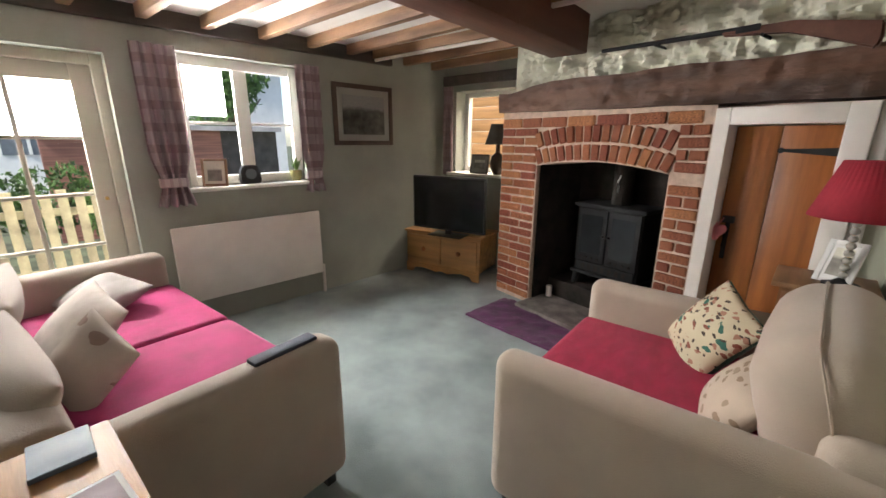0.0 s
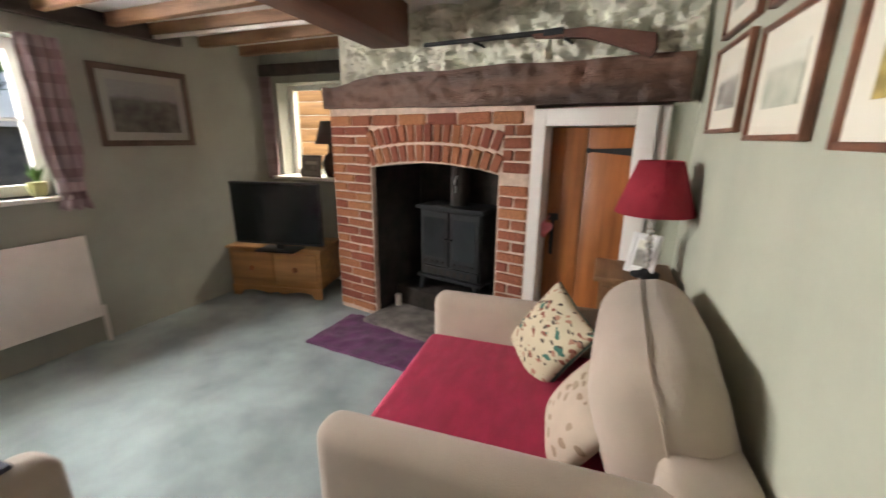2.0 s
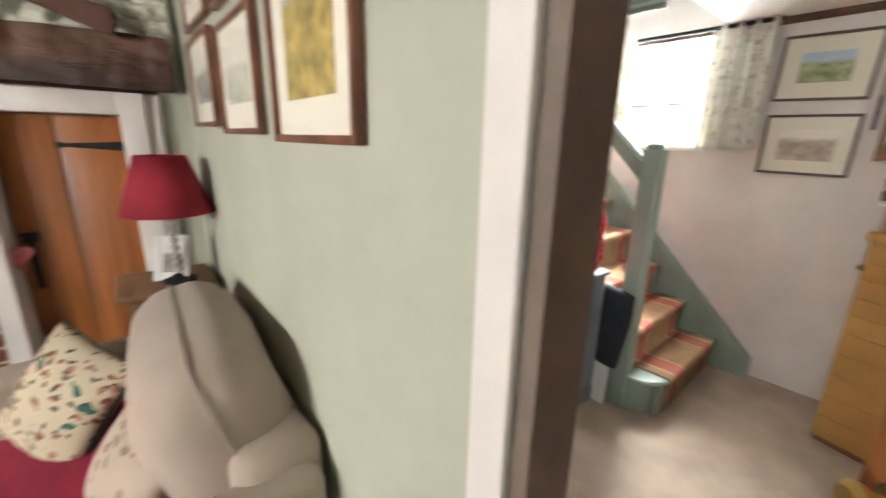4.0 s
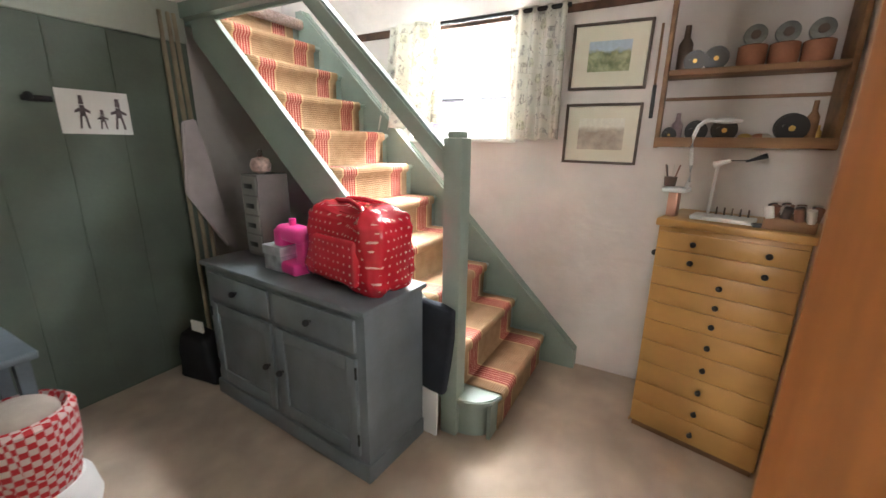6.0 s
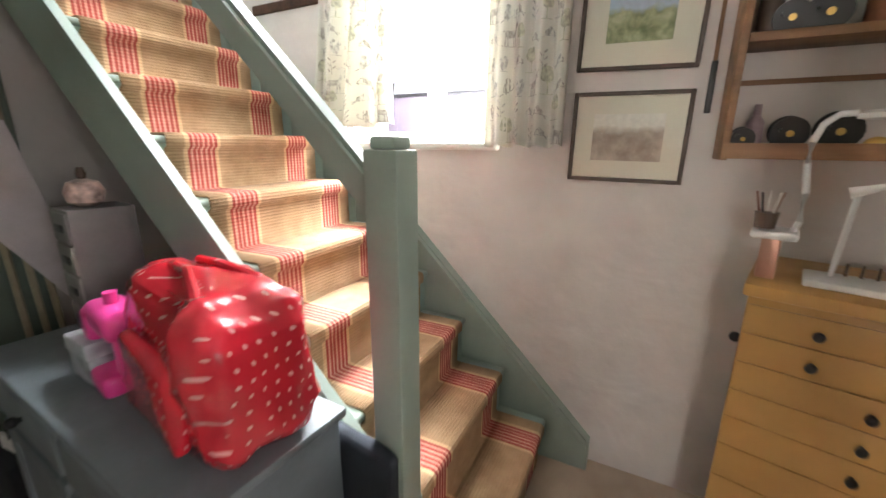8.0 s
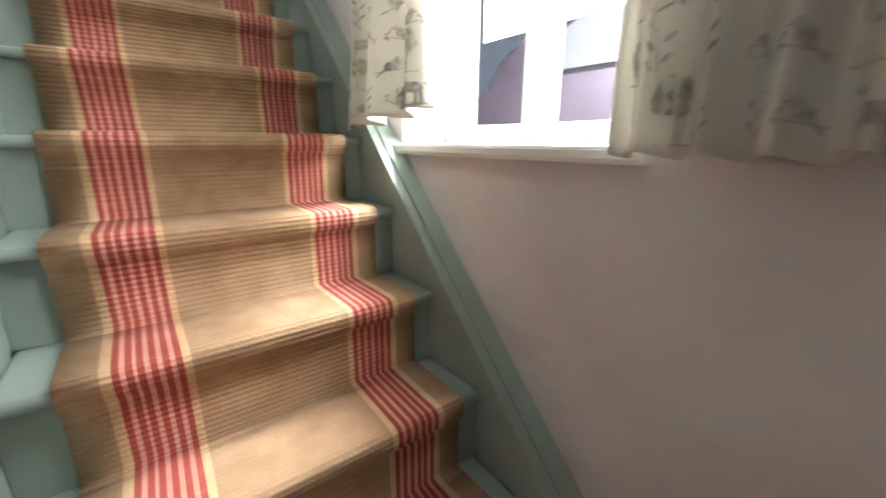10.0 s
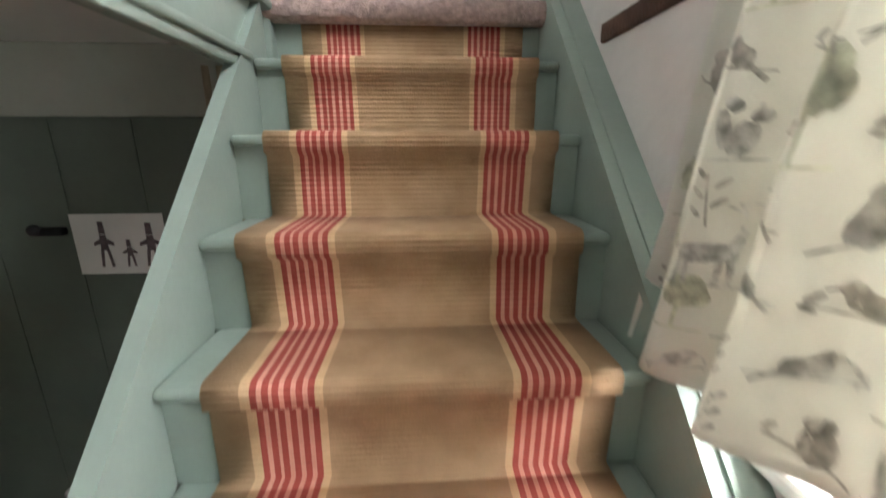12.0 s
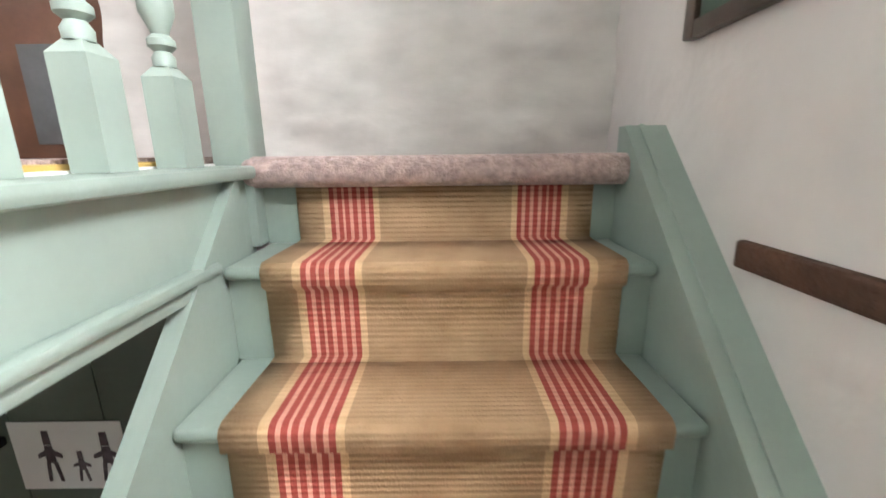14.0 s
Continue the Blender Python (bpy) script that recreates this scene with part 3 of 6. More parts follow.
# Unseen window added over the stairs for the fill lamp behind it
casement("added_window_6", pose(STW + 0.12, -1.25, 0, 0, 0, -90), 0.8, 2.85, 3.75, 2, 1, "unseen white window added above the stairs for light")
# Unseen upstairs window, added to house the landing fill lamp
casement("added_window_5", pose(0.04, -0.75, 0, 0, 0, 90), 1.1, 2.85, 3.85, 2, 1, "unseen white window added upstairs to let fill light in")
# Side window is unseen, added round the south fill lamp
casement("added_window_4", pose(0.70, -3.28, 0), 0.7, 1.0, 1.9, 2, 1, "unseen white side window added to brighten the stair room")

# ---- staircase ----
stairs = thing("staircase", Matrix(), "green painted wooden staircase with a striped runner", "staircase")
for k in range(1, 12):
    y, z = Y1 + GOING * (k - 1), RISE * k
    part("riser", B(XL, XR, y + 0.022, y + 0.04, z - RISE, z - 0.025), M_GREEN, stairs, smooth=False)
    if k == 11:
        break
    if k == 1:
        bm = bmesh.new()
        pts = [(XR, y + 0.27), (XR, y), (1.80, y)]
        pts += [(1.80 - 0.15 * math.sin(a), y + 0.15 - 0.15 * math.cos(a)) for a in [math.pi / 2 * i / 8 for i in range(1, 9)]] + [(1.65, y + 0.27)]
        f = [bm.verts.new((a, b, z - 0.028)) for a, b in pts]
        g = [bm.verts.new((a, b, z)) for a, b in pts]
        bm.faces.new(f), bm.faces.new(g[::-1])
        for i in range(len(pts)):
            j = (i + 1) % len(pts)
            bm.faces.new((f[j], f[i], g[i], g[j]))
        bmesh.ops.bevel(bm, geom=list(bm.edges), offset=0.006, segments=2, affect="EDGES")
        part("tread", bm, M_GREEN, stairs, "pale bullnose bottom tread")
        bm = bmesh.new()
        pts = [(XR, y + 0.03), (1.81, y + 0.025)] + [(1.81 - 0.135 * math.sin(a), y + 0.16 - 0.135 * math.cos(a)) for a in [math.pi / 2 * i / 8 for i in range(1, 9)]] + [(1.675, y + 0.25), (XR, y + 0.25)]
        f = [bm.verts.new((a, b, 0)) for a, b in pts]
        g = [bm.verts.new((a, b, z - 0.028)) for a, b in pts]
        bm.faces.new(f), bm.faces.new(g[::-1])
        for i in range(len(pts)):
            j = (i + 1) % len(pts)
            bm.faces.new((f[j], f[i], g[i], g[j]))
        part("bullnose_step", bm, M_GREEN, stairs)
    else:
        part("tread", B(XL, XR, y, y + GOING + 0.03, z - 0.026, z, bevel=0.011, seg=3), M_GREEN, stairs)
# strings
SL_ = RISE / GOING


def string_pts(y0, y1, up, down, foot):
    top = lambda y: (y - Y1) * SL_ + RISE + up
    lo = lambda y: max(0.0, (y - Y1) * SL_ + RISE - down)
    return [(y0, lo(y0)), (y0, top(y0)), (y1, top(y1)), (y1, lo(y1))]


part("outer_string", prism(bmesh.new(), string_pts(-1.78, -0.125, 0.055, 0.22, 0), XL - 0.028, XL - 0.001, "x"), M_GREEN, stairs, smooth=False)
part("string_cap", prism(bmesh.new(), [(y, (y - Y1) * SL_ + RISE + o) for y, o in ((-1.78, 0.056), (-0.13, 0.056), (-0.13, 0.068), (-1.78, 0.068))], XL - 0.031, XL + 0.003, "x"), M_GREEN, stairs, smooth=False)
wp = [(-2.2, 0.0), (-2.2, 0.118), (-0.06, 2.262), (0.0, 2.262), (0.0, 1.95), (-1.9, 0.0)]
part("wall_string", prism(bmesh.new(), wp, XR + 0.001, STW, "x"), M_GREEN, stairs, smooth=False)
wp = [(-2.19, 0.108), (-0.065, 2.236), (-0.065, 2.262), (-2.19, 0.134)]
part("string_bead", prism(bmesh.new(), wp, XR - 0.014, XR + 0.0, "x"), M_GREEN, stairs, smooth=False)
wp = [(-2.19, 0.130), (-0.066, 2.2575), (-0.066, 2.2645), (-2.19, 0.137)]
part("string_moulding", prism(bmesh.new(), wp, XR + 0.016, XR + 0.026, "x"), M_GREEN, stairs, smooth=False)
bm = B(1.642, 1.728, -1.842, -1.758, 0, 1.365, bevel=0.006)
box(bm, 1.652, 1.718, -1.832, -1.768, 1.365, 1.392, bevel=0.008)
part("newel_post", bm, M_GREEN, stairs)
bm = prism(bmesh.new(), [(-1.77, 1.20), (-1.77, 1.31), (-0.88, 2.19), (-0.88, 2.08)], 1.655, 1.715, "x")
bmesh.ops.bevel(bm, geom=list(bm.edges), offset=0.012, segments=2, affect="EDGES")
part("handrail", bm, M_GREEN, stairs)
# landing edge, apron, balustrade
part("landing_floor", B(XL - 0.1, STW - 0.001, 0.0, 0.26, 2.1, 2.185), M_GREEN, stairs, smooth=False)
bm = B(XL - 0.03, XR + 0.05, -0.075, 0.0, 2.135, 2.205, bevel=0.03, seg=4)
box(bm, XL - 0.03, STW - 0.002, -0.01, 0.26, 2.186, 2.204)
part("landing_carpet", bm, M_PINKCARPET, stairs, "dusky pink carpet rolled over the landing edge")
part("apron", B(XL - 0.08, XL - 0.02, -1.75, -0.04, 1.985, 2.158), M_GREEN, stairs, "pale green boarded edge of the floor above", smooth=False)
part("apron_cap", B(XL - 0.10, XL + 0.015, -1.75, -0.045, 2.158, 2.186, bevel=0.011), M_GREEN, stairs)
bm = B(XL - 0.025, XL + 0.008, -1.75, -0.235, 1.992, 2.014, bevel=0.008)
box(bm, XL - 0.025, XL - 0.003, -1.75, -0.235, 1.966, 1.992, bevel=0.006)
part("apron_moulding", bm, M_GREEN, stairs)
part("top_newel", B(XL - 0.085, XL - 0.0, -0.06, 0.025, 2.0, 3.2, bevel=0.005), M_GREEN, stairs)


def baluster(y):
    x = XL - 0.042
    bm = B(x - 0.026, x + 0.026, y - 0.026, y + 0.026, 2.187, 2.335)
    bmesh.ops.create_cone(bm, cap_ends=True, segments=4, radius1=0.0367, radius2=0.016, depth=0.02, matrix=Matrix.Translation((x, y, 2.345)) @ Matrix.Rotation(radians(45), 4, "Z"))
    prof = [(0.017, 2.352), (0.018, 2.366), (0.012, 2.376), (0.021, 2.384), (0.021, 2.394), (0.013, 2.402), (0.015, 2.41), (0.026, 2.435), (0.026, 2.455), (0.014, 2.475), (0.022, 2.488), (0.014, 2.502), (0.02, 2.58), (0.025, 2.68), (0.014, 2.82), (0.022, 2.85), (0.03, 2.9)]
    lathe(bm, prof, 16, (x, y))
    box(bm, x - 0.026, x + 0.026, y - 0.026, y + 0.026, 2.9, 3.02)
    part("baluster", bm, M_GREEN, stairs)


for k in range(9):
    baluster(-0.235 - 0.162 * k)
part("upper_handrail", B(XL - 0.078, XL - 0.006, -1.75, -0.06, 3.02, 3.07, bevel=0.015), M_GREEN, stairs)

# runner
M_RUN = mat("jute_runner", (0.45, 0.29, 0.145), 0.95, 0.12, 14, 240, 0.3)


def stripe_nodes(m, bands, base):
    """Woven stripes across the runner, and its ribs, from the strip's own coordinates."""
    n, l = m.node_tree.nodes, m.node_tree.links
    uv = n.new("ShaderNodeUVMap")
    sep = n.new("ShaderNodeSeparateXYZ")
    l.new(uv.outputs[0], sep.inputs[0])
    ramp = n.new("ShaderNodeValToRGB")
    ramp.color_ramp.interpolation = "CONSTANT"
    e = ramp.color_ramp.elements
    e[0].position, e[0].color = 0.0, (*base, 1)
    e[1].position, e[1].color = bands[0][0], (*bands[0][1], 1)
    for p, c in bands[1:]:
        k = e.new(p)
        k.color = (*c, 1)
    l.new(sep.outputs[0], ramp.inputs[0])
    hsv = [x for x in n if x.type == "HUE_SAT"][0]
    mixn = [x for x in n if x.type == "MIX"][0]
    l.new(ramp.outputs[0], mixn.inputs[6])
    dark = n.new("ShaderNodeMix")
    dark.data_type, dark.blend_type = "RGBA", "MULTIPLY"
    dark.inputs[0].default_value, dark.inputs[7].default_value = 1.0, (0.8, 0.76, 0.72, 1)
    l.new(ramp.outputs[0], dark.inputs[6])
    l.new(dark.outputs[2], mixn.inputs[7])
    wave = n.new("ShaderNodeTexWave")
    wave.bands_direction = "Y"
    wave.inputs["Scale"].default_value, wave.inputs["Distortion"].default_value, wave.inputs["Detail Scale"].default_value = 26.0, 1.2, 4.0
    l.new(uv.outputs[0], wave.inputs["Vector"])
    b2 = n.new("ShaderNodeBump")
    b2.inputs["Strength"].default_value, b2.inputs["Distance"].default_value = 0.38, 0.004
    l.new(wave.outputs["Fac"], b2.inputs["Height"])
    old = [x for x in n if x.type == "BUMP" and x != b2][0]
    l.new(old.outputs[0], b2.inputs["Normal"])
    l.new(b2.outputs[0], n["Principled BSDF"].inputs["Normal"])


JUTE, CREAM, REDS, PINKS = (0.46, 0.30, 0.172), (0.70, 0.48, 0.28), (0.40, 0.072, 0.055), (0.70, 0.34, 0.26)
bands = []
for a in (0.085, 0.723):
    bands.append((a, CREAM))
    x = a + 0.022
    for i in range(6):
        bands.append((x, REDS))
        if i < 5:
            bands.append((x + 0.0155, PINKS))
        x += 0.0265
    bands.append((x - 0.0265 + 0.0155, CREAM))
    bands.append((x - 0.0265 + 0.0155 + 0.022, JUTE))
stripe_nodes(M_RUN, bands, JUTE)
RX0, RX1 = 1.777, 2.470
runner = thing("stair_runner", Matrix(), "ribbed jute stair runner with dark red stripes", "stair runner")
NX, run, last_pt = 8, 0.0, None
for k in range(1, 12):
    y, z = Y1 + GOING * (k - 1), RISE * k
    prof = [last_pt] if last_pt else []
    prof.append((y + 0.014, z - RISE + 0.010) if k > 1 else (y + 0.012, 0.012))
    if k == 11:
        prof += [(y + 0.013, z - 0.06)]
    else:
        prof += [(y + 0.012, z - 0.05), (y - 0.006, z - 0.036)]
        for a in range(1, 6):
            t = math.pi / 2 * a / 5
            prof.append((y + 0.012 - 0.02 * math.cos(t), z - 0.014 + 0.024 * math.sin(t)))
        prof.append((y + GOING * 0.5, z + 0.0095))
        prof.append((y + GOING - 0.01, z + 0.008))
    last_pt = prof[-1]
    bm = bmesh.new()
    uvl = bm.loops.layers.uv.new("UVMap")
    rows_ = []
    for i, (yy, zz) in enumerate(prof):
        if i:
            run += math.hypot(yy - prof[i - 1][0], zz - prof[i - 1][1])
        rows_.append((run, [bm.verts.new((RX0 + (RX1 - RX0) * j / NX + 0.006 * noise.noise((run * 2, 7, 1)), yy, zz)) for j in range(NX + 1)]))
    for (r0, a), (r1, b) in zip(rows_, rows_[1:]):
        for j in range(NX):
            f = bm.faces.new((a[j], a[j + 1], b[j + 1], b[j]))
            for lp_, (uu, vv) in zip(f.loops, ((j / NX, r0), ((j + 1) / NX, r0), ((j + 1) / NX, r1), (j / NX, r1))):
                lp_[uvl].uv = (uu, vv)
    ro = part("step_section", bm, M_RUN, runner, smooth="soft")
    sd = ro.modifiers.new("thick", "SOLIDIFY")
    sd.thickness, sd.offset = 0.007, -1

# ---- living room furniture ----


def sofa(name, m, width, depth, arm_h, arm_w, seat_h, cloth, label, seats, throw, throw_label):
    """Faces its own -y; x from 0 to width; the back at y = depth."""
    s = thing(name, m, label, "sofa")
    for x in (0.0, width - arm_w):
        bm = B(x, x + arm_w, 0.0, depth, 0.06, arm_h, bevel=min(0.06, arm_w * 0.45), seg=6)
        part("arm", bm, cloth, s)
    part("base", B(arm_w + 0.001, width - arm_w - 0.001, 0.03, depth, 0.06, seat_h - 0.14, bevel=0.015), cloth, s)
    part("back", B(arm_w * 0.5, width - arm_w * 0.5, depth - 0.18, depth + 0.02, 0.1, arm_h + 0.05, bevel=0.05, seg=5), cloth, s)
    n = seats
    sw = (width - 2 * arm_w) / n
    for k in range(n):
        x0 = arm_w + sw * k
        bm = B(x0 + 0.004, x0 + sw - 0.004, 0.0, depth - 0.2, seat_h - 0.14, seat_h, bevel=0.035, seg=5)
        part("seat_cushion", bm, throw, s, throw_label)
    for x in (0.05, width - 0.09):
        for y in (0.05, depth - 0.09):
            part("foot", B(x, x + 0.04, y, y + 0.04, 0, 0.061), M_BLACK, s, "dark wooden foot")
    return s


RS = pose(-1.065, -0.80, 0, 0, 0, -89)
sofa("armchair_sofa", RS, 1.10, 1.03, 0.66, 0.13, 0.47, M_SOFA, "wide beige cloth armchair sofa covered with a crimson throw", 1, M_RED, "crimson ribbed throw over the seat")
LS = pose(-1.53, -2.155, 0, 0, 0, 180 + 2)
sofa("sofa", LS, 1.94, 0.92, 0.66, 0.15, 0.46, M_SOFAL, "taupe two-seater sofa with magenta throws by the window", 2, M_PINK, "magenta throw over the seat")


def cushion(name, m, w, h, t, material, label, pinch=0.12, extra=None):
    c = thing(name, m, label, "cushion")
    part("cover", pillow(bmesh.new(), w, h, t, pinch=pinch, n=18), material, c, smooth="soft")
    return c


def flower_mat(name, base, cols, scale, thr):
    m = mat(name, base, 0.95, 0.06, 6, 240, 0.3)
    n, l = m.node_tree.nodes, m.node_tree.links
    hsv = [x for x in n if x.type == "HUE_SAT"][0]
    prev = [x for x in n if x.type == "MIX"][0].outputs[2]
    tc = [x for x in n if x.type == "TEX_COORD"][0]
    for i, (c, s_) in enumerate(cols):
        v = n.new("ShaderNodeTexVoronoi")
        v.inputs["Scale"].default_value, v.inputs["Randomness"].default_value = scale * s_, 1.0
        off = n.new("ShaderNodeMapping")
        off.inputs["Location"].default_value, off.inputs["Rotation"].default_value, off.inputs["Scale"].default_value = (i * 3.3, i * 1.7, 0.2), (0, 0, i * 0.9), (1, 1.6, 1)
        nz = n.new("ShaderNodeTexNoise")
        nz.inputs["Scale"].default_value = 14
        vm = n.new("ShaderNodeMix")
        vm.data_type = "RGBA"
        vm.inputs[0].default_value = 0.06
        l.new(tc.outputs["Object"], nz.inputs["Vector"])
        l.new(tc.outputs["Object"], vm.inputs[6])
        l.new(nz.outputs["Color"], vm.inputs[7])
        l.new(vm.outputs[2], off.inputs["Vector"])
        l.new(off.outputs[0], v.inputs["Vector"])
        lt = n.new("ShaderNodeMath")
        lt.operation, lt.inputs[1].default_value = "LESS_THAN", thr
        l.new(v.outputs["Distance"], lt.inputs[0])
        mx = n.new("ShaderNodeMix")
        mx.data_type = "RGBA"
        l.new(lt.outputs[0], mx.inputs[0])
        l.new(prev, mx.inputs[6])
        mx.inputs[7].default_value = (*c, 1)
        prev = mx.outputs[2]
    l.new(prev, hsv.inputs["Color"])
    return m


M_TAPE = flower_mat("tapestry_flower_cloth", (0.55, 0.48, 0.34), [((0.22, 0.075, 0.05), 9), ((0.04, 0.13, 0.10), 6), ((0.07, 0.05, 0.04), 13), ((0.34, 0.17, 0.12), 11)], 1.9, 0.27)
M_LEAF = flower_mat("leaf_print_cloth", (0.47, 0.38, 0.30), [((0.26, 0.19, 0.13), 9), ((0.31, 0.24, 0.17), 7)], 1.6, 0.25)
M_BIRD = flower_mat("bird_print_cloth", (0.40, 0.345, 0.30), [((0.25, 0.18, 0.15), 5)], 1.0, 0.2)
M_DKGREEN = mat("dark_green_velvet", (0.02, 0.075, 0.055), 0.8, 0.2, 10, 200, 0.3, sheen=0.4)
# back cushion of the armchair and its scatter cushions
bc = thing("back_cushion", pose(-0.135, -1.34, 0.625, 0, 74, -4), "plump beige back cushion with a piped seam on the armchair", "cushion")
bm = B(-0.275, 0.275, -0.40, 0.40, -0.165, 0.165, bevel=0.14, seg=7)
bm.normal_update()
part("cover", crumple(bm, 0.016, 3.5, 4.0, 1), M_SOFA, bc, smooth="soft")
rim = []
for i in range(73):
    a = 2 * math.pi * i / 72
    rim.append((math.copysign(0.135, math.cos(a)) + 0.145 * math.cos(a), math.copysign(0.26, math.sin(a)) + 0.145 * math.sin(a), 0.003 * math.sin(3 * a)))
part("piping", tube(bmesh.new(), rim, 0.0035, 6), M_SOFA, bc)
c = cushion("tapestry_cushion", pose(-0.50, -1.03, 0.59, 58, 14, -62), 0.36, 0.36, 0.13, M_TAPE, "cream tapestry cushion with flowers and dark green edge")
part("backing", pillow(bmesh.new(), 0.365, 0.365, 0.11, Matrix.Translation((0, 0, -0.012))), M_DKGREEN, c, "dark green velvet back")
cushion("leaf_cushion", pose(-0.37, -1.47, 0.56, 58, 4, -84), 0.35, 0.29, 0.13, M_LEAF, "beige cushion with printed brown leaves")
# left sofa cushions
for i, (x, y, z, rx, rz) in enumerate(((-2.10, -3.07, 0.57, 52, 4), (-2.90, -3.06, 0.58, 52, -3))):
    solid("back_cushion", pillow(bmesh.new(), 0.80, 0.46, 0.22, n=18, pinch=0.05, puff=0.4), M_SOFAL, pose(x, y, z, rx, 0, rz), "soft taupe back cushion of the sofa", "cushion", "sofa back cushions", smooth="soft")
cushion("print_cushion", pose(-2.19, -2.80, 0.58, 54, 25, 14), 0.30, 0.29, 0.12, M_BIRD, "grey oatmeal cushion with a faint brown print")
cushion("oatmeal_cushion", pose(-2.56, -2.78, 0.575, 44, 6, 4), 0.44, 0.38, 0.15, M_CUSH, "plain oatmeal cushion on the sofa")
cushion("grey_cushion", pose(-3.13, -2.60, 0.535, 20, 0, 12), 0.50, 0.32, 0.14, mat("grey_cushion_cloth", (0.30, 0.27, 0.255), 0.95, 0.1, 8, 240, 0.3), "soft grey cushion lying on the sofa")
solid("remote_tray", B(0, 0.24, -0.028, 0.028, 0, 0.02, bevel=0.006), mat("dark_blue_cloth", (0.05, 0.055, 0.085), 0.8, 0.2), pose(-1.615, -2.235, 0.653, 0, 0, -86), "dark blue strip of cloth over the sofa arm", "cloth strip")

# side table with photographs
st = thing("side_table", pose(-1.02, -2.845, 0.14), "honey pine side table beside the sofa", "side table")
part("tabletop", B(-0.50, 0.0, -0.23, 0.0, 0.555, 0.58, bevel=0.006), M_PINE2, st)
part("tabletop", B(-0.50, 0.0, -0.47, -0.234, 0.555, 0.58, bevel=0.006), M_PINE2, st)
for x in (-0.48, -0.06):
    for y in (-0.45, -0.06):
        part("leg", B(x, x + 0.04, y, y + 0.04, -0.14, 0.556, bevel=0.004), M_PINE2, st)
part("apron", B(-0.46, -0.04, -0.43, -0.04, 0.47, 0.556), M_PINE2, st)
M_PHOTO = mat("blue_grey_photograph", (0.27, 0.33, 0.38), 0.3, 0.4, 8, 30, 0.0, col2=(0.10, 0.14, 0.18))
M_PHOTO2 = mat("mauve_photograph", (0.42, 0.32, 0.35), 0.3, 0.4, 9, 30, 0.0, col2=(0.16, 0.11, 0.13))
p = thing("photo_block", pose(-1.447, -2.937, 0.721, 0, 0, 87), "canvas photo block of blue water on the side table", "photo")
part("block", B(-0.052, 0.052, -0.062, 0.062, 0, 0.011, bevel=0.002), mat("dark_canvas_edge", (0.06, 0.07, 0.08), 0.8), p)
part("picture", B(-0.051, 0.051, -0.061, 0.061, 0.0112, 0.0135), M_PHOTO, p)
p = thing("photo_card", pose(-1.235, -2.95, 0.721, 0, 0, 4), "white bordered photograph lying on the side table", "photo")
part("card", B(-0.06, 0.06, -0.085, 0.085, 0, 0.004), M_PAPER, p)
part("picture", B(-0.05, 0.05, -0.075, 0.075, 0.004, 0.006), M_PHOTO2, p)

# radiator
rad = thing("radiator", WEST @ pose(0.02, -1.855, 0.21), "flat white panel radiator under the window", "radiator")
part("front_panel", B(0.045, 0.07, -0.55, 0.55, 0, 0.56, bevel=0.006), M_WHITE, rad)
part("back_panel", B(0.0, 0.02, -0.54, 0.54, 0.02, 0.54), M_WHITE, rad)
part("side", B(0.02, 0.046, -0.548, -0.54, 0.01, 0.55), M_WHITE, rad)
part("side", B(0.02, 0.046, 0.54, 0.548, 0.01, 0.55), M_WHITE, rad)
part("valve", cyl(bmesh.new(), 0.014, 0.014, (0.035, 0.57, -0.2), (0.035, 0.57, 0.06), 12), M_WHITE, rad, "white valve and pipe")
part("pipe", cyl(bmesh.new(), 0.009, 0.009, (0.035, -0.57, -0.21), (0.035, -0.57, 0.06), 10), M_WHITE, rad)


def framed(name, m, w, h, frame_m, mount_m, art_m, label, bar=0.025, mount=0.07, t=0.022, group=""):
    """A framed picture hung with its face along local -y; origin at its bottom left corner."""
    f = thing(name, m, label, "picture", group)
    bm = bmesh.new()
    for a in ((0, bar, 0, h), (w - bar, w, 0, h)):
        box(bm, a[0], a[1], -t, 0, a[2], a[3], bevel=0.003)
    box(bm, bar, w - bar, -t + 0.001, 0, 0, bar, bevel=0.003)
    box(bm, bar, w - bar, -t + 0.001, 0, h - bar, h, bevel=0.003)
    part("frame", bm, frame_m, f)
    part("mount", B(bar, w - bar, -0.010, -0.004, bar, h - bar), mount_m, f, smooth=False)
    part("art", B(bar + mount, w - bar - mount, -0.0125, -0.0101, bar + mount, h - bar - mount), art_m, f, smooth=False)
    part("glazing", B(bar, w - bar, -0.017, -0.0155, bar, h - bar), M_PANE, f, smooth=False).visible_shadow = False
    return f


M_FRAMEDK = mat("dark_brown_frame", (0.085, 0.055, 0.04), 0.45, 0.2, 8, 60, 0.1)
M_FRAMERED = mat("red_brown_frame", (0.20, 0.08, 0.045), 0.4, 0.2, 8, 60, 0.1)
M_MOUNT = mat("cream_mount_card", (0.70, 0.66, 0.55), 0.85, 0.02, 5, 60, 0.03)


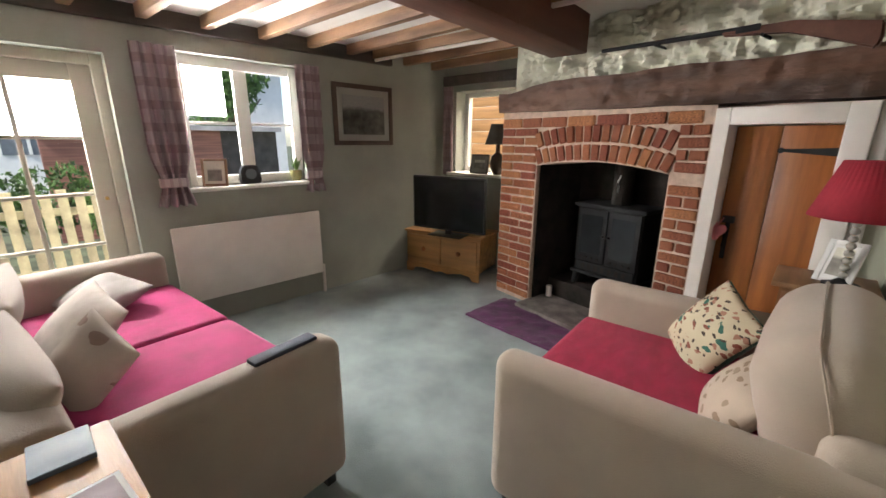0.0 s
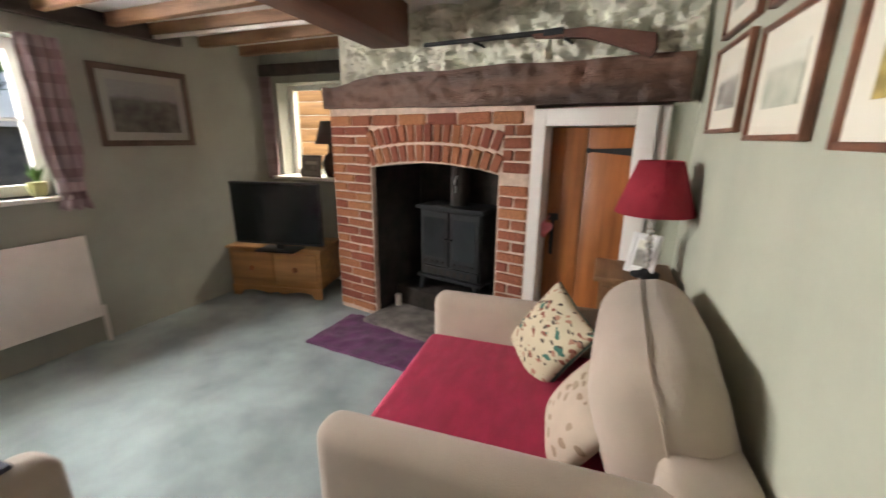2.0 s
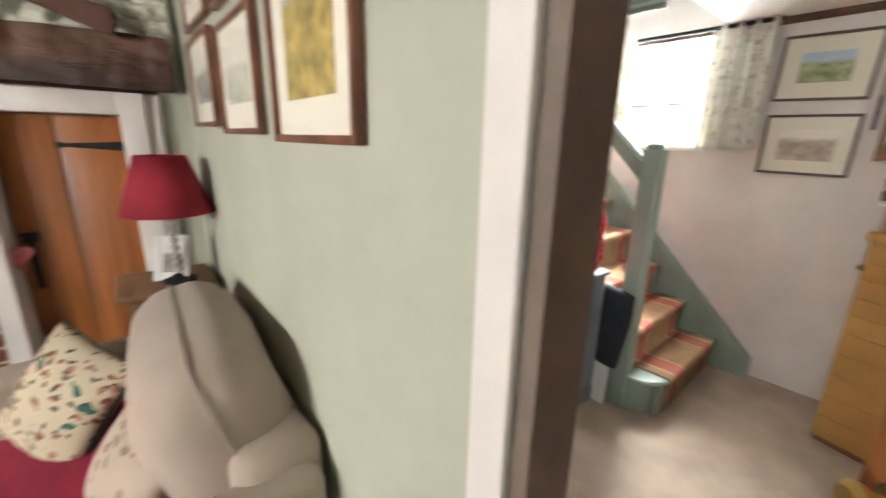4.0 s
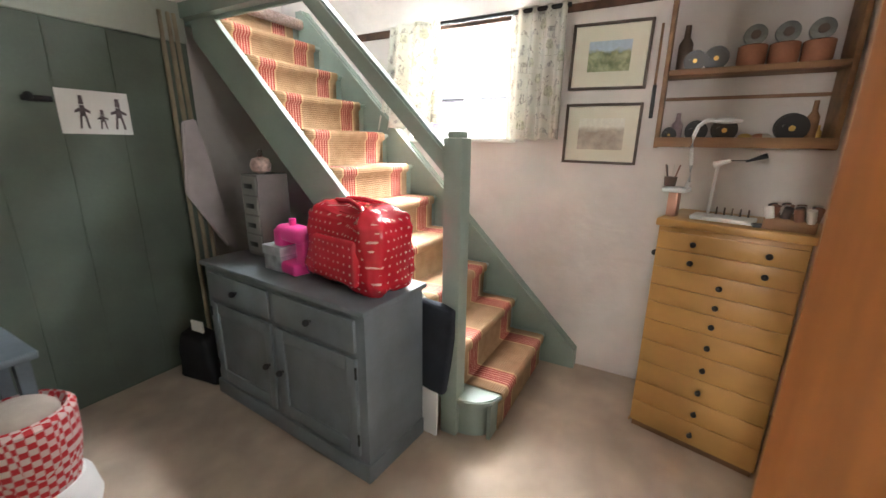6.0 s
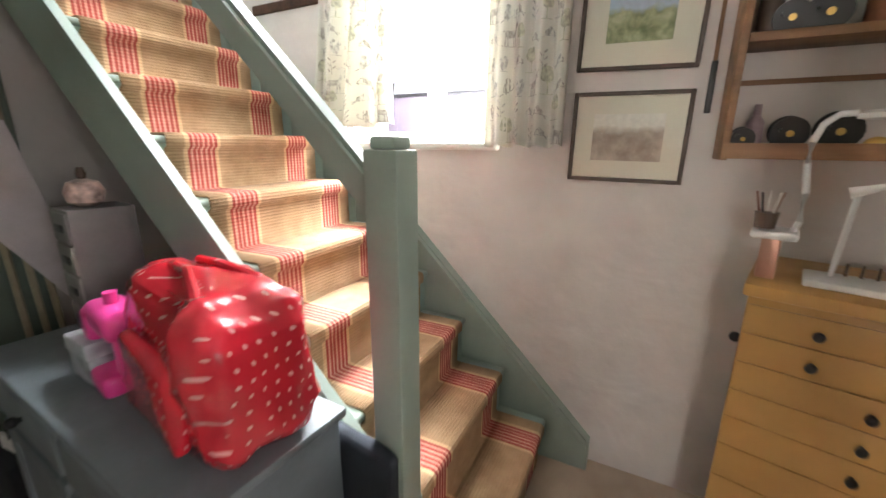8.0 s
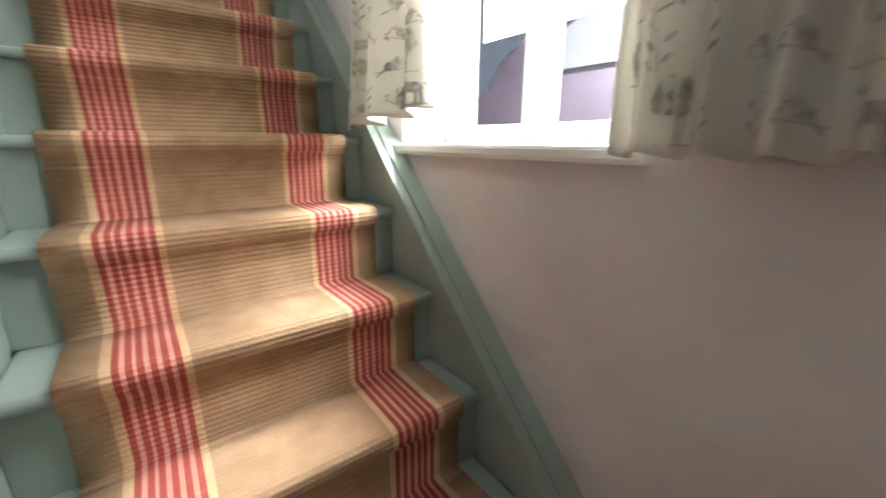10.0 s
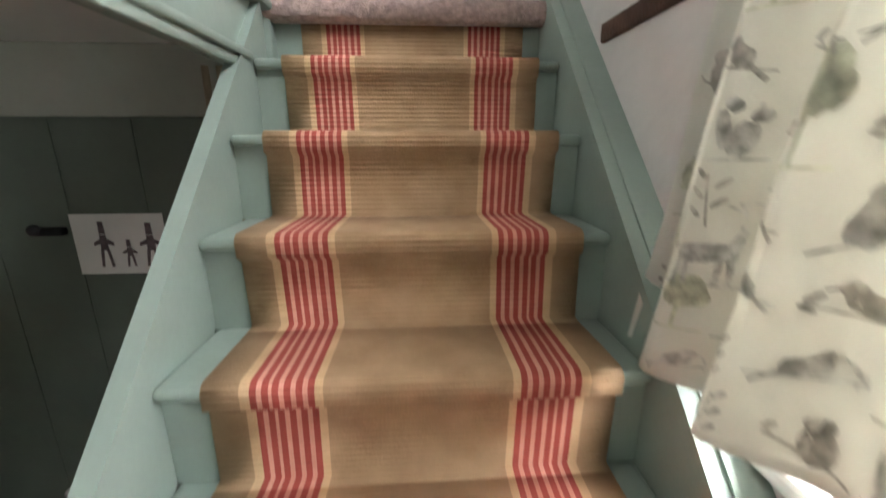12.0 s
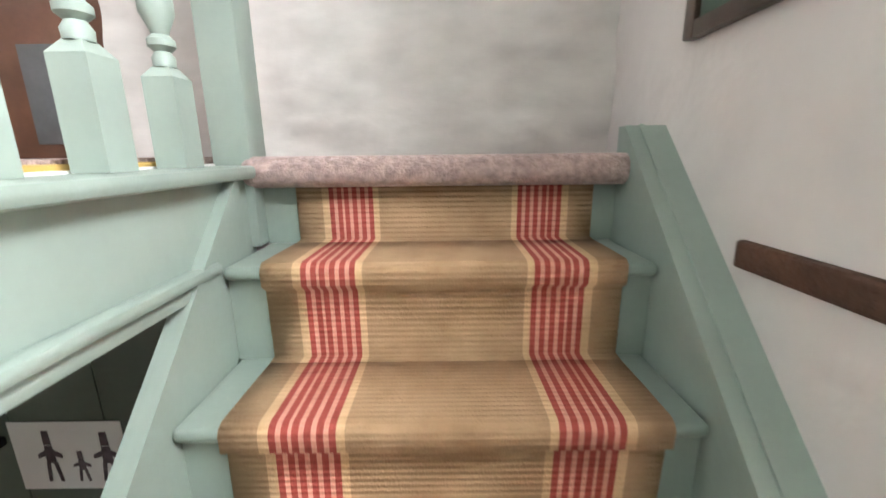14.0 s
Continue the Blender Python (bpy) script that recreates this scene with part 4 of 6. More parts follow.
def art(name, lo, mid, hi, scale=9.0):
    """A painted scene: soft patches that change from foreground to sky up the sheet."""
    m = mat(name, mid, 0.7, 0.3, scale, 60, 0.05, col2=lo)
    n, l = m.node_tree.nodes, m.node_tree.links
    hsv = [x for x in n if x.type == "HUE_SAT"][0]
    base = [x for x in n if x.type == "MIX"][0].outputs[2]
    tc = [x for x in n if x.type == "TEX_COORD"][0]
    sep = n.new("ShaderNodeSeparateXYZ")
    nz = n.new("ShaderNodeTexNoise")
    nz.inputs["Scale"].default_value = scale
    ad = n.new("ShaderNodeMath")
    ad.operation, ad.inputs[1].default_value = "MULTIPLY_ADD", 0.35
    l.new(tc.outputs["Generated"], sep.inputs[0])
    l.new(tc.outputs["Object"], nz.inputs["Vector"])
    l.new(nz.outputs["Fac"], ad.inputs[0])
    l.new(sep.outputs[2], ad.inputs[2])
    mr = n.new("ShaderNodeMapRange")
    mr.inputs[1].default_value, mr.inputs[2].default_value = 0.78, 0.92
    l.new(ad.outputs[0], mr.inputs[0])
    mx = n.new("ShaderNodeMix")
    mx.data_type = "RGBA"
    l.new(mr.outputs[0], mx.inputs[0])
    l.new(base, mx.inputs[6])
    mx.inputs[7].default_value = (*hi, 1)
    l.new(mx.outputs[2], hsv.inputs["Color"])
    return m


A_SEA = art("grey_seascape_print", (0.07, 0.07, 0.06), (0.20, 0.20, 0.18), (0.34, 0.35, 0.35), 11)
A_GOLD = art("golden_landscape_painting", (0.20, 0.15, 0.04), (0.52, 0.38, 0.11), (0.42, 0.50, 0.58), 26)
A_SKETCH = art("green_grey_sketch", (0.30, 0.32, 0.24), (0.54, 0.53, 0.43), (0.66, 0.64, 0.54), 10)
A_DARK = art("dark_animal_sketch", (0.10, 0.09, 0.08), (0.45, 0.42, 0.36), (0.68, 0.65, 0.56), 8)
A_LAKE = art("blue_green_lake_painting", (0.16, 0.20, 0.10), (0.46, 0.47, 0.28), (0.42, 0.52, 0.62), 28)
A_HILLS = art("pale_brown_hills_painting", (0.30, 0.24, 0.19), (0.52, 0.44, 0.36), (0.72, 0.69, 0.62), 17)
framed("seascape_picture", WEST @ pose(0.002, -1.064, 1.32, 0, 0, 90), 0.645, 0.53, M_FRAMEDK, mat("pale_grey_mount", (0.42, 0.43, 0.40), 0.85, 0.02), A_SEA, "dark framed grey seascape print on the green wall", 0.04, 0.055)
for y0, y1, z0, z1, a, lb in ((0.155, 0.53, 1.375, 1.80, A_GOLD, "red-brown framed golden landscape painting"), (0.645, 1.02, 1.39, 1.685, A_SKETCH, "red-brown framed pale green sketch"), (1.12, 1.50, 1.415, 1.715, A_DARK, "red-brown framed dark animal sketch"), (1.11, 1.48, 1.745, 2.02, A_SKETCH, "red-brown framed small sketch hung high"), (0.70, 1.02, 1.73, 2.02, A_DARK, "red-brown framed small print hung high")):
    framed("wall_picture", PICT @ pose(-0.002, y1, z0, 0, 0, -90), y1 - y0, z1 - z0, M_FRAMERED, M_MOUNT, a, lb + " on the sage wall", 0.015, 0.065, group="living room pictures")

# television and its stand
TVM = pose(-2.50, 0.13, 0, 0, 0, 180 + 10)
tv = thing("tv_stand", TVM, "honey pine television stand with two drawers", "tv stand")
part("body", B(0.0, 0.86, -0.42, 0.0, 0.09, 0.435, bevel=0.004), M_PINE2, tv)
part("top", B(-0.02, 0.88, -0.43, 0.02, 0.436, 0.46, bevel=0.008), M_PINE2, tv)
bm = bmesh.new()
pl_ = [(0.0, 0.0), (0.07, 0.0), (0.10, 0.045), (0.2, 0.06), (0.30, 0.045), (0.36, 0.03), (0.43, 0.05), (0.50, 0.03), (0.56, 0.045), (0.66, 0.06), (0.76, 0.045), (0.79, 0.0), (0.86, 0.0), (0.86, 0.095), (0.0, 0.095)]
prism(bm, pl_, -0.012, 0.012)
part("plinth", bm, M_PINE2, tv)
for x in (0.03, 0.44):
    d_ = part("drawer", B(x, x + 0.39, -0.01, 0.016, 0.12, 0.41, bevel=0.006), M_PINE2, tv)
    part("knob", ball(bmesh.new(), 0.026, (x + 0.195, 0.03, 0.27), 1, 0.7, 1), M_PINE, d_)
t_ = thing("television", pose(-2.81, 0.02, 0.46, 0, 0, 9), "black flat television on the pine stand", "television")
bm = B(-0.40, 0.40, -0.02, 0.025, 0.05, 0.575, bevel=0.006)
part("housing", bm, M_BLACK, t_)
part("screen", B(-0.387, 0.387, -0.0225, -0.0202, 0.07, 0.56), mat("dark_screen", (0.01, 0.013, 0.015), 0.12, 0.05, bump=0), t_, smooth=False)
part("foot", B(-0.18, 0.18, -0.1, 0.1, 0, 0.012, bevel=0.004), M_BLACK, t_)
part("neck", B(-0.03, 0.03, -0.01, 0.02, 0.01, 0.06), M_BLACK, t_)

# wood stove
sv = thing("wood_stove", FIRE @ pose(-1.355, 0.37, 0.2), "black cast iron wood stove with two glazed doors", "stove")
part("body", B(-0.27, 0.27, -0.04, 0.22, 0.12, 0.66, bevel=0.012), M_IRON, sv)
part("top_plate", B(-0.30, 0.30, -0.08, 0.24, 0.66, 0.69, bevel=0.008), M_IRON, sv)
part("base_plate", B(-0.29, 0.29, -0.08, 0.22, 0.10, 0.125, bevel=0.006), M_IRON, sv)
for s_ in (-1, 1):
    for y in (-0.05, 0.18):
        part("leg", cyl(bmesh.new(), 0.022, 0.032, (s_ * 0.26, y, 0.0), (s_ * 0.235, y, 0.105), 10), M_IRON, sv)
    x0, x1 = (0.006, 0.262) if s_ > 0 else (-0.262, -0.006)
    d_ = part("door", B(x0, x1, -0.062, -0.04, 0.215, 0.645, bevel=0.006), M_IRON, sv)
    part("glass", B(x0 + 0.035, x1 - 0.035, -0.0655, -0.061, 0.285, 0.60), mat("smoky_stove_glass", (0.02, 0.022, 0.025), 0.12, 0.1, bump=0), d_, smooth=False)
    for k in range(4):
        part("vent", cyl(bmesh.new(), 0.011, 0.011, (x0 + 0.05 + 0.052 * k, -0.07, 0.245), (x0 + 0.05 + 0.052 * k, -0.06, 0.245), 10), M_SOOT, d_)
    part("handle", cyl(bmesh.new(), 0.009, 0.009, (s_ * 0.025, -0.095, 0.44), (s_ * 0.025, -0.06, 0.44), 10), M_IRON, d_)
part("ash_door", B(-0.25, 0.25, -0.058, -0.04, 0.132, 0.205, bevel=0.005), M_IRON, sv)
for k in range(7):
    part("grate_slot", B(-0.2 + 0.06 * k, -0.17 + 0.06 * k, -0.0605, -0.057, 0.145, 0.19), M_SOOT, sv)
# Unseen flue, its near-black colour standing in for the firebox's darkness
part("flue", cyl(bmesh.new(), 0.075, 0.075, (0, 0.1, 0.68), (0, 0.1, 1.4), 20), M_SOOT, sv)
part("damper_handle", tube(bmesh.new(), [(0.0, 0.03, 0.79), (0.01, 0.015, 0.83), (0.0, 0.015, 0.87), (0.012, 0.03, 0.92)], 0.007), mat("dull_steel", (0.4, 0.4, 0.4), 0.35, 0.1, metal=1.0, bump=0.02), sv, "bright steel damper handle")
solid("candle", lathe(bmesh.new(), [(0.026, 0), (0.027, 0.09), (0.02, 0.095), (0.003, 0.09)], 18), M_WHITE, FIRE @ pose(-1.77, 0.195, 0.046), "short cream candle on the hearth", "candle")

# purple rug
bm = bmesh.new()
N1, N2 = 34, 18
g = [[None] * (N2 + 1) for _ in range(N1 + 1)]
for i in range(N1 + 1):
    for j in range(N2 + 1):
        a, b = i / N1, j / N2
        x = -0.40 + 0.80 * a + 0.012 * noise.noise((b * 5, 1, a * 2))
        y = -0.25 + 0.5 * b + 0.012 * noise.noise((a * 5, 3, 0))
        z = 0.016 + 0.020 * max(0, noise.fractal((x * 8, y * 11, 2), 1, 2, 3))
        g[i][j] = bm.verts.new((x, y, z))
for i in range(N1):
    for j in range(N2):
        bm.faces.new((g[i][j], g[i + 1][j], g[i + 1][j + 1], g[i][j + 1]))
ex = bmesh.ops.extrude_face_region(bm, geom=list(bm.faces))
for v in ex["geom"]:
    if isinstance(v, bmesh.types.BMVert):
        v.co.z = 0.001
solid("hearth_rug", bm, mat("purple_velour", (0.12, 0.018, 0.10), 0.85, 0.35, 9, 160, 0.5, col2=(0.05, 0.008, 0.045), sheen=0.15), pose(-1.72, -0.36, 0, 0, 0, -7), "crumpled purple velour rug on the carpet", "rug")

# antique long gun on the stone wall, held on two pegs
gn = thing("antique_long_gun", FIRE @ pose(0, -0.09, -0.03), "antique long gun with dark wooden stock, hung above the beam", "gun")
bm = prism(bmesh.new(), [(-0.62, 1.905), (-0.35, 1.885), (-0.06, 1.765), (-0.045, 1.80), (-0.05, 1.865), (-0.34, 1.925), (-0.62, 1.93)], -0.02, 0.02)
bmesh.ops.bevel(bm, geom=list(bm.edges), offset=0.008, segments=2, affect="EDGES")
part("stock", bm, M_BEAM, gn)
part("barrel", cyl(bmesh.new(), 0.014, 0.012, (-0.5, 0, 1.925), (-1.29, 0, 1.945), 14), M_IRON, gn)
part("lock", B(-0.56, -0.46, -0.028, -0.018, 1.905, 1.935, bevel=0.004), M_IRON, gn)
part("peg", cyl(bmesh.new(), 0.008, 0.008, (-0.95, -0.02, 1.922), (-0.95, 0.13, 1.922), 8), M_IRON, gn)
part("peg", cyl(bmesh.new(), 0.008, 0.008, (-0.45, -0.02, 1.885), (-0.45, 0.13, 1.885), 8), M_IRON, gn)

# lamp table in the corner
lt_ = thing("lamp_table", pose(-0.30, -0.68, 0, 0, 0, -3), "small brown wooden table with drawers in the corner", "side table")
part("tabletop", B(-0.03, 0.31, -0.09, 0.23, 0.765, 0.79, bevel=0.005), M_SHELF, lt_)
part("body", B(0.0, 0.29, -0.07, 0.21, 0.0, 0.765), M_SHELF, lt_, smooth=False)
for z in (0.42, 0.59):
    d_ = part("drawer", B(0.01, 0.28, -0.082, -0.068, z, z + 0.155, bevel=0.004), M_SHELF, lt_)
    # Pale strip paints a bright edge highlight on the drawer front
    part("handle", B(0.05, 0.24, -0.09, -0.081, z + 0.125, z + 0.137), M_CUSH, d_, "pale strip put in for an edge highlight")
M_SHADE = mat("crimson_lampshade_cloth", (0.30, 0.012, 0.03), 0.85, 0.12, 6, 120, 0.2)
lp = thing("table_lamp", pose(-0.115, -0.68, 0.79), "table lamp with pleated crimson shade and glass stem", "lamp")
bm = bmesh.new()
SEG = 84
ra, rb2 = [], []
for i in range(SEG):
    a = 2 * math.pi * i / SEG
    w = 0.004 if i % 2 else -0.004
    ra.append(bm.verts.new(((0.158 + w) * math.cos(a), (0.158 + w) * math.sin(a), 0.29)))
    rb2.append(bm.verts.new(((0.085 + w * 0.6) * math.cos(a), (0.085 + w * 0.6) * math.sin(a), 0.515)))
for i in range(SEG):
    j = (i + 1) % SEG
    bm.faces.new((ra[i], ra[j], rb2[j], rb2[i]))
sh = part("shade", bm, M_SHADE, lp, "pleated crimson shade")
sm = sh.modifiers.new("thick", "SOLIDIFY")
sm.thickness = 0.003
part("base", lathe(bmesh.new(), [(0.06, 0), (0.062, 0.012), (0.03, 0.022), (0.012, 0.035)], 24), M_IRON, lp)
for k in range(9):
    part("bead", ball(bmesh.new(), 0.017, (0, 0, 0.05 + 0.031 * k), 1, 1, 0.95, 14, 8), mat("clear_bead_glass", (0.55, 0.52, 0.48), 0.08, 0.1, metal=0.3, bump=0) if k == 0 else bpy.data.materials["clear_bead_glass"], lp, "glass bead")
part("rod", cyl(bmesh.new(), 0.006, 0.006, (0, 0, 0.03), (0, 0, 0.51), 8), M_BRASS, lp)
f_ = framed("framed_photograph", pose(-0.20, -0.64, 0.793, -24, 0, -28), 0.13, 0.19, M_PAPER, M_PAPER, A_DARK, "white photo frame standing on the corner table", 0.022, 0.012, 0.014)

# alcove sill: lamp, frame, curtain
al = thing("sill_lamp", pose(-2.64, 0.60, 1.03), "lamp with dark grey shade on a brown pot base", "lamp")
part("shade", lathe(bmesh.new(), [(0.135, 0.30), (0.075, 0.50), (0.07, 0.50), (0.13, 0.302)], 28), mat("dark_grey_shade", (0.07, 0.065, 0.06), 0.9, 0.1), al)
part("base", lathe(bmesh.new(), [(0.045, 0), (0.075, 0.06), (0.085, 0.12), (0.06, 0.19), (0.025, 0.22), (0.02, 0.32)], 24), mat("brown_glazed_pot", (0.06, 0.035, 0.025), 0.25, 0.2), al)
framed("framed_photograph", pose(-2.93, 0.53, 1.031, -9, 0, -8), 0.25, 0.20, mat("grey_wood_frame", (0.14, 0.12, 0.10), 0.5), mat("grey_mount", (0.36, 0.34, 0.30), 0.8), A_DARK, "grey framed photograph on the alcove sill", 0.016, 0.04, 0.014)


def motif(kind, rnd):
    """A small woodland print as ellipses (x, z, rx, rz, turn) and strokes (x0, z0, x1, z1, width), about one unit high."""
    e, k = [], []
    if kind == "deer":
        e += [(0, 0.45, 0.30, 0.15, 0.05), (0.36, 0.78, 0.12, 0.07, -0.4)]
        k += [(0.22, 0.5, 0.33, 0.78, 0.13), (-0.3, 0.55, -0.38, 0.48, 0.05)]
        k += [(x, 0.4, x + d, 0.0, 0.06) for x, d in ((-0.24, -0.03), (-0.16, 0.03), (0.15, 0.0), (0.23, 0.04))]
        k += [(0.33, 0.82, 0.22, 1.12, 0.035), (0.36, 0.82, 0.5, 1.1, 0.035), (0.26, 1.0, 0.12, 1.08, 0.03), (0.44, 1.0, 0.58, 1.0, 0.03)]
        k += [(-0.45, 0.0, 0.45, 0.01, 0.035)]
    elif kind == "bird":
        e += [(0, 0.5, 0.24, 0.15, -0.6), (-0.16, 0.68, 0.11, 0.10, 0)]
        k += [(0.1, 0.42, 0.42, 0.12, 0.07), (-0.26, 0.68, -0.36, 0.64, 0.035), (-0.5, 0.42, 0.5, 0.24, 0.035), (-0.05, 0.4, -0.02, 0.32, 0.03)]
        e += [(-0.42, 0.52, 0.1, 0.05, 0.7), (-0.46, 0.36, 0.09, 0.04, -0.5)]
    elif kind == "owl":
        e += [(0, 0.45, 0.2, 0.33, 0.25), (-0.06, 0.82, 0.16, 0.13, 0)]
        k += [(-0.5, 0.5, 0.45, 0.02, 0.05), (-0.4, 0.46, -0.5, 0.62, 0.04)]
        e += [(-0.46, 0.64, 0.09, 0.05, 0.9)]
    elif kind == "tree":
        k += [(0, 0, 0, 0.55, 0.07), (0, 0.4, 0.16, 0.62, 0.04), (-0.4, 0.0, 0.4, 0.0, 0.035)]
        e += [(0.02 + rnd.uniform(-0.02, 0.02), 0.82, 0.33, 0.36, 0), (-0.17, 0.72, 0.2, 0.2, 0), (0.2, 0.7, 0.2, 0.2, 0)]
    elif kind == "squirrel":
        e += [(0, 0.35, 0.17, 0.27, 0.2), (-0.14, 0.68, 0.12, 0.10, 0), (0.26, 0.5, 0.11, 0.34, -0.3), (0.2, 0.85, 0.14, 0.1, 0.5)]
        k += [(-0.12, 0.74, -0.1, 0.86, 0.05), (-0.35, 0.05, 0.4, 0.05, 0.035)]
    else:
        k += [(-0.05, 0, 0.06, 0.9, 0.035)]
        for i in range(5):
            z = 0.2 + 0.16 * i
            e += [((-0.16 if i % 2 else 0.17), z + 0.06, 0.14, 0.05, (2.4 if i % 2 else 0.7))]
    return e, k


def curtain(name, m, w, z0, z1, material, label, folds=5, amp=0.03, tie=None, flare=0.0, lean=0.0, lift=0.0, prints=None):
    """A hanging curtain along local x, gathered in folds; tie: height at which a band draws it in; lean: how far its +x hem swings out; lift: how far its -x hem rides up."""
    c = thing(name, m, label, "curtain")

    def cloth(a, v, off=0.0):
        z = z0 + (z1 - z0) * v + lift * (1 - a) * (1 - v)
        k = 1.0 + flare * (1 - v)
        if tie:
            k *= 1 - 0.38 * math.exp(-((z - tie) / 0.12) ** 2)
        x = (a - 0.5) * w * k + lean * a * (1 - v) ** 1.3
        y = amp * (0.65 + 0.35 * (1 - v)) * math.sin(a * folds * 2 * math.pi + 0.6 * noise.noise((a * 3, v * 1.5, w))) + 0.012 * noise.noise((a * 4, v * 3, 1))
        if lean:
            y += 0.02 * (1 - v) * math.sin(a * 5.0)
        return Vector((x, y + off, z))

    bm = bmesh.new()
    nx, nz = folds * 12, 30
    g = []
    for j in range(nz + 1):
        v = j / nz
        hem = [0.006 * math.sin(i / nx * folds * 6.28) if j == 0 else 0.0 for i in range(nx + 1)]
        g.append([bm.verts.new(cloth(i / nx, v) + Vector((0, 0, hem[i]))) for i in range(nx + 1)])
    for j in range(nz):
        for i in range(nx):
            bm.faces.new((g[j][i], g[j][i + 1], g[j + 1][i + 1], g[j + 1][i]))
    d = part("drape", bm, material, c)
    md = d.modifiers.new("thick", "SOLIDIFY")
    md.thickness, md.offset = 0.002, 0.0
    if tie:
        bm = lathe(bmesh.new(), [(w * 0.36, tie - 0.03), (w * 0.37, tie), (w * 0.36, tie + 0.03)], 24)
        bmesh.ops.scale(bm, vec=(1, 0.42, 1), verts=bm.verts)
        part("tie_back", bm, material, c)
    if prints:
        rnd = random.Random(int(w * 1000))
        kinds = ["deer", "bird", "sprig", "owl", "tree", "squirrel", "bird", "sprig"]
        h = z1 - z0
        stretch = math.hypot(1, amp * folds * 4 / w)
        rows, cols = int(h / 0.078), max(2, int(w * stretch / 0.08))
        for r in range(rows):
            for q in range(cols):
                kind = kinds[(r * 3 + q * 5 + rnd.randint(0, 1)) % len(kinds)]
                size = (0.095 if kind == "deer" else 0.082 if kind == "tree" else 0.07) * rnd.uniform(0.85, 1.1)
                ca = (q + 0.5 + 0.25 * (r % 2) + rnd.uniform(-0.12, 0.12)) / (cols + 0.25)
                cv = (r + 0.12 + rnd.uniform(-0.05, 0.1)) / rows
                side = rnd.choice((-1, 1))
                ink = bmesh.new()

                def put(x, z):
                    return cloth(min(0.99, max(0.01, ca + side * x * size / (w * stretch))), min(0.995, max(0.005, cv + z * size / h)), 0.0022)

                es, ks = motif(kind, rnd)
                for ex, ez, rx, rz, tn in es:
                    rings = [[ink.verts.new(put(ex, ez))]]
                    for f in (0.5, 1.0):
                        ring = []
                        for i in range(12):
                            b = 2 * math.pi * i / 12
                            px, pz = rx * f * math.cos(b), rz * f * math.sin(b) * (1 + 0.12 * (i % 3 - 1) * (f == 1.0))
                            ring.append(ink.verts.new(put(ex + px * math.cos(tn) - pz * math.sin(tn), ez + px * math.sin(tn) + pz * math.cos(tn))))
                        rings.append(ring)
                    for i in range(12):
                        n_ = (i + 1) % 12
                        ink.faces.new((rings[0][0], rings[1][i], rings[1][n_]))
                        ink.faces.new((rings[1][i], rings[2][i], rings[2][n_], rings[1][n_]))
                for x0, y0, x1, y1, tw in ks:
                    dx, dz = x1 - x0, y1 - y0
                    ll = math.hypot(dx, dz)
                    ox, oz = -dz / ll * tw / 2, dx / ll * tw / 2
                    prev = None
                    for i in range(6):
                        f = i / 5
                        pr = (ink.verts.new(put(x0 + dx * f + ox, y0 + dz * f + oz)), ink.verts.new(put(x0 + dx * f - ox, y0 + dz * f - oz)))
                        if prev:
                            ink.faces.new((prev[0], prev[1], pr[1], pr[0]))
                        prev = pr
                part("printed_motif", ink, prints[1] if kind == "tree" else prints[(r + q) % 2 * 2], c, "faded print of a " + kind, smooth=False)
    return c


def check_mat(name, base, c1, c2):
    m = mat(name, base, 0.95, 0.05, 6, 200, 0.2)
    n, l = m.node_tree.nodes, m.node_tree.links
    hsv = [x for x in n if x.type == "HUE_SAT"][0]
    prev = [x for x in n if x.type == "MIX"][0].outputs[2]
    tc = [x for x in n if x.type == "TEX_COORD"][0]
    for axis, sc, c in (("Z", 9.0, c1), ("X", 26.0, c2)):
        wv = n.new("ShaderNodeTexWave")
        wv.bands_direction = axis
        wv.inputs["Scale"].default_value = sc / 6.283 * 1.6
        l.new(tc.outputs["Object"], wv.inputs["Vector"])
        gt = n.new("ShaderNodeMapRange")
        gt.inputs[1].default_value, gt.inputs[2].default_value, gt.inputs[4].default_value = 0.62, 0.7, 0.65
        l.new(wv.outputs["Fac"], gt.inputs[0])
        mx = n.new("ShaderNodeMix")
        mx.data_type = "RGBA"
        l.new(gt.outputs[0], mx.inputs[0])
        l.new(prev, mx.inputs[6])
        mx.inputs[7].default_value = (*c, 1)
        prev = mx.outputs[2]
    l.new(prev, hsv.inputs["Color"])
    b = n["Principled BSDF"]
    b.inputs["Transmission Weight"].default_value = 0.0
    return m


M_CHECK = check_mat("mauve_check_cloth", (0.34, 0.27, 0.28), (0.19, 0.12, 0.14), (0.24, 0.17, 0.19))


def sheer(m, amount):
    """Thin cloth that lets some daylight through."""
    n, l = m.node_tree.nodes, m.node_tree.links
    tr_ = n.new("ShaderNodeBsdfTranslucent")
    tr_.inputs["Color"].default_value = (0.85, 0.82, 0.72, 1)
    ms = n.new("ShaderNodeMixShader")
    ms.inputs[0].default_value = amount
    l.new(n["Principled BSDF"].outputs[0], ms.inputs[1])
    l.new(tr_.outputs[0], ms.inputs[2])
    l.new(ms.outputs[0], n["Material Output"].inputs["Surface"])


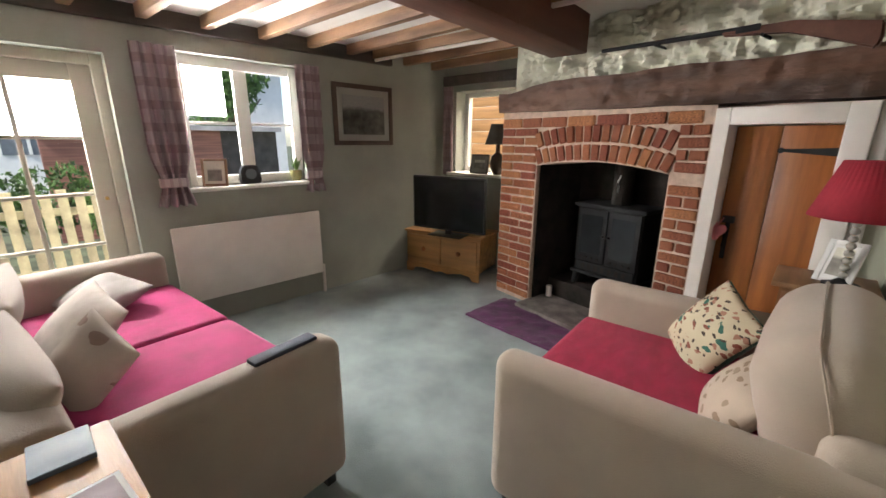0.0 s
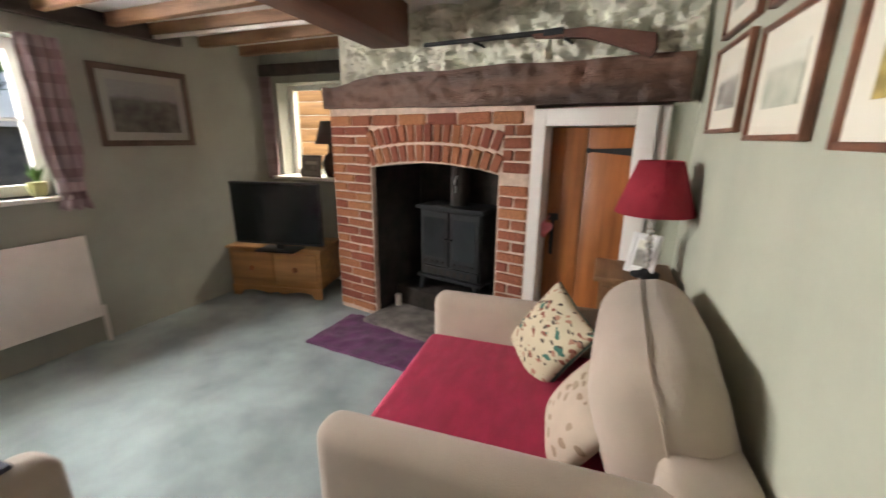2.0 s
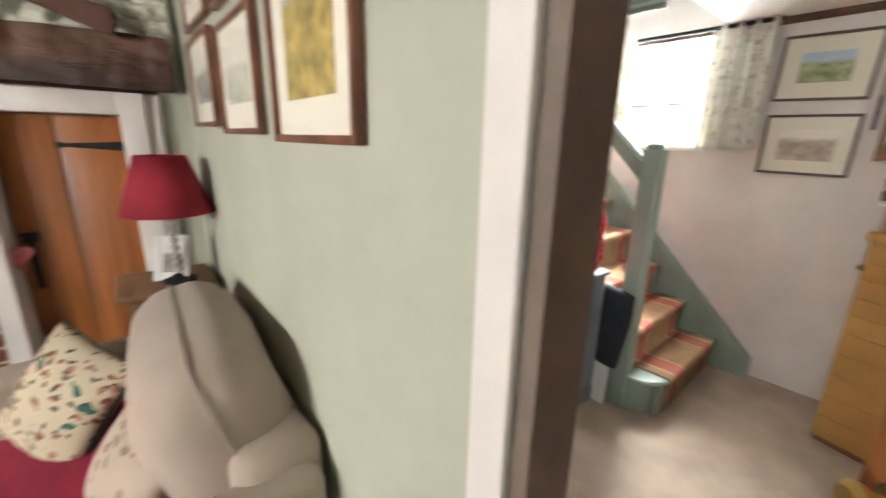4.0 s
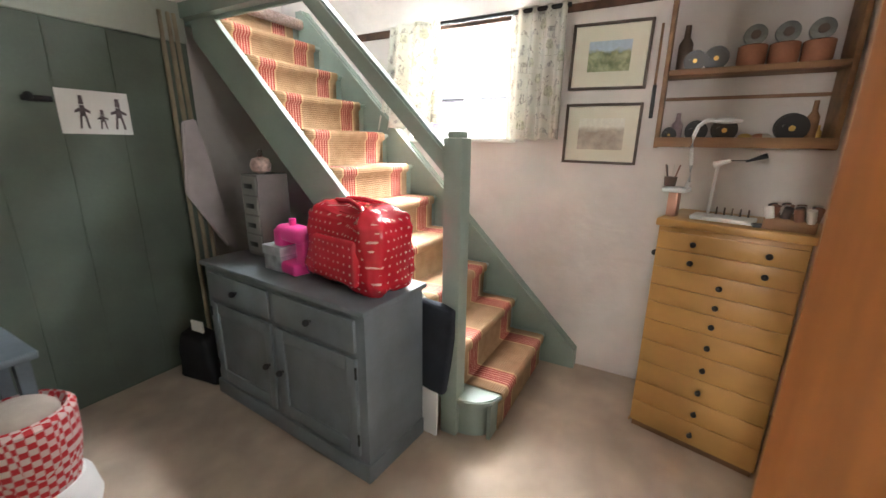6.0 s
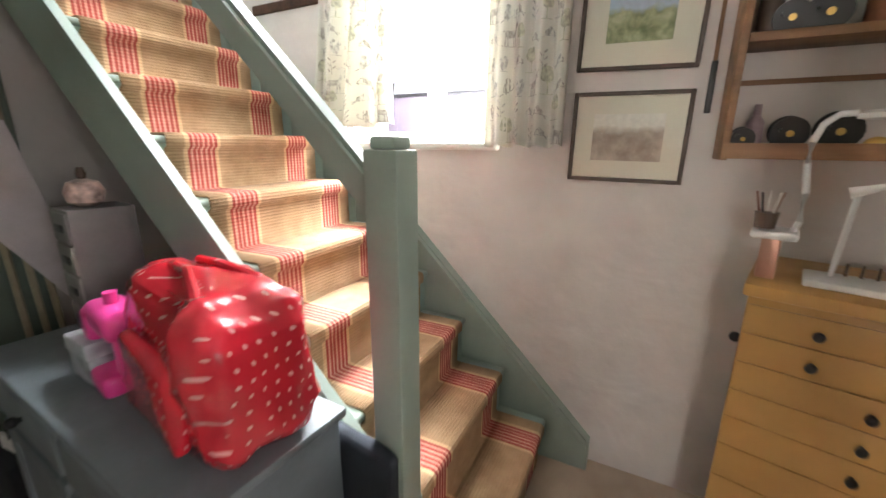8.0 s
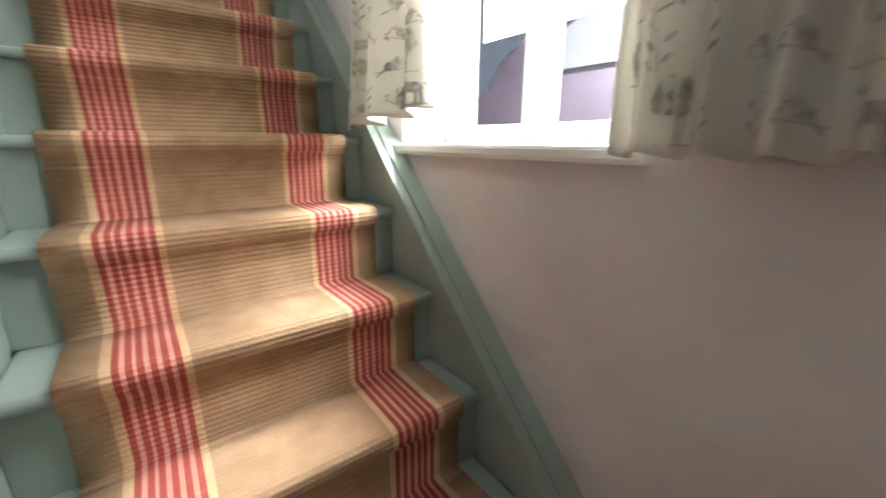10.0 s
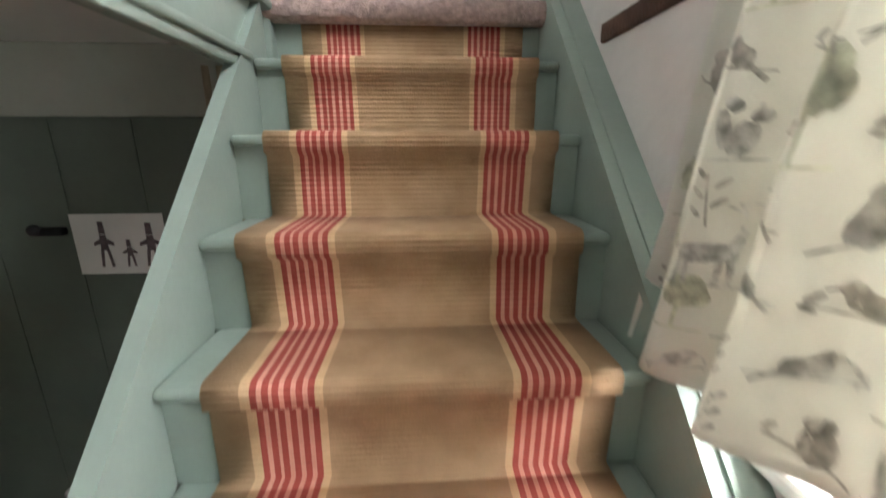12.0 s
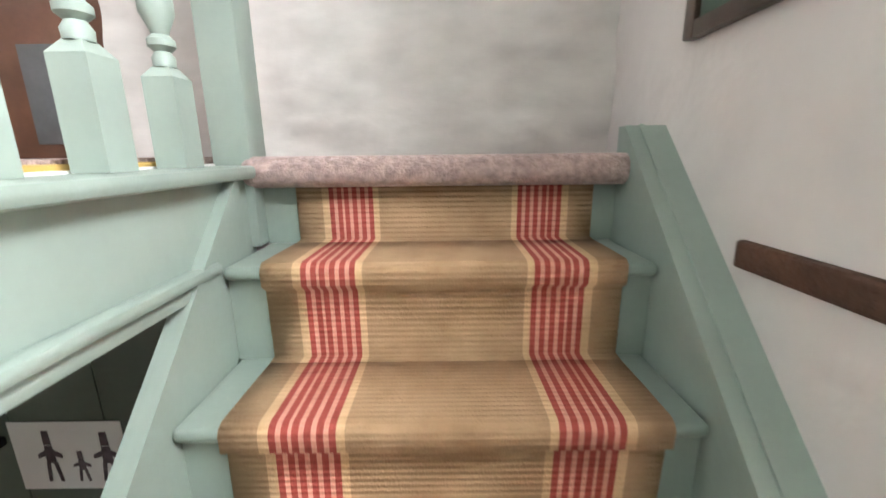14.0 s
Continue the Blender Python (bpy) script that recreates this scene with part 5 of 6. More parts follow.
M_PRINT = mat("pale_cotton_curtain", (0.70, 0.68, 0.625), 0.95, 0.05, 5, 200, 0.2)
P_BROWN = mat("grey_brown_print", (0.45, 0.415, 0.385), 0.95, 0.3, 60, 300, 0.1)
P_OLIVE = mat("faded_olive_print", (0.53, 0.53, 0.41), 0.95, 0.25, 60, 300, 0.1)
P_GREY = mat("soft_grey_print", (0.51, 0.495, 0.48), 0.95, 0.3, 60, 300, 0.1)
for m_ in (M_PRINT, P_BROWN, P_OLIVE, P_GREY):
    sheer(m_, 0.2)
curtain("curtain", WEST @ pose(0.06, -2.33, 0, 0, 0, 90), 0.24, 0.92, 1.94, M_CHECK, "mauve checked curtain drawn back with a tie", 4, 0.028, 1.08)
curtain("curtain", WEST @ pose(0.06, -1.30, 0, 0, 0, 90), 0.20, 0.94, 1.94, M_CHECK, "mauve checked curtain drawn back with a tie", 3, 0.028, 1.08)
curtain("alcove_curtain", pose(-3.27, 0.56, 0, 0, 0, 0), 0.14, 1.0, 1.92, M_CHECK, "mauve checked curtain in the alcove", 3, 0.025)
curtain("stair_curtain", pose(STW - 0.10, -1.06, 0, 0, 0, 90), 0.38, 1.425, 2.06, M_PRINT, "pale curtain with a printed woodland pattern by the stairs", 3, 0.045, flare=0.06, lean=0.12, lift=0.035, prints=(P_BROWN, P_OLIVE, P_GREY))
curtain("stair_curtain", pose(STW - 0.06, -1.83, 0, 0, 0, 90), 0.31, 1.37, 2.06, M_PRINT, "pale curtain with a printed woodland pattern beside the pictures", 4, 0.026, prints=(P_BROWN, P_OLIVE, P_GREY))
solid("curtain_rail", cyl(bmesh.new(), 0.012, 0.012, (STW - 0.06, -2.0, 2.045), (STW - 0.06, -0.87, 2.045), 10), M_IRON, Matrix(), "thin black curtain rail over the stair window", "curtain rail")

# ---- stair room furniture ----


def knob(parent, p, r=0.016, d=(-1, 0, 0), material=None):
    d = Vector(d)
    bm = cyl(bmesh.new(), r * 0.5, r * 0.5, Vector(p), Vector(p) + d * 0.016, 10)
    ball(bm, r, Vector(p) + d * 0.02, 1, 1, 1, 12, 8)
    return part("knob", bm, material or M_BLACK, parent, "round black knob")


# grey sideboard: front faces its own -x, length along y
sb = thing("sideboard", pose(1.235, -1.665, 0, 0, 0, -4.0), "slate grey painted sideboard with two drawers and two doors", "sideboard")
part("body", B(0.0, 0.36, 0.0, 1.11, 0.08, 0.735, bevel=0.004), M_GREY, sb)
part("top", B(-0.02, 0.375, -0.015, 1.125, 0.736, 0.76, bevel=0.007), M_GREY, sb)
part("plinth", B(-0.012, 0.36, -0.008, 1.118, 0.0, 0.085, bevel=0.006), M_GREY, sb)
for y0 in (0.045, 0.575):
    d_ = part("drawer", B(-0.014, 0.001, y0, y0 + 0.49, 0.575, 0.71, bevel=0.005), M_GREY, sb)
    knob(d_, (-0.014, y0 + 0.245, 0.645))
    bm = bmesh.new()
    for a in ((y0, y0 + 0.05, 0.11, 0.55), (y0 + 0.44, y0 + 0.49, 0.11, 0.55)):
        box(bm, -0.014, 0.001, *a, bevel=0.003)
    box(bm, -0.014, 0.001, y0 + 0.05, y0 + 0.44, 0.11, 0.17, bevel=0.003)
    box(bm, -0.014, 0.001, y0 + 0.05, y0 + 0.44, 0.49, 0.55, bevel=0.003)
    dr = part("door", bm, M_GREY, sb)
    part("door_panel", B(-0.005, 0.0, y0 + 0.05, y0 + 0.44, 0.17, 0.49), M_GREY, dr, smooth=False)
    knob(dr, (-0.014, y0 + (0.46 if y0 < 0.3 else 0.03), 0.34))
    for z in (0.17, 0.47):
        part("hinge", B(-0.018, -0.013, y0 - 0.008 if y0 < 0.3 else y0 + 0.49, y0 if y0 < 0.3 else y0 + 0.498, z, z + 0.05), M_IRON, dr)

# small drawer tower on the sideboard with a pot
md = thing("desk_drawers", pose(1.50, -0.72, 0.761, 0, 0, -6), "grey five-drawer desktop chest on the sideboard", "desk drawers")
part("body", B(0.0, 0.17, -0.075, 0.075, 0, 0.42, bevel=0.004), mat("warm_grey_paint", (0.19, 0.175, 0.175), 0.55, 0.1), md)
for k in range(4):
    d_ = part("drawer", B(-0.006, 0.001, -0.066, 0.066, 0.02 + 0.1 * k, 0.11 + 0.1 * k, bevel=0.003), mat("warm_grey_drawer", (0.25, 0.235, 0.23), 0.5, 0.1), md)
    part("label_holder", B(-0.010, -0.006, -0.035, 0.035, 0.05 + 0.1 * k, 0.075 + 0.1 * k, bevel=0.002), M_BLACK, d_, "black label holder")
pg = thing("trinket_pot", pose(1.57, -0.73, 1.182), "small pinkish china pot with a stopper on the drawers", "pot")
part("pot", lathe(bmesh.new(), [(0.02, 0), (0.045, 0.015), (0.052, 0.045), (0.04, 0.075), (0.012, 0.085)], 20), mat("pink_speckled_china", (0.62, 0.46, 0.42), 0.3, 0.35, 25, 80, 0.05), pg)
part("stopper", lathe(bmesh.new(), [(0.010, 0.083), (0.014, 0.1), (0.008, 0.12)], 12), M_FRAMEDK, pg)

# pink toy machine and grey box
M_HOT = mat("hot_pink_plastic", (0.78, 0.06, 0.30), 0.3, 0.08, 6, 40, 0.02)
tm = thing("toy_machine", pose(1.45, -1.125, 0.761, 0, 0, -10), "hot pink plastic toy sewing machine on the sideboard", "toy")
part("base", B(-0.09, 0.05, -0.07, 0.10, 0, 0.055, bevel=0.015, seg=4), M_HOT, tm)
part("arm", B(-0.07, 0.03, -0.09, 0.12, 0.14, 0.215, bevel=0.03, seg=5), M_HOT, tm)
part("column", B(-0.05, 0.03, -0.10, -0.02, 0.04, 0.16, bevel=0.015, seg=3), M_HOT, tm)
part("head", B(-0.075, 0.02, 0.05, 0.12, 0.10, 0.20, bevel=0.02, seg=4), M_HOT, tm)
part("spool", cyl(bmesh.new(), 0.016, 0.016, (-0.02, 0.03, 0.21), (-0.02, 0.03, 0.245), 14), M_HOT, tm)
bx = thing("trinket_box", pose(1.42, -1.02, 0.761, 0, 0, -4), "small silver-grey box beside the toy", "box")
part("body", B(-0.05, 0.06, -0.06, 0.07, 0, 0.10, bevel=0.006), mat("silver_card", (0.34, 0.35, 0.37), 0.4, 0.25, 20, 80, 0.1), bx)
part("lid", B(-0.053, 0.063, -0.063, 0.073, 0.075, 0.12, bevel=0.006), mat("pale_grey_card", (0.46, 0.47, 0.50), 0.4, 0.2, 20, 80, 0.1), bx)

# red spotted oilcloth bag
M_BAG = mat("red_oilcloth", (0.56, 0.018, 0.035), 0.22, 0.1, 5, 30, 0.2, coat=0.5)
n_, l_ = M_BAG.node_tree.nodes, M_BAG.node_tree.links
vo = n_.new("ShaderNodeTexVoronoi")
vo.inputs["Scale"].default_value, vo.inputs["Randomness"].default_value = 30, 0.1
vo.voronoi_dimensions = "2D"
turn_, flat_ = n_.new("ShaderNodeMapping"), n_.new("ShaderNodeMapping")
turn_.inputs["Rotation"].default_value = (0, 0, radians(-45))
flat_.inputs["Scale"].default_value, flat_.inputs["Rotation"].default_value = (1.41, 0, 1), (radians(90), 0, 0)
l_.new([x for x in n_ if x.type == "TEX_COORD"][0].outputs["Object"], turn_.inputs["Vector"])
l_.new(turn_.outputs[0], flat_.inputs["Vector"])
l_.new(flat_.outputs[0], vo.inputs["Vector"])
ls = n_.new("ShaderNodeMath")
ls.operation, ls.inputs[1].default_value = "LESS_THAN", 0.14
l_.new(vo.outputs["Distance"], ls.inputs[0])
mx = n_.new("ShaderNodeMix")
mx.data_type = "RGBA"
l_.new(ls.outputs[0], mx.inputs[0])
l_.new([x for x in n_ if x.type == "MIX" and x != mx][0].outputs[2], mx.inputs[6])
mx.inputs[7].default_value = (0.74, 0.34, 0.34, 1)
l_.new(mx.outputs[2], [x for x in n_ if x.type == "HUE_SAT"][0].inputs["Color"])


bg = thing("spotted_bag", pose(1.475, -1.445, 0.761, 0, 0, -12), "shiny red oilcloth bag with white spots on the sideboard", "bag")
bm = B(-0.13, 0.13, -0.25, 0.25, 0.0, 0.335, bevel=0.07, seg=4)
bm.normal_update()
for v in bm.verts:
    k = 1 - 0.16 * max(0, v.co.z - 0.2) / 0.16
    v.co.x *= k
    v.co.y *= 1 - 0.10 * max(0, v.co.z - 0.25) / 0.1
part("body", crumple(bm, 0.034, 5.5, 3.0, 4), M_BAG, bg)
bm = B(-0.155, -0.115, -0.17, 0.12, 0.04, 0.22, bevel=0.018, seg=3)
bm.normal_update()
part("front_pocket", crumple(bm, 0.010, 9, 1.0, 2), M_BAG, bg)
for s_ in (-0.07, 0.07):
    part("handle", tube(bmesh.new(), [(s_, -0.14, 0.30), (s_ * 0.9, -0.11, 0.335), (s_ * 0.5, 0.0, 0.352), (s_ * 0.4, 0.10, 0.345), (s_, 0.13, 0.30)], 0.012), M_BAG, bg)

# black bag on the floor, things leaning beside the sideboard
bm = B(-0.05, 0.07, -0.17, 0.14, 0.0, 0.30, bevel=0.035, seg=3)
bm.normal_update()
for v in bm.verts:
    v.co.y *= 1 - 0.35 * v.co.z / 0.3
bb = thing("black_bag", pose(1.33, -0.34, 0.0, 0, 0, 6), "limp black cloth bag on the floor beside the sideboard", "bag")
part("body", crumple(bm, 0.015, 7, 8.0, 2), M_BLACKCLOTH, bb)
part("paper", B(0.0, 0.01, -0.06, 0.03, 0.25, 0.36), M_PAPER, bb, "white paper sticking out")
solid("white_board", B(0.0, 0.012, -0.02, 0.18, 0.0, 0.56), M_PAPER, pose(1.60, -1.74, 0.0, 0, 2, -4), "white board leaning between sideboard and stairs", "board")
bm = B(-0.025, 0.025, -0.20, 0.02, 0.0, 0.44, bevel=0.02, seg=3)
bm.normal_update()
solid("dark_cushion", crumple(bm, 0.01, 7, 2.0, 2), mat("navy_cloth", (0.02, 0.024, 0.035), 0.9, 0.2), pose(1.633, -1.60, 0.24, 6, 0, -4), "dark navy cushion wedged between sideboard and stairs", "cushion")

# ironing board with a pinkish cover, and poles, leaning under the stairs
ib = thing("ironing_board", pose(1.645, -0.208, 0.0), "folded ironing board with pale pink cover leaning under the stairs", "ironing board")
bm = bmesh.new()
prism(bm, [(-0.124, 1.443), (-0.05, 1.46), (0.11, 0.67), (0.04, 0.70), (-0.16, 1.05)], 0.03, 0.06)
bmesh.ops.bevel(bm, geom=list(bm.edges), offset=0.008, segments=2, affect="EDGES")
part("cover", bm, mat("pale_pink_cloth", (0.60, 0.53, 0.55), 0.9, 0.08, 6, 160, 0.2), ib)
for a, b in ((0.04, 0.02), (0.10, 0.09), (0.16, 0.14)):
    part("pole", cyl(bmesh.new(), 0.012, 0.012, (-0.16 + a, 0.08, 0.0), (-0.14 + b * 0.6, 0.10, 2.0), 12), mat("pale_wood_pole", (0.30, 0.25, 0.17), 0.5, 0.15) if a < 0.05 else bpy.data.materials["pale_wood_pole"], ib)
# child's drawing pinned to the boards
dw = thing("pinned_drawing", pose(1.024, -0.086, 1.366), "white sheet with a drawing of three figures on green boards", "drawing")
part("sheet", B(0.0, 0.285, -0.007, -0.005, 0.0, 0.20), M_PAPER, dw, smooth=False)
M_INK = mat("purple_grey_ink", (0.13, 0.10, 0.11), 0.9, 0.2, 30, 90, 0)
for x, h_, w_ in ((0.09, 0.145, 0.03), (0.165, 0.085, 0.022), (0.235, 0.14, 0.034)):
    bm = bmesh.new()
    prism(bm, [(x - w_ * 0.4, 0.03 + h_ * 0.35), (x + w_ * 0.4, 0.03 + h_ * 0.35), (x + w_ * 0.3, 0.03 + h_ * 0.7), (x - w_ * 0.3, 0.03 + h_ * 0.7)], -0.009, -0.0072)
    prism(bm, [(x - w_ * 0.3, 0.03 + h_ * 0.72), (x + w_ * 0.3, 0.03 + h_ * 0.72), (x + w_ * 0.25, 0.03 + h_), (x - w_ * 0.25, 0.03 + h_)], -0.009, -0.0072)
    for s_ in (-1, 1):
        prism(bm, [(x + s_ * w_ * 0.15, 0.03 + h_ * 0.36), (x + s_ * w_ * 0.45, 0.03 + h_ * 0.36), (x + s_ * w_ * 0.65, 0.025), (x + s_ * w_ * 0.4, 0.025)], -0.009, -0.0072)
        prism(bm, [(x + s_ * w_ * 0.3, 0.03 + h_ * 0.62), (x + s_ * w_ * 0.3, 0.03 + h_ * 0.5), (x + s_ * w_ * 1.0, 0.03 + h_ * 0.45), (x + s_ * w_ * 1.0, 0.03 + h_ * 0.53)], -0.009, -0.0072)
    part("figure", bm, M_INK, dw, "plain ink figure", smooth=False)
bd = thing("boarded_door", pose(0.55, -0.085, 0), "dark green boarded door with black iron latch", "door")
for k in range(4):
    part("board", B(0.24 * k, 0.24 * k + 0.236, -0.0035, 0.0, 0.02, 1.855, bevel=0.0015), M_DGREEN, bd, smooth=False)
bm = B(0.36, 0.46, -0.03, -0.003, 1.50, 1.525, bevel=0.005)
ball(bm, 0.018, (0.38, -0.03, 1.52))
part("latch", bm, M_IRON, bd, "black iron latch")

# left edge: small blue-grey table and gingham basket
gt_ = thing("small_table", pose(0.50, -0.52, 0), "blue-grey painted small table by the wall", "table")
part("tabletop", B(-0.25, 0.12, -0.2, 0.2, 0.60, 0.63, bevel=0.006), mat("blue_grey_paint", (0.13, 0.16, 0.19), 0.5, 0.1), gt_)
for x in (-0.22, 0.06):
    for y in (-0.17, 0.13):
        part("leg", B(x, x + 0.04, y, y + 0.04, 0, 0.601), bpy.data.materials["blue_grey_paint"], gt_)
M_GING = mat("red_gingham_cloth", (0.68, 0.60, 0.58), 0.9, 0.05, 5, 150, 0.2)
n_, l_ = M_GING.node_tree.nodes, M_GING.node_tree.links
ck = n_.new("ShaderNodeTexChecker")
ck.inputs["Scale"].default_value, ck.inputs["Color1"].default_value, ck.inputs["Color2"].default_value = 44, (0.55, 0.03, 0.04, 1), (0.70, 0.56, 0.54, 1)
l_.new([x for x in n_ if x.type == "TEX_COORD"][0].outputs["Object"], ck.inputs["Vector"])
l_.new(ck.outputs[0], [x for x in n_ if x.type == "HUE_SAT"][0].inputs["Color"])
bk = thing("gingham_basket", pose(0.52, -0.76, 0), "round basket lined with red and white gingham", "basket")
part("lining", lathe(bmesh.new(), [(0.12, 0.16), (0.145, 0.3), (0.15, 0.44), (0.13, 0.46), (0.1, 0.40)], 28), M_GING, bk, "red and white gingham lining")
part("base", lathe(bmesh.new(), [(0.15, 0), (0.165, 0.05), (0.15, 0.14), (0.13, 0.165)], 28), M_PAPER, bk, "white cloth at the foot")
part("filling", ball(bmesh.new(), 0.11, (0, 0, 0.43), 1, 1, 0.6), M_CUSH, bk)

# striped fabric hanging at the door jamb
M_STRIPE = mat("purple_striped_cloth", (0.40, 0.36, 0.46), 0.9, 0.3, 18, 120, 0.3, col2=(0.10, 0.07, 0.13), aniso=(1, 1, 6))
solid("striped_bag", crumple(B(-0.04, 0.05, -0.07, 0.07, 0, 0.40, bevel=0.02), 0.008, 8, 5, 2), M_STRIPE, pose(0.21, -2.24, 0.0), "small purple striped cloth bag behind the door jamb", "bag")

# tall chest of shallow drawers
ch = thing("collector_chest", pose(2.165, -2.55, 0, 0, 0, -15.0), "tall golden plywood chest with many shallow drawers and black knobs", "chest of drawers")
part("body", B(0.0, 0.36, -0.50, 0.0, 0.03, 1.012, bevel=0.004), M_CHEST, ch)
part("top", B(-0.015, 0.37, -0.512, 0.012, 1.012, 1.045, bevel=0.006), M_CHEST, ch)
part("plinth", B(0.01, 0.36, -0.49, -0.01, 0, 0.03), M_SHELF, ch)
ledges = (0.992, 0.913, 0.832, 0.748, 0.665, 0.577, 0.473, 0.364, 0.255, 0.147, 0.04)
for k, (z1, z0) in enumerate(zip(ledges, ledges[1:])):
    d_ = part("drawer", B(-0.008, 0.001, -0.496, -0.004, z0 + 0.0015, z1 - 0.0015, bevel=0.0015), M_CHEST, ch)
    for y in ((-0.144, -0.392) if k < 2 else (-0.26,)):
        knob(d_, (-0.008, y, (z0 + z1) / 2), 0.012)
part("side_knob", ball(bmesh.new(), 0.014, (0.03, 0.01, 0.88)), M_BLACK, ch)
part("runner", B(0.0, 0.3, 0.0, 0.006, 0.02, 0.03), M_CHEST, ch)
CT = pose(2.165, -2.55, 1.046, 0, 0, -15.0)

M_WPLAS = mat("white_plastic", (0.74, 0.74, 0.74), 0.35, 0.03, bump=0.02)
ml = thing("magnifier_lamp", CT @ pose(0.06, -0.02, 0), "white gooseneck magnifier lamp clamped to the chest", "lamp")
part("foot", B(-0.02, 0.09, -0.05, 0.045, 0.105, 0.125, bevel=0.009, seg=3), M_WPLAS, ml)
part("clamp", B(0.0, 0.05, -0.02, 0.02, 0, 0.106, bevel=0.004), mat("pink_copper", (0.5, 0.27, 0.2), 0.35, 0.1, metal=0.5), ml)
part("gooseneck", tube(bmesh.new(), [(0.03, -0.036, 0.122), (0.03, -0.044, 0.15), (0.03, -0.043, 0.22), (0.03, -0.034, 0.29), (0.03, -0.034, 0.34), (0.03, -0.046, 0.38), (0.03, -0.07, 0.402), (0.03, -0.10, 0.404)], 0.0075, 10), M_WPLAS, ml)
bm = lathe(bmesh.new(), [(0.02, 0.0), (0.046, 0.003), (0.049, 0.013), (0.03, 0.021)], 24)
bmesh.ops.translate(bm, verts=bm.verts, vec=(0.03, -0.145, 0.388))
part("head", bm, M_WPLAS, ml)
fv = thing("fly_tying_vise", CT @ pose(0.11, -0.185, 0), "fly tying vise on a white base with a dressed hook", "vise")
part("base", B(-0.06, 0.06, -0.13, 0.09, 0, 0.018, bevel=0.005), M_WPLAS, fv)
part("stem", cyl(bmesh.new(), 0.006, 0.006, (0.02, 0.04, 0.015), (0.0, 0.03, 0.23), 10), M_WPLAS, fv)
part("jaw", cyl(bmesh.new(), 0.014, 0.006, (0.0, 0.045, 0.225), (0.0, -0.01, 0.245), 12), M_WPLAS, fv)
part("hook", cyl(bmesh.new(), 0.002, 0.002, (0.0, -0.01, 0.244), (0.0, -0.09, 0.25), 6), M_IRON, fv)
part("feather", cyl(bmesh.new(), 0.004, 0.011, (0.0, -0.06, 0.243), (0.0, -0.125, 0.268), 8), M_BLACKCLOTH, fv)
for k in range(6):
    part("peg", cyl(bmesh.new(), 0.004, 0.003, (0.04, -0.1 + 0.028 * k, 0.017), (0.04, -0.1 + 0.028 * k, 0.05), 8), M_FRAMEDK, fv)
tr = thing("spool_tray", CT @ pose(0.11, -0.42, 0), "wooden tray crowded with small spools of thread", "tray")
part("tray", B(-0.09, 0.09, -0.08, 0.075, 0, 0.045, bevel=0.004), M_SHELF, tr)
r_ = random.Random(8)
sp = [mat("spool_white", (0.62, 0.58, 0.55), 0.5), mat("spool_brown", (0.20, 0.09, 0.06), 0.5), mat("spool_dark", (0.05, 0.04, 0.04), 0.5)]
for i in range(16):
    x, y = -0.075 + 0.05 * (i % 4) + r_.uniform(-0.008, 0.008), -0.065 + 0.04 * (i // 4) + r_.uniform(-0.006, 0.006)
    part("spool", cyl(bmesh.new(), 0.015, 0.015, (x, y, 0.04), (x + r_.uniform(-0.02, 0.02), y + r_.uniform(-0.01, 0.01), 0.085), 12), sp[i % 3], tr)
sc_ = thing("tool_pot", CT @ pose(0.06, 0.0, 0.131), "little pot of small tools on the lamp foot", "pot")
part("pot", cyl(bmesh.new(), 0.022, 0.026, (0, 0, 0), (0, 0, 0.04), 16), M_FRAMEDK, sc_)
for k in range(5):
    part("tool", cyl(bmesh.new(), 0.003, 0.003, (0.01 * math.cos(k * 1.3), 0.01 * math.sin(k * 1.3), 0.01), (0.03 * math.cos(k * 1.3), 0.03 * math.sin(k * 1.3), 0.09), 6), sp[k % 3], sc_)
solid("black_tool", B(-0.015, 0.015, -0.05, 0.05, 0, 0.016, bevel=0.005), M_BLACK, CT @ pose(0.05, -0.36, 0, 0, 0, 20), "small black tool lying on the chest", "tool")

# wall shelf with reels
ws = thing("wall_shelf", pose(STW, 0, 0), "brown wooden wall shelf holding fishing reels and pots", "shelf")
part("upright", B(-0.17, -0.001, -2.492, -2.472, 1.335, 2.05, bevel=0.003), M_SHELF, ws)
part("upright", B(-0.17, -0.001, -3.135, -3.115, 1.335, 2.05, bevel=0.003), M_SHELF, ws)
part("shelf", B(-0.17, -0.001, -3.114, -2.493, 1.345, 1.368, bevel=0.003), M_SHELF, ws)
part("shelf", B(-0.17, -0.001, -3.114, -2.493, 1.655, 1.68, bevel=0.003), M_SHELF, ws)
part("shelf", B(-0.17, -0.001, -3.114, -2.493, 2.01, 2.03, bevel=0.003), M_SHELF, ws)
part("lip", B(-0.178, -0.17, -3.135, -2.472, 1.34, 1.385, bevel=0.002), M_SHELF, ws)
part("back_rail", B(-0.012, -0.001, -3.114, -2.493, 1.56, 1.575), M_SHELF, ws)


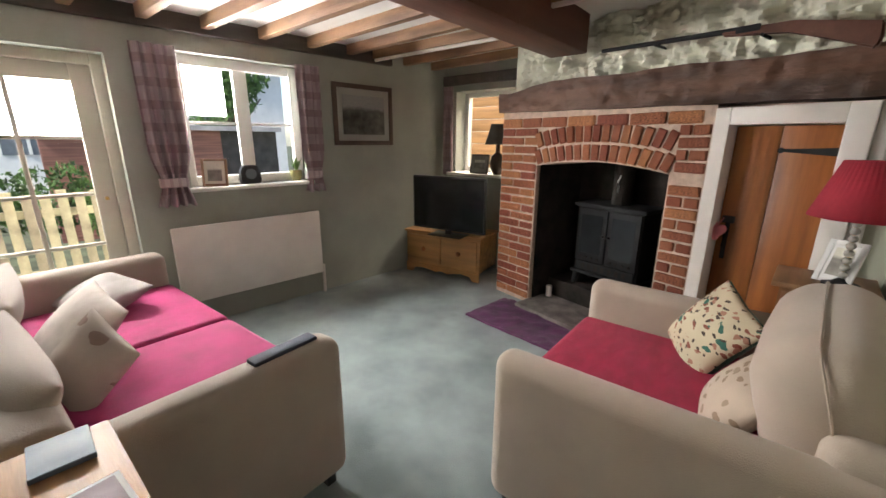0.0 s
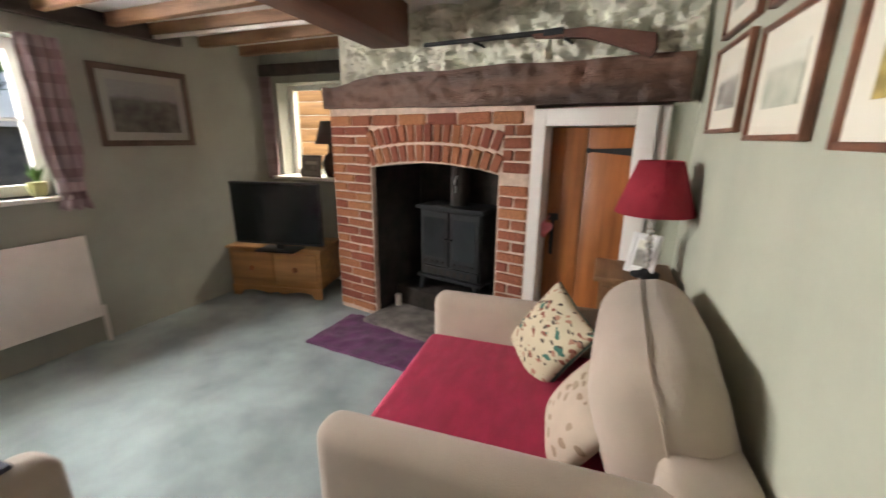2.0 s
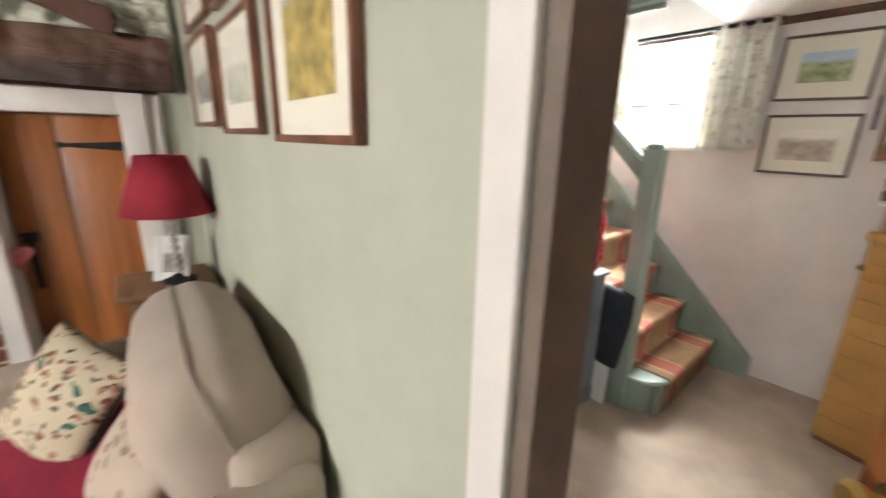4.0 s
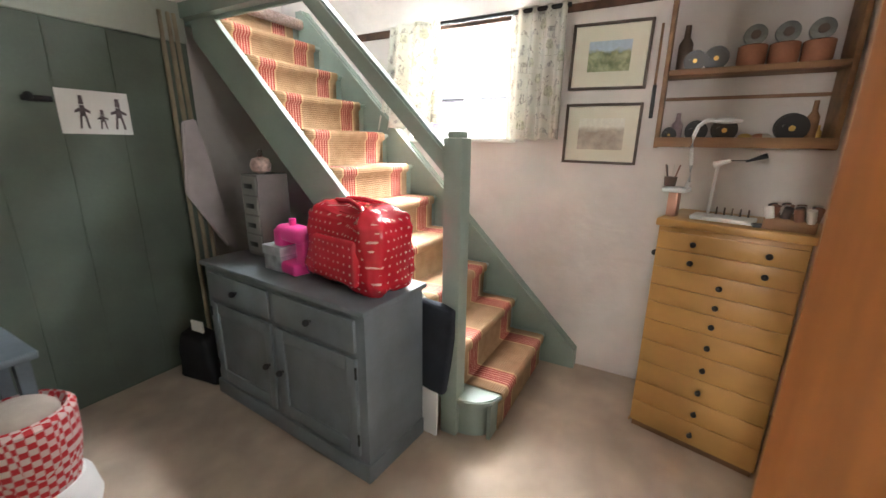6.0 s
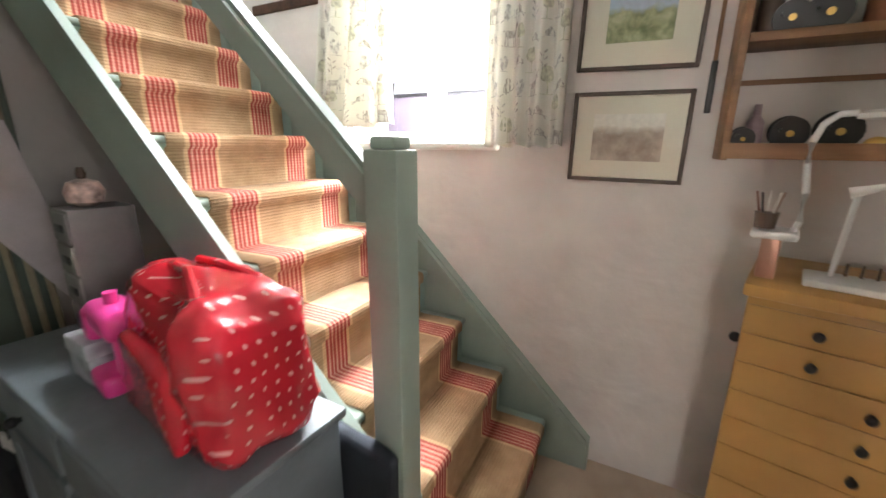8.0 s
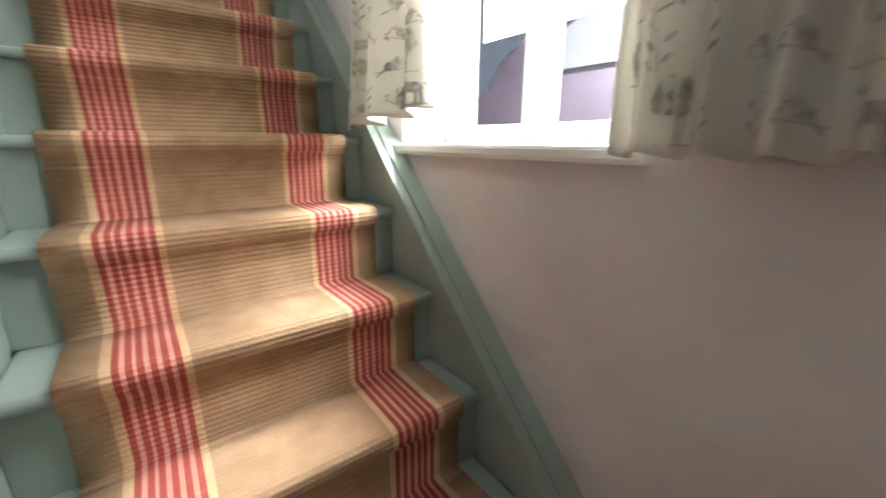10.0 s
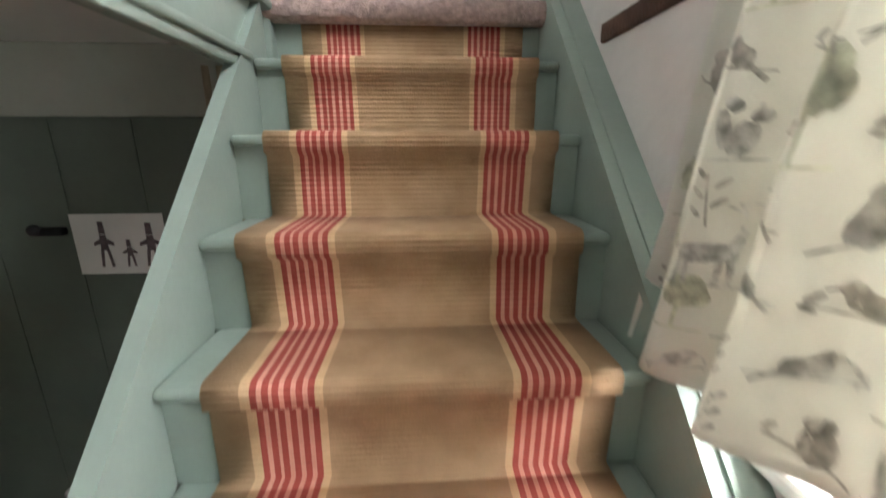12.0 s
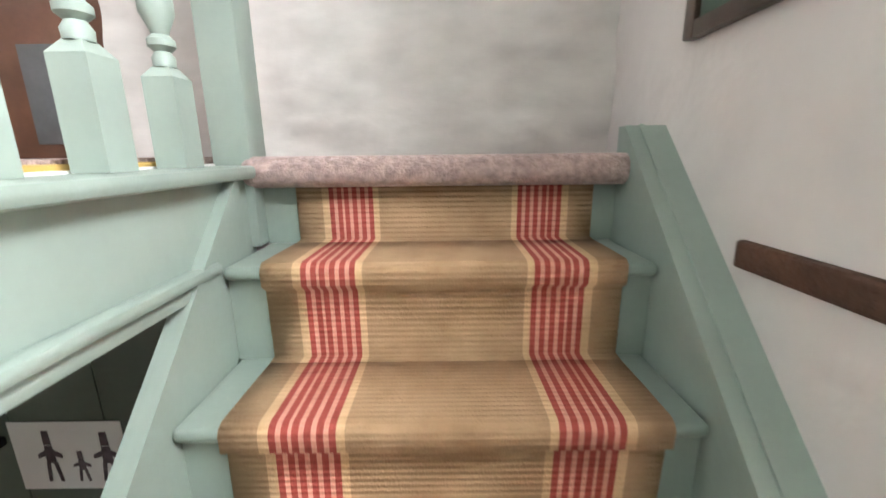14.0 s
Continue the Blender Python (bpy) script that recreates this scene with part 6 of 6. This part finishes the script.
def reel(y, z, r, col, x=-0.085):
    t = thing("fishing_reel", pose(STW + x, y, z + r, 0, -8, 0), "black fishing reel standing on the wall shelf", "fishing reel", "reels on the shelf")
    part("side_plate", cyl(bmesh.new(), r, r, (-0.022, 0, 0), (-0.016, 0, 0), 24), col, t)
    part("side_plate", cyl(bmesh.new(), r, r, (0.016, 0, 0), (0.022, 0, 0), 24), col, t)
    part("drum", cyl(bmesh.new(), r * 0.72, r * 0.72, (-0.016, 0, 0), (0.016, 0, 0), 20), M_IRON, t)
    part("handle", cyl(bmesh.new(), 0.006, 0.006, (-0.04, r * 0.5, 0.01), (-0.02, r * 0.5, 0.01), 8), M_BLACK, t)
    part("hub", cyl(bmesh.new(), r * 0.2, r * 0.2, (-0.026, 0, 0), (-0.02, 0, 0), 12), M_BRASS, t)


for y, z, r in ((-2.53, 1.368, 0.032), (-2.64, 1.368, 0.047), (-2.75, 1.368, 0.052), (-2.99, 1.368, 0.06), (-2.59, 1.68, 0.045), (-2.67, 1.68, 0.05)):
    reel(y, z, r, M_BLACK)
M_TERRA = mat("terracotta", (0.30, 0.12, 0.065), 0.7, 0.2, 8, 80, 0.2)
M_CLEAR = glass("jar_glass", (0.93, 0.97, 0.95))
for y in (-2.80, -2.91, -3.02):
    t = thing("reel_in_case", pose(STW - 0.085, y, 1.68), "round reel with clear face set in a brown leather case", "fishing reel", "cased reels on the shelf")
    part("case", lathe(bmesh.new(), [(0.048, 0), (0.053, 0.02), (0.053, 0.085), (0.045, 0.09)], 20), M_TERRA, t)
    part("reel_face", cyl(bmesh.new(), 0.042, 0.042, (-0.012, 0, 0.13), (0.012, 0, 0.13), 22), mat("dull_silver", (0.17, 0.175, 0.17), 0.3, 0.3, 14, 60, 0.1, metal=0.3) if y == -2.80 else bpy.data.materials["dull_silver"], t)
    part("hub", cyl(bmesh.new(), 0.018, 0.018, (-0.02, 0, 0.13), (-0.012, 0, 0.13), 14), M_FRAMEDK, t)
for y, z, r, h_, col, nm, lb in ((-2.545, 1.68, 0.03, 0.20, M_FRAMEDK, "dark_bottle", "tall dark bottle at the end of the shelf"), (-3.06, 1.368, 0.022, 0.17, M_SHELF, "brown_bottle", "slim brown bottle on the shelf"), (-3.085, 1.368, 0.014, 0.07, M_BRASS, "small_vial", "small golden vial on the shelf"), (-2.56, 1.42, 0.024, 0.13, M_PHOTO2, "china_figurine", "small pinkish china ornament on the shelf")):
    o = thing(nm, pose(STW - 0.07, y, z if z != 1.42 else 1.368), lb, nm.split("_")[1])
    part("body", lathe(bmesh.new(), [(r * 0.8, 0), (r, 0.012), (r, h_ * 0.6), (r * 0.45, h_ * 0.75), (r * 0.4, h_)], 16), col, o)
for y, col in ((-2.83, M_BRASS), (-2.88, M_TERRA), (-2.90, M_CUSH)):
    solid("pebble", ball(bmesh.new(), 0.022, (0, 0, 0.018), 1, 1.3, 0.8), col, pose(STW - 0.11, y, 1.368), "small rounded brown pebble on the shelf", "pebble", "pebbles on the shelf")
wt = thing("wall_thermometer", pose(STW, -2.435, 1.48), "slim dark wooden thermometer hung beside the shelf", "thermometer")
part("back", B(-0.012, -0.001, -0.009, 0.009, 0, 0.16, bevel=0.002), M_BLACK, wt)
part("rod", B(-0.010, -0.001, -0.006, 0.006, 0.16, 0.44, bevel=0.002), M_SHELF, wt)
framed("stair_picture", pose(STW - 0.002, -2.008, 1.632, 0, 1.2, -90), 0.385, 0.325, M_FRAMEDK, M_MOUNT, A_LAKE, "dark framed watercolour of a blue green lake", 0.014, 0.075, group="stair room pictures")
framed("stair_picture", pose(STW - 0.002, -2.008, 1.247, 0, 0.6, -90), 0.385, 0.315, M_FRAMEDK, M_MOUNT, A_HILLS, "dark framed pale watercolour of hills", 0.014, 0.062, group="stair room pictures")
framed("landing_picture", pose(STW - 0.002, -0.125, 2.41, 0, 0, -90), 0.5, 0.42, M_FRAMEDK, mat("green_mount", (0.10, 0.15, 0.12), 0.8), A_SEA, "dark framed green picture on the stair wall", 0.03, 0.1)

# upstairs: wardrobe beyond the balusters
wr = thing("wardrobe", pose(0.55, 0.42, 2.205), "brown wooden wardrobe with its mirror coloured flat grey upstairs", "wardrobe")
part("carcass", B(-0.1, 0.55, 0.0, 0.45, 0, 1.6, bevel=0.005), mat("reddish_brown_wood", (0.17, 0.075, 0.042), 0.45, 0.2, 5, 50, 0.1), wr)
# Mirror panel: the dark reflection is put in as a flat grey
part("door_panel", B(0.235, 0.405, -0.012, -0.002, 0.045, 0.35), mat("mirror_reflection_grey", (0.13, 0.135, 0.14), 0.4, 0.15, 6, 60, 0.05), wr, "mirror panel with its dark reflection put in as grey", smooth=False)
structure("trim_landing", B(1.571, 1.599, -1.75, -0.12, 2.16, 2.1985, bevel=0.003), mat("yellow_floor_board", (0.55, 0.36, 0.10), 0.55, 0.2, 6, 60, 0.1, aniso=(3, 0.4, 3)), label="yellow wooden board along the edge of the floor upstairs", category="trim")

# ---- window sill things in the living room ----
fs = framed("framed_photograph", WEST @ pose(-0.03, -2.14, 1.031, -12, 0, 62), 0.17, 0.20, M_SHELF, M_MOUNT, A_DARK, "wooden framed photograph leaning on the window sill", 0.018, 0.02, 0.012)
ck_ = thing("mantel_clock", WEST @ pose(-0.04, -1.80, 1.031, 0, 0, 90), "small dark carved clock on the window sill", "clock")
bm = prism(bmesh.new(), [(-0.075, 0), (0.075, 0), (0.07, 0.03), (0.075, 0.09), (0.05, 0.14), (-0.05, 0.14), (-0.075, 0.09), (-0.07, 0.03)], -0.03, 0.03)
bmesh.ops.bevel(bm, geom=list(bm.edges), offset=0.008, segments=2, affect="EDGES")
part("case", bm, M_BLACK, ck_)
part("dial", cyl(bmesh.new(), 0.04, 0.04, (0, -0.034, 0.075), (0, -0.029, 0.075), 24), M_GREY, ck_, "slate grey dial")
pp = thing("pot_plant", WEST @ pose(-0.04, -1.42, 1.031), "small green leafy plant in an olive pot on the sill", "plant")
part("pot", lathe(bmesh.new(), [(0.035, 0), (0.05, 0.05), (0.048, 0.085), (0.04, 0.08)], 20), mat("olive_pot", (0.20, 0.19, 0.07), 0.5, 0.2), pp)
M_LEAFG = mat("fresh_leaf_green", (0.10, 0.22, 0.04), 0.5, 0.3, 20, 60, 0.1)
bm = bmesh.new()
for i in range(26):
    a, t = r_.uniform(0, 6.28), r_.uniform(0.4, 1.0)
    p0 = Vector((0.01 * math.cos(a), 0.01 * math.sin(a), 0.08))
    p1 = p0 + Vector((0.06 * t * math.cos(a), 0.06 * t * math.sin(a), r_.uniform(0.05, 0.12)))
    s_ = Vector((-math.sin(a), math.cos(a), 0)) * 0.008
    q = (p0 + p1) / 2 + Vector((0, 0, 0.02))
    bm.faces.new([bm.verts.new(v) for v in (p0, q + s_, p1, q - s_)])
part("leaves", bm, M_LEAFG, pp, "narrow green leaves", smooth=False)

# small white things on the carpet by the rug
sl = thing("white_slipper", pose(-1.16, -0.62, 0.0, 0, 0, 20), "small white slipper beside the rug", "slipper")
part("sole", B(-0.05, 0.05, -0.03, 0.03, 0, 0.012, bevel=0.005), M_WPLAS, sl)
part("upper", ball(bmesh.new(), 0.03, (0.02, 0, 0.02), 1.1, 1, 0.8), M_WPLAS, sl)

# ---- outside ----
M_GRASS = mat("garden_ground", (0.10, 0.11, 0.06), 0.95, 0.3, 3, 40, 0.4)
M_ROAD = mat("lane_asphalt", (0.10, 0.10, 0.10), 0.9, 0.15, 4, 120, 0.3)
M_RENDER = mat("white_rendered_wall", (0.80, 0.79, 0.76), 0.9, 0.04, 3, 60, 0.2)
structure("ground", B(-80, 80, -80, 80, -0.3, -0.12), M_GRASS, label="garden and ground round the cottage", category="ground")
structure("road", B(3.15, 8.9, -40, 40, -0.12, 0.79), M_ROAD, label="grey lane outside, higher than the floor indoors", category="road")
M_FENCE = mat("weathered_fence_wood", (0.42, 0.35, 0.22), 0.8, 0.2, 5, 60, 0.2, rand=0.2)
fn = thing("garden_fence", WEST @ pose(-1.7, -3.2, -0.12), "pale wooden picket fence in the garden", "fence")
bm = box(bmesh.new(), -0.012, 0.012, -0.035, 0.035, 0, 1.02)
fm = bpy.data.meshes.new("slat")
bm.to_mesh(fm)
bm.free()
fm.materials.append(M_FENCE)
for k in range(26):
    o = new("slat", fm)
    o.parent = fn
    o.location = (r_.uniform(-0.01, 0.01), -1.5 + 0.115 * k, r_.uniform(-0.03, 0.02))
for z in (0.25, 0.8):
    part("rail", B(-0.05, -0.015, -1.6, 1.6, z, z + 0.07), M_FENCE, fn)


def leaves(bm, c, rad, n, size, rnd):
    for _ in range(n):
        d = Vector((rnd.gauss(0, 1), rnd.gauss(0, 1), rnd.gauss(0, 1))).normalized() * rnd.uniform(0.55, 1.05)
        p = Vector(c) + Vector((d.x * rad[0], d.y * rad[1], d.z * rad[2]))
        q = Euler((rnd.uniform(0, 6), rnd.uniform(0, 6), rnd.uniform(0, 6))).to_matrix()
        s = size * rnd.uniform(0.6, 1.3)
        bm.faces.new([bm.verts.new(p + q @ Vector(v)) for v in ((-s, 0, 0), (0, -s * 0.5, 0.2 * s), (s, 0, 0), (0, s * 0.5, 0.2 * s))])


M_BUSH = mat("bush_leaf_green", (0.085, 0.17, 0.035), 0.6, 0.4, 6, 60, 0.1)
r2 = random.Random(21)
for x, y, z, sx, sy, sz in ((-2.5, -3.5, 0.85, 0.35, 0.6, 0.40), (-2.6, -2.7, 0.80, 0.35, 0.45, 0.36)):
    b_ = thing("garden_bush", WEST @ pose(x, y, -0.12), "leafy green bush behind the garden fence", "bush", "garden bushes")
    part("stems", cyl(bmesh.new(), 0.04, 0.02, (0, 0, 0), (0, 0, z), 8), M_FENCE, b_)
    bm = bmesh.new()
    for k in range(9):
        leaves(bm, (r2.uniform(-sx, sx) * 0.7, r2.uniform(-sy, sy) * 0.8, z + r2.uniform(-0.3, 0.3)), (sx * 0.5, sy * 0.4, sz * 0.5), 170, 0.035, r2)
    part("foliage", bm, M_BUSH, b_, smooth=False)
tree = thing("garden_tree", WEST @ pose(-7.2, 0.35, -0.12), "leafy green tree beyond the garden shed", "tree")
bm = cyl(bmesh.new(), 0.14, 0.07, (0, 0, 0), (0.1, 0, 2.2), 12)
for k in range(6):
    a = k * 1.05
    cyl(bm, 0.04, 0.015, (0.05, 0, 1.3 + 0.15 * k), (0.8 * math.cos(a), 0.8 * math.sin(a), 2.2 + 0.2 * k), 8)
part("trunk", bm, M_FRAMEDK, tree)
bm = bmesh.new()
for k in range(22):
    a = r2.uniform(0, 6.28)
    q = r2.uniform(0, 0.8)
    leaves(bm, (q * math.cos(a), q * math.sin(a), r2.uniform(1.9, 3.4)), (0.42, 0.42, 0.36), 170, 0.07, r2)
part("crown", bm, M_BUSH, tree, smooth=False)
shed = thing("garden_shed", WEST @ pose(-4.6, -0.7, -0.12), "low red-brown timber outbuilding with a dark end", "shed")
part("wall", B(-0.8, 0.0, -2.2, 0.1, 0, 1.62), mat("red_brown_boards", (0.25, 0.115, 0.085), 0.8, 0.2, 5, 40, 0.2, aniso=(1, 0.2, 6)), shed, smooth=False)
part("roof", B(-0.95, 0.1, -2.3, 1.15, 1.62, 1.70), mat("grey_felt_roof", (0.34, 0.33, 0.33), 0.9, 0.1), shed, smooth=False)
part("end_wall", B(-0.8, -0.05, 0.1, 1.1, 0, 1.62), mat("dark_boards", (0.06, 0.055, 0.05), 0.8, 0.2), shed, smooth=False)


def house(name, m, w, d, h, label):
    o = thing(name, m, label, "house")
    part("wall", B(0, d, -w / 2, w / 2, 0, h), M_RENDER, o, smooth=False)
    part("roof", prism(bmesh.new(), [(-0.3, h), (d + 0.3, h), (d / 2, h + 2.2)], -w / 2 - 0.2, w / 2 + 0.2), mat(name + "_tiles", (0.20, 0.13, 0.11), 0.8, 0.2, 6, 30, 0.3), o, smooth=False)
    for k in range(3):
        y = -w / 2 + w * (k + 0.5) / 3
        wn_ = part("window", B(-0.02, 0.03, y - 0.45, y + 0.45, 1.1, 2.2), M_GREY, o, smooth=False)
        part("window_frame", B(-0.04, -0.02, y - 0.03, y + 0.03, 1.1, 2.2), M_PVC, wn_, smooth=False)
    return o


house("white_cottage", WEST @ pose(-10.0, -3.0, -0.12, 0, 0, 180), 12, 5, 3.6, "white rendered cottage beyond the garden")
# Added white house stands in for the washed-out bright view over the lane
house("lane_backdrop_house", pose(9.0, -2.0, 0.79), 34, 6, 5.0, "white house added across the lane as backdrop for the washed-out sky")
# pine outhouse wall seen through the alcove window
oh = thing("pine_outhouse", pose(-2.6, 2.3, -0.12), "orange pine boarded outhouse beyond the alcove window", "outhouse")
for k in range(14):
    part("board", B(-1.8, 1.8, 0.0, 0.03, 0.18 * k + 0.002, 0.18 * (k + 1) - 0.002, bevel=0.004), M_PINE2, oh)

# parked car
M_CAR = mat("lilac_silver_car_paint", (0.21, 0.18, 0.235), 0.25, 0.05, 3, 40, 0.0, metal=0.5, coat=0.8)
M_TYRE = mat("tyre_rubber", (0.02, 0.02, 0.02), 0.85, 0.1)
# Pale base colour stands in for bright reflections on the car windows
M_CARGLASS = mat("bright_reflection_car_glass", (0.30, 0.33, 0.36), 0.05, 0.05, bump=0)
car = thing("parked_car", pose(3.75, 0.30, 0.79), "lilac silver hatchback parked in the lane", "car")
lower = [(0, 0.30), (0.02, 0.62), (-0.06, 0.80), (-0.5, 0.93), (-3.2, 0.92), (-3.95, 0.75), (-4.05, 0.55), (-4.0, 0.25), (-3.7, 0.2)]
for c in (-3.25, -0.75):
    lower += [(c - 0.36 * math.cos(a), 0.2 + 0.47 * math.sin(a)) for a in [math.pi * i / 10 for i in range(11)]]
lower += [(-0.2, 0.2)]
bm = prism(bmesh.new(), lower, 0.0, 1.7, "x")
part("body", bm, M_CAR, car, smooth=True)
roof = [(-0.22, 0.90), (-0.38, 1.10), (-0.80, 1.28), (-1.3, 1.43), (-1.8, 1.47), (-2.3, 1.43), (-2.8, 1.20), (-3.2, 0.92), (-1.8, 0.88)]
bm = prism(bmesh.new(), roof, 0.10, 1.60, "x")
bmesh.ops.bevel(bm, geom=list(bm.edges), offset=0.03, segments=3, affect="EDGES")
part("cabin", bm, M_CAR, car)
M_SEAL = mat("black_window_seal", (0.03, 0.03, 0.035), 0.5, 0.1, bump=0)
for seal, pane in ((((-0.64, 0.945), (-0.66, 1.10), (-0.98, 1.25), (-1.35, 1.375), (-1.66, 1.415), (-1.66, 0.945)), ((-0.68, 0.97), (-0.70, 1.08), (-1.0, 1.222), (-1.36, 1.345), (-1.63, 1.385), (-1.63, 0.97))),
                   (((-1.67, 0.945), (-1.67, 1.415), (-2.28, 1.385), (-2.68, 1.19), (-2.92, 0.945)), ((-1.70, 0.97), (-1.70, 1.385), (-2.26, 1.355), (-2.64, 1.17), (-2.86, 0.97)))):
    w_ = part("side_window", prism(bmesh.new(), list(pane), 0.084, 0.0905, "x"), M_CARGLASS, car, smooth=False)
    part("window_seal", prism(bmesh.new(), list(seal), 0.091, 0.0995, "x"), M_SEAL, w_, "black rubber seal", smooth=False)
part("side_trim", B(-0.012, 0.0, -2.7, -1.2, 0.55, 0.60, bevel=0.004), M_CAR, car)
part("tail_light", B(-0.006, 0.05, -0.16, 0.005, 0.60, 0.80, bevel=0.01), mat("red_lamp_glass", (0.4, 0.02, 0.02), 0.2), car)
part("door_handle", B(-0.02, 0.0, -1.75, -1.58, 0.80, 0.83, bevel=0.006), M_CAR, car)
# Solid black strip put in for the shade under the car's sill
part("sill_shadow_strip", B(0.02, 0.04, -2.9, -1.1, 0.17, 0.25), M_BLACK, car)
for x in (0.0, 1.48):
    for y in (-3.25, -0.75):
        wh = part("wheel", cyl(bmesh.new(), 0.31, 0.31, (x + 0.01, y, 0.31), (x + 0.20, y, 0.31), 32), M_TYRE, car, "black tyre")
        part("rim", cyl(bmesh.new(), 0.2, 0.2, (x - 0.005, y, 0.31), (x + 0.21, y, 0.31), 24), mat("alloy_rim", (0.5, 0.5, 0.5), 0.3, 0.1, metal=0.9, bump=0) if (x, y) == (0.0, -3.25) else bpy.data.materials["alloy_rim"], wh)
